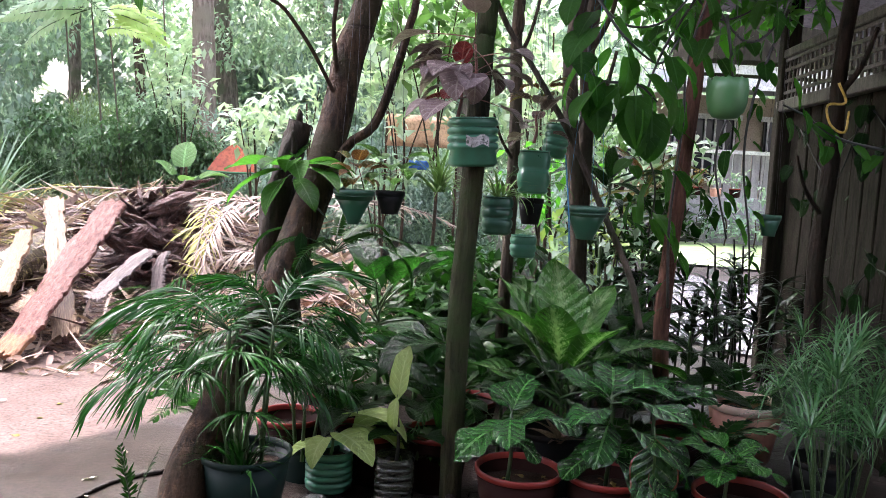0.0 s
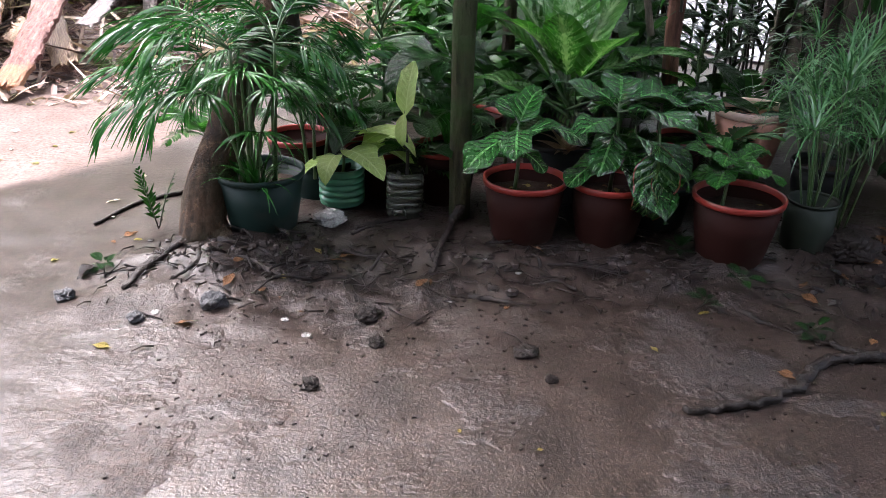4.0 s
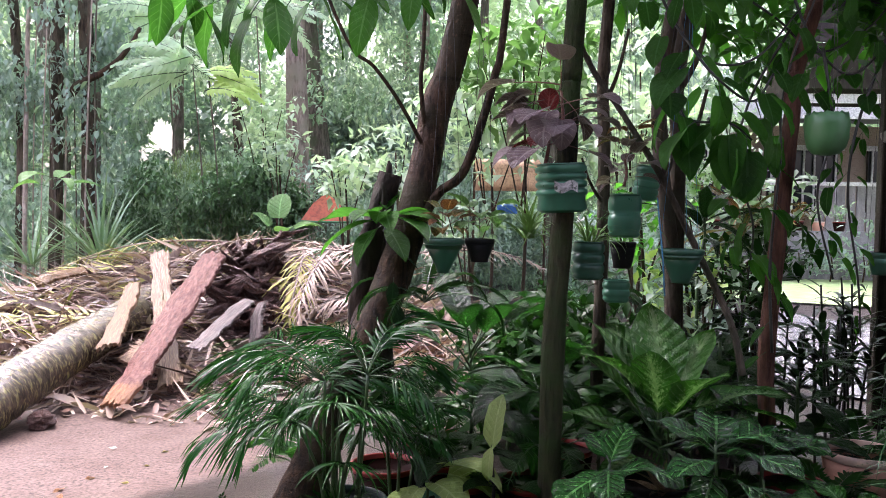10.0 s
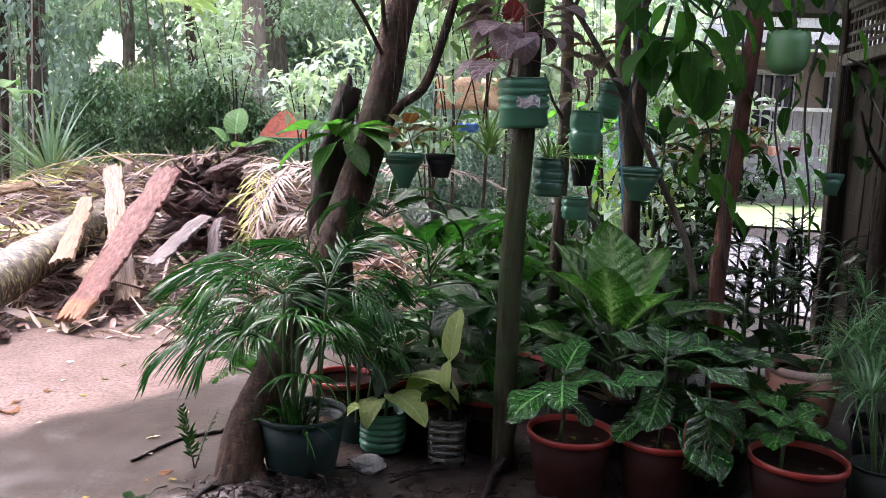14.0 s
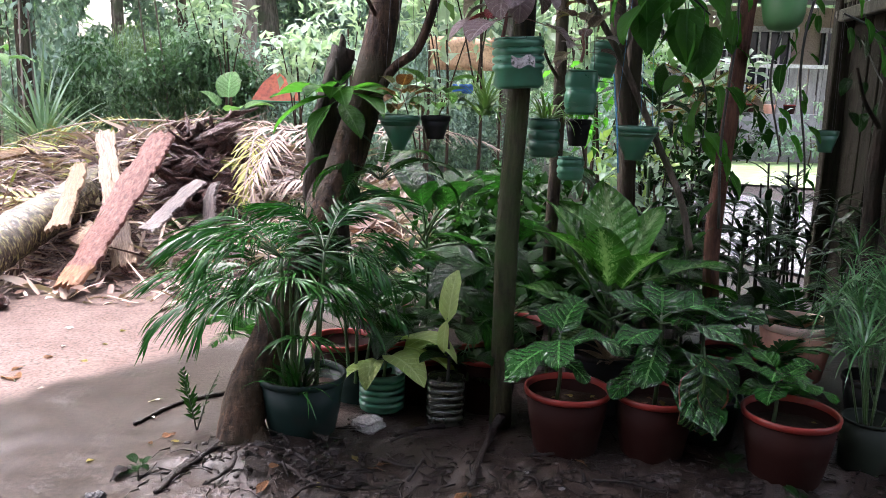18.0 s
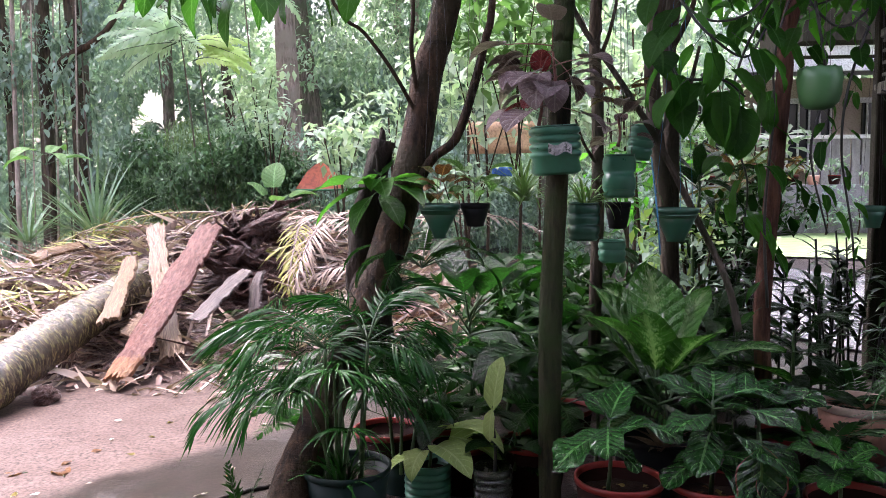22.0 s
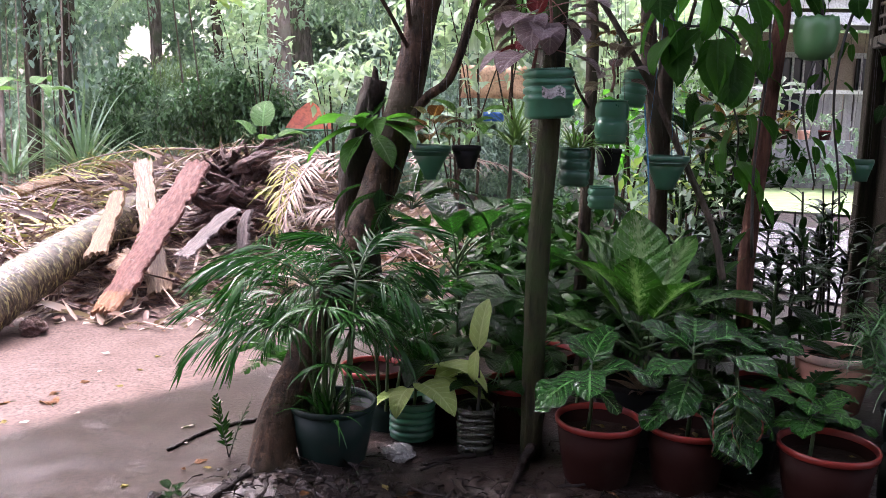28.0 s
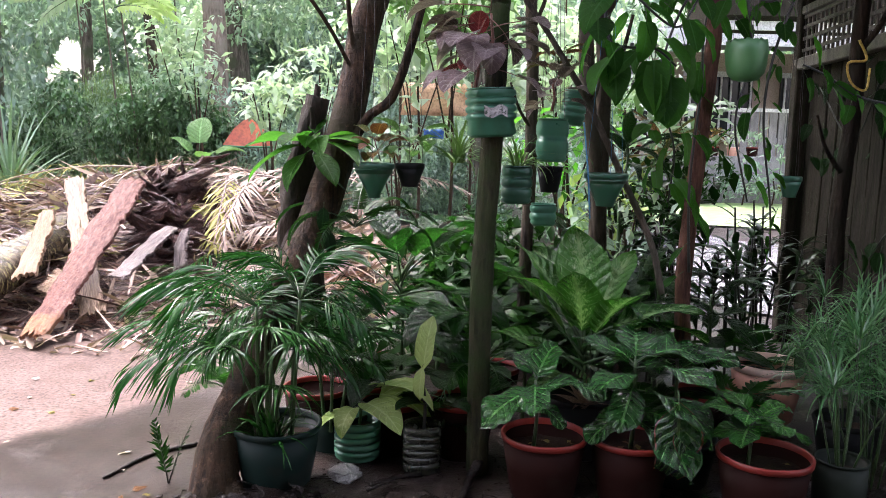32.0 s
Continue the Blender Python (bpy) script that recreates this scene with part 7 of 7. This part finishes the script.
def lump(name, label, category, at, size, mat, seed, flat=0.6, group=""):
    bm = bmesh.new()
    bmesh.ops.create_icosphere(bm, subdivisions=4, radius=1)
    for v in bm.verts:
        v.co *= 1 + 0.4 * noise.noise(v.co * 1.4 + Vector((seed, 0, 0))) + 0.16 * noise.noise(v.co * 4.1 + Vector((0, seed, 0))) + 0.06 * noise.noise(v.co * 11 + Vector((0, 0, seed)))
        v.co.z *= flat
    me = bpy.data.meshes.new(name)
    bm.to_mesh(me)
    bm.free()
    me.materials.append(mat)
    return single(name, me, label, category, pose(at[0], at[1], ground_height(at[0], at[1]) + size * flat * 0.5, 0, 0, seed * 40) @ Matrix.Scale(size, 4), group)


lump("stone", "pale greenish stone beside the cut bottle", "stone", (-0.298, 2.753, 0.000), 0.055, M_STONE, 1, 0.5)
lump("charcoal", "lump of wet black charcoal", "charcoal", (-1.072, 2.230, 0.000), 0.03, M_CHARCOAL, 2, 0.8)
lump("charcoal", "lump of wet black charcoal in the mud", "charcoal", (-0.600, 2.176, 0.000), 0.04, M_CHARCOAL, 3, 0.8)
lump("coconut_husk", "dark wet coconut lying by the log", "coconut", (-2.560, 4.280, 0.000), 0.075, M_HUSK, 14, 0.85)
lump("charcoal", "small piece of black charcoal", "charcoal", (-0.805, 2.075, 0.000), 0.024, M_CHARCOAL, 4, 0.7)
lump("stone", "flat brown stone half sunk in mud", "stone", (0.326, 1.898, 0.000), 0.035, M_TWIG, 5, 0.4)
lump("stone", "small dark stone in the mud", "stone", (-0.094, 1.946, 0.000), 0.022, M_TWIG, 6, 0.7)
lump("stone", "small dark stone on wet mud", "stone", (-0.254, 1.744, 0.000), 0.022, M_TWIG, 7, 0.7)
lump("stone", "dark stone in the wet mud", "stone", (-0.126, 2.112, 0.000), 0.035, M_TWIG, 8, 0.5)
lump("stone", "dark rounded stone beside the bottle planter", "stone", (1.557, 2.514, 0.000), 0.085, M_TWIG, 13, 0.6)
lump("stone", "dark pebble on wet mud", "stone", (0.377, 1.763, 0.000), 0.018, M_TWIG, 9, 0.6)
for i, (px) in enumerate([(0.256, 2.458, 0.000), (0.364, 2.385, -0.000), (-0.298, 1.999, 0.000), (0.129, 2.193, 0.000), (-0.372, 2.084, 0.000), (-0.759, 2.114, 0.000)]):
    lump("paper_scrap", "small white scrap on the mud", "scrap", px, 0.008 + 0.003 * (i % 3), M_CHIP, 20 + i, 0.3, "white scraps")
L_FALLEN = leafy("fallen_leaf", (0.30, 0.25, 0.05), (0.45, 0.38, 0.12), (0.3, 0.2, 0.06), 0.35, 7, 0.05)
L_FALLEN_B = leafy("brown_fallen_leaf", (0.22, 0.10, 0.04), (0.32, 0.16, 0.07), (0.15, 0.07, 0.03), 0.35, 7, 0.05)
flat = [leaf_mesh(q, None, length=1.0, width=0.5, bend=20, fold=8, wave=0.05, stalk=0.2, stalk_r=0.015, seed=i) for i, q in enumerate((L_FALLEN, L_FALLEN_B))]
for i, (p, k, s) in enumerate([((-0.894, 1.938, 0.000), 0, 0.055), ((-1.219, 2.478, 0.000), 0, 0.04), ((-0.945, 2.620, 0.000), 0, 0.04), ((-0.398, 2.245, 0.000), 1, 0.06), ((0.685, 1.937, 0.000), 0, 0.03), ((0.294, 1.470, 0.000), 0, 0.02), ((0.125, 1.540, 0.000), 0, 0.02), ((0.934, 2.129, 0.000), 0, 0.035), ((1.365, 1.991, 0.000), 1, 0.05), ((0.989, 1.802, 0.000), 1, 0.07), ((1.183, 1.591, 0.000), 0, 0.035), ((-1.842, 3.186, 0.000), 1, 0.16), ((-2.043, 3.252, 0.000), 1, 0.12), ((-1.956, 3.035, 0.000), 0, 0.05), ((-1.722, 3.493, 0.000), 0, 0.05), ((-1.707, 3.920, 0.000), 0, 0.05), ((-1.677, 3.721, 0.000), 0, 0.04), ((-1.905, 3.389, 0.000), 1, 0.06), ((-0.332, 2.531, 0.000), 0, 0.04), ((-0.443, 2.335, 0.000), 0, 0.05)]):
    single("fallen_leaf", flat[k], ("yellowed fallen leaf lying on wet mud", "brown fallen leaf lying on wet mud")[k], "leaf", aim((p[0], p[1], ground_height(p[0], p[1]) + 0.006), i * 77 % 360, 0, 0, s), "fallen leaves")


def root_thing(label, pts, r0, r1, seed, mat=M_ROOT):
    rng = random.Random(seed)
    path = smooth_path([(x, y, z + ground_height(x, y) + 0.006) for x, y, z in pts], 8)
    path = [p + Vector((rng.gauss(0, r1 * 0.3), rng.gauss(0, r1 * 0.3), rng.gauss(0, r1 * 0.2))) for p in path]
    v, f = tube_data(path, taper(len(path), r0, r1), 9, 0.55, seed)
    return single("tree_root", mesh_of("tree_root", v, f, [mat]), label, "root")


root_thing("dark surface root snaking over the mud", [(0.688, 1.634, 0.000), (0.860, 1.647, 0.000), (1.026, 1.724, 0.000), (1.158, 1.843, 0.000), (1.357, 1.858, 0.000), (1.539, 1.802, 0.000)], 0.009, 0.024, 1, M_ROOT)
root_thing("surface root running from the shed side", [(0.992, 2.244, 0.000), (1.078, 2.086, 0.000), (1.203, 1.975, 0.000), (1.311, 1.858, 0.000)], 0.009, 0.016, 2, M_ROOT)
root_thing("root from the mossy trunk reaching into the mud", [(0.19, 2.8, 0.05), (0.157, 2.754, 0.000), (0.119, 2.561, 0.000), (0.069, 2.349, 0.000)], 0.018, 0.008, 3)
root_thing("broken stick lying on the mud", [(0.189, 2.244, 0.000), (0.308, 2.177, -0.000), (0.431, 2.116, 0.000)], 0.012, 0.005, 4)
root_thing("stick lying before the bottles", [(-0.197, 2.697, 0.000), (-0.075, 2.775, 0.000), (0.042, 2.830, 0.000)], 0.012, 0.009, 5)
root_thing("root at the foot of the leaning trunk", [(-0.772, 2.637, 0.000), (-0.866, 2.417, 0.000), (-0.900, 2.262, 0.000)], 0.024, 0.008, 6)
root_thing("stick on the bank beside the lane", [(-0.934, 3.121, 0.000), (-1.078, 2.996, 0.000), (-1.184, 2.802, 0.000)], 0.012, 0.006, 7)

rng = random.Random(8)
for i in range(46):
    x, y = rng.uniform(1.55, 2.1), rng.uniform(2.0, 2.75)
    if i % 3 == 0:
        x, y = rng.uniform(-0.9, 1.6), rng.uniform(2.05, 2.5)
    single("fallen_leaf", flat[1], "brown fallen leaf lying on wet mud", "leaf", aim((x, y, ground_height(x, y) + 0.008), rng.uniform(0, 360), rng.uniform(-8, 20), rng.uniform(-30, 30), rng.uniform(0.03, 0.07)), "fallen leaves")

for i, (a, q) in enumerate([(215, 0.24), (262, 0.2), (318, 0.26)]):
    a = radians(a)
    root_thing("dark thin root half sunk in the mud", [(-0.72 + 0.08 * math.cos(a), 2.6 + 0.08 * math.sin(a), 0.004), (-0.72 + q * math.cos(a + 0.25), 2.6 + q * math.sin(a + 0.25), -0.004), (-0.72 + 1.7 * q * math.cos(a), 2.6 + 1.5 * q * math.sin(a), -0.012)], 0.011, 0.004, 30 + i)

# pale scraps and leaf bits strewn over the lane
pale_scrap = leaf_mesh(leafy("bleached_leaf", (0.3, 0.26, 0.22), (0.42, 0.37, 0.32), None, 0.4), None, length=1.0, width=0.4, bend=15, fold=5, wave=0.05, stalk=0.1, stalk_r=0.015, seed=5)
rng = random.Random(31)
for i in range(16):
    y = rng.uniform(2.6, 4.7)
    x = -0.95 - rng.uniform(0.0, 0.32) * y
    single("fallen_leaf", pale_scrap if i % 3 else flat[1], "pale wet leaf scrap lying on the lane", "leaf", aim((x, y, ground_height(x, y) + 0.006), rng.uniform(0, 360), rng.uniform(-5, 12), rng.uniform(-20, 20), rng.uniform(0.025, 0.06)), "leaf scraps on the lane")

# clods of churned mud at the leaning trunk's foot
rng = random.Random(21)
b = Build()
for k in range(420):
    x, y = (rng.gauss(-0.52, 0.16), rng.gauss(2.49, 0.08)) if k < 200 else (rng.uniform(-0.5, 1.8), rng.gauss(2.4, 0.1))
    s = rng.uniform(0.003, 0.013) * (1.0 if k % 9 else 1.7)
    ph = rng.uniform(0, 9)
    v = []
    for k in range(3):
        for q in range(7):
            a = 2 * math.pi * q / 7
            w = s * (1.1, 0.9, 0.4)[k] * (1 + 0.4 * noise.noise(Vector((math.cos(a) + ph, math.sin(a), k))))
            v.append((x + w * math.cos(a), y + w * math.sin(a), ground_height(x, y) + s * (-0.3, 0.3, 0.5)[k]))
    f = [(k * 7 + q, k * 7 + (q + 1) % 7, k * 7 + 7 + (q + 1) % 7, k * 7 + 7 + q) for k in range(2) for q in range(7)] + [tuple(range(14, 21))]
    b.add(v, f)
single("mud_clods", b.mesh("mud_clods", M_GRIT, smooth=False), "dark wet clods of mud round the trunk's foot", "mud", kind="stuff")

# loose twigs, crumbs and leaf bits
rng = random.Random(5)
b = Build()
for _ in range(420):
    x, y = rng.uniform(-1.0, 2.0), rng.gauss(2.42, 0.17)
    a = rng.uniform(0, 6.28)
    ln = rng.uniform(0.02, 0.13)
    z = ground_height(x, y) + 0.004
    v, f = tube_data([(x, y, z), (x + ln * 0.5 * math.cos(a), y + ln * 0.5 * math.sin(a), z + 0.006), (x + ln * math.cos(a + 0.2), y + ln * math.sin(a + 0.2), z)], [0.003, 0.0025, 0.0015], 4)
    b.add(v, f)
single("twigs", b.mesh("twigs", M_TWIG), "scattered wet twigs and straws on the mud", "twigs", kind="stuff")
b = Build()
for _ in range(3200):
    x, y = rng.uniform(-0.7, 2.1), min(2.9, rng.gauss(2.05, 0.45))
    s = 0.0012 + 0.0075 * rng.random() ** 3
    v, f = box_data(s * rng.uniform(0.7, 1.6), s, s * 0.7, 0, 0, 0)
    m = Matrix.Translation((x, y, ground_height(x, y) + s * 0.3)) @ Matrix.Rotation(rng.uniform(0, 3), 4, "Z")
    b.add([m @ Vector(q) for q in v], f)
single("gravel", b.mesh("gravel", M_GRIT, smooth=False), "dark crumbs of earth and gravel on the mud", "gravel", kind="stuff")
rng = random.Random(93)
L_ROTTEN = leafy("rotten_leaf", (0.012, 0.008, 0.006), (0.05, 0.034, 0.026), (0.02, 0.014, 0.01), 0.2, 7, 0.05, spec=0.5)
limp = [leaf_mesh(L_ROTTEN, None, length=1.0, width=0.5, bend=60, fold=20, wave=0.09, stalk=0.2, stalk_r=0.015, seed=9 + i) for i in range(3)]
for i in range(44):
    x, y = (rng.gauss(-0.5, 0.24), rng.gauss(2.45, 0.1)) if i < 24 else (rng.uniform(1.4, 2.0), rng.uniform(2.2, 2.7))
    single("rotten_leaf", limp[i % 3], "black rotten leaf trodden into the mud", "leaf", aim((x, y, ground_height(x, y) + 0.01), rng.uniform(0, 360), rng.uniform(-5, 30), rng.uniform(-50, 50), rng.uniform(0.05, 0.11)), "rotten leaves")
for i in range(14):
    x, y = rng.uniform(-0.55, 0.6), rng.gauss(2.47, 0.1)
    a, ln = rng.uniform(0, 6.28), rng.uniform(0.1, 0.26)
    root_thing("thin wet stick lying in the churned mud", [(x, y, 0.006), (x + 0.5 * ln * math.cos(a), y + 0.3 * ln * math.sin(a), 0.014), (x + ln * math.cos(a + 0.2), y + 0.6 * ln * math.sin(a + 0.2), 0.004)], 0.006, 0.003, 60 + i)
weed = thing("weed", "low spindly weed at the lane's edge", "weed", (-0.93, 2.75, 0.0))
for i in range(3):
    frond_part(weed, aim((0, 0, 0), 120 * i + 20, 74, 0), 0.24, 11, 0.05, 0.009, 15, 20, 60, 0.2, 141 + i, L_DEEP, M_STEM_DARK, 0.003, 0.3, "stem")
for k, (x, y, r) in enumerate([(0.41, 2.68, 0.152), (0.712, 2.66, 0.145), (1.125, 2.52, 0.155), (1.5, 3.42, 0.152)]):
    for i in range(7):
        a, q = rng.uniform(0, 6.28), r * rng.uniform(0.2, 0.75)
        z = 0.245 * 0.775 + (0.06 if k == 3 else 0.0)
        single("fallen_leaf", flat[(i + k) % 2], "withered leaf scrap on the potting soil", "leaf", aim((x + q * math.cos(a), y + q * math.sin(a), z), rng.uniform(0, 360), rng.uniform(-5, 15), 0, rng.uniform(0.02, 0.05)), "leaf scraps on soil")
for i, p in enumerate([(-1.019, 2.435, 0.000), (0.941, 2.507, 0.000), (1.077, 2.275, 0.000), (0.931, 2.171, 0.000), (1.200, 2.006, 0.000)]):
    broad_plant("seedling", "tiny green seedling growing in the mud", (p[0], p[1], ground_height(p[0], p[1])), ring(6, 0.05, (5, 50), (0.0, 0.03), 150 + i), L_DEEP, width=0.6, stalk=0.3, bend=40, seed=i, nv=5, nu=2, group="seedlings")
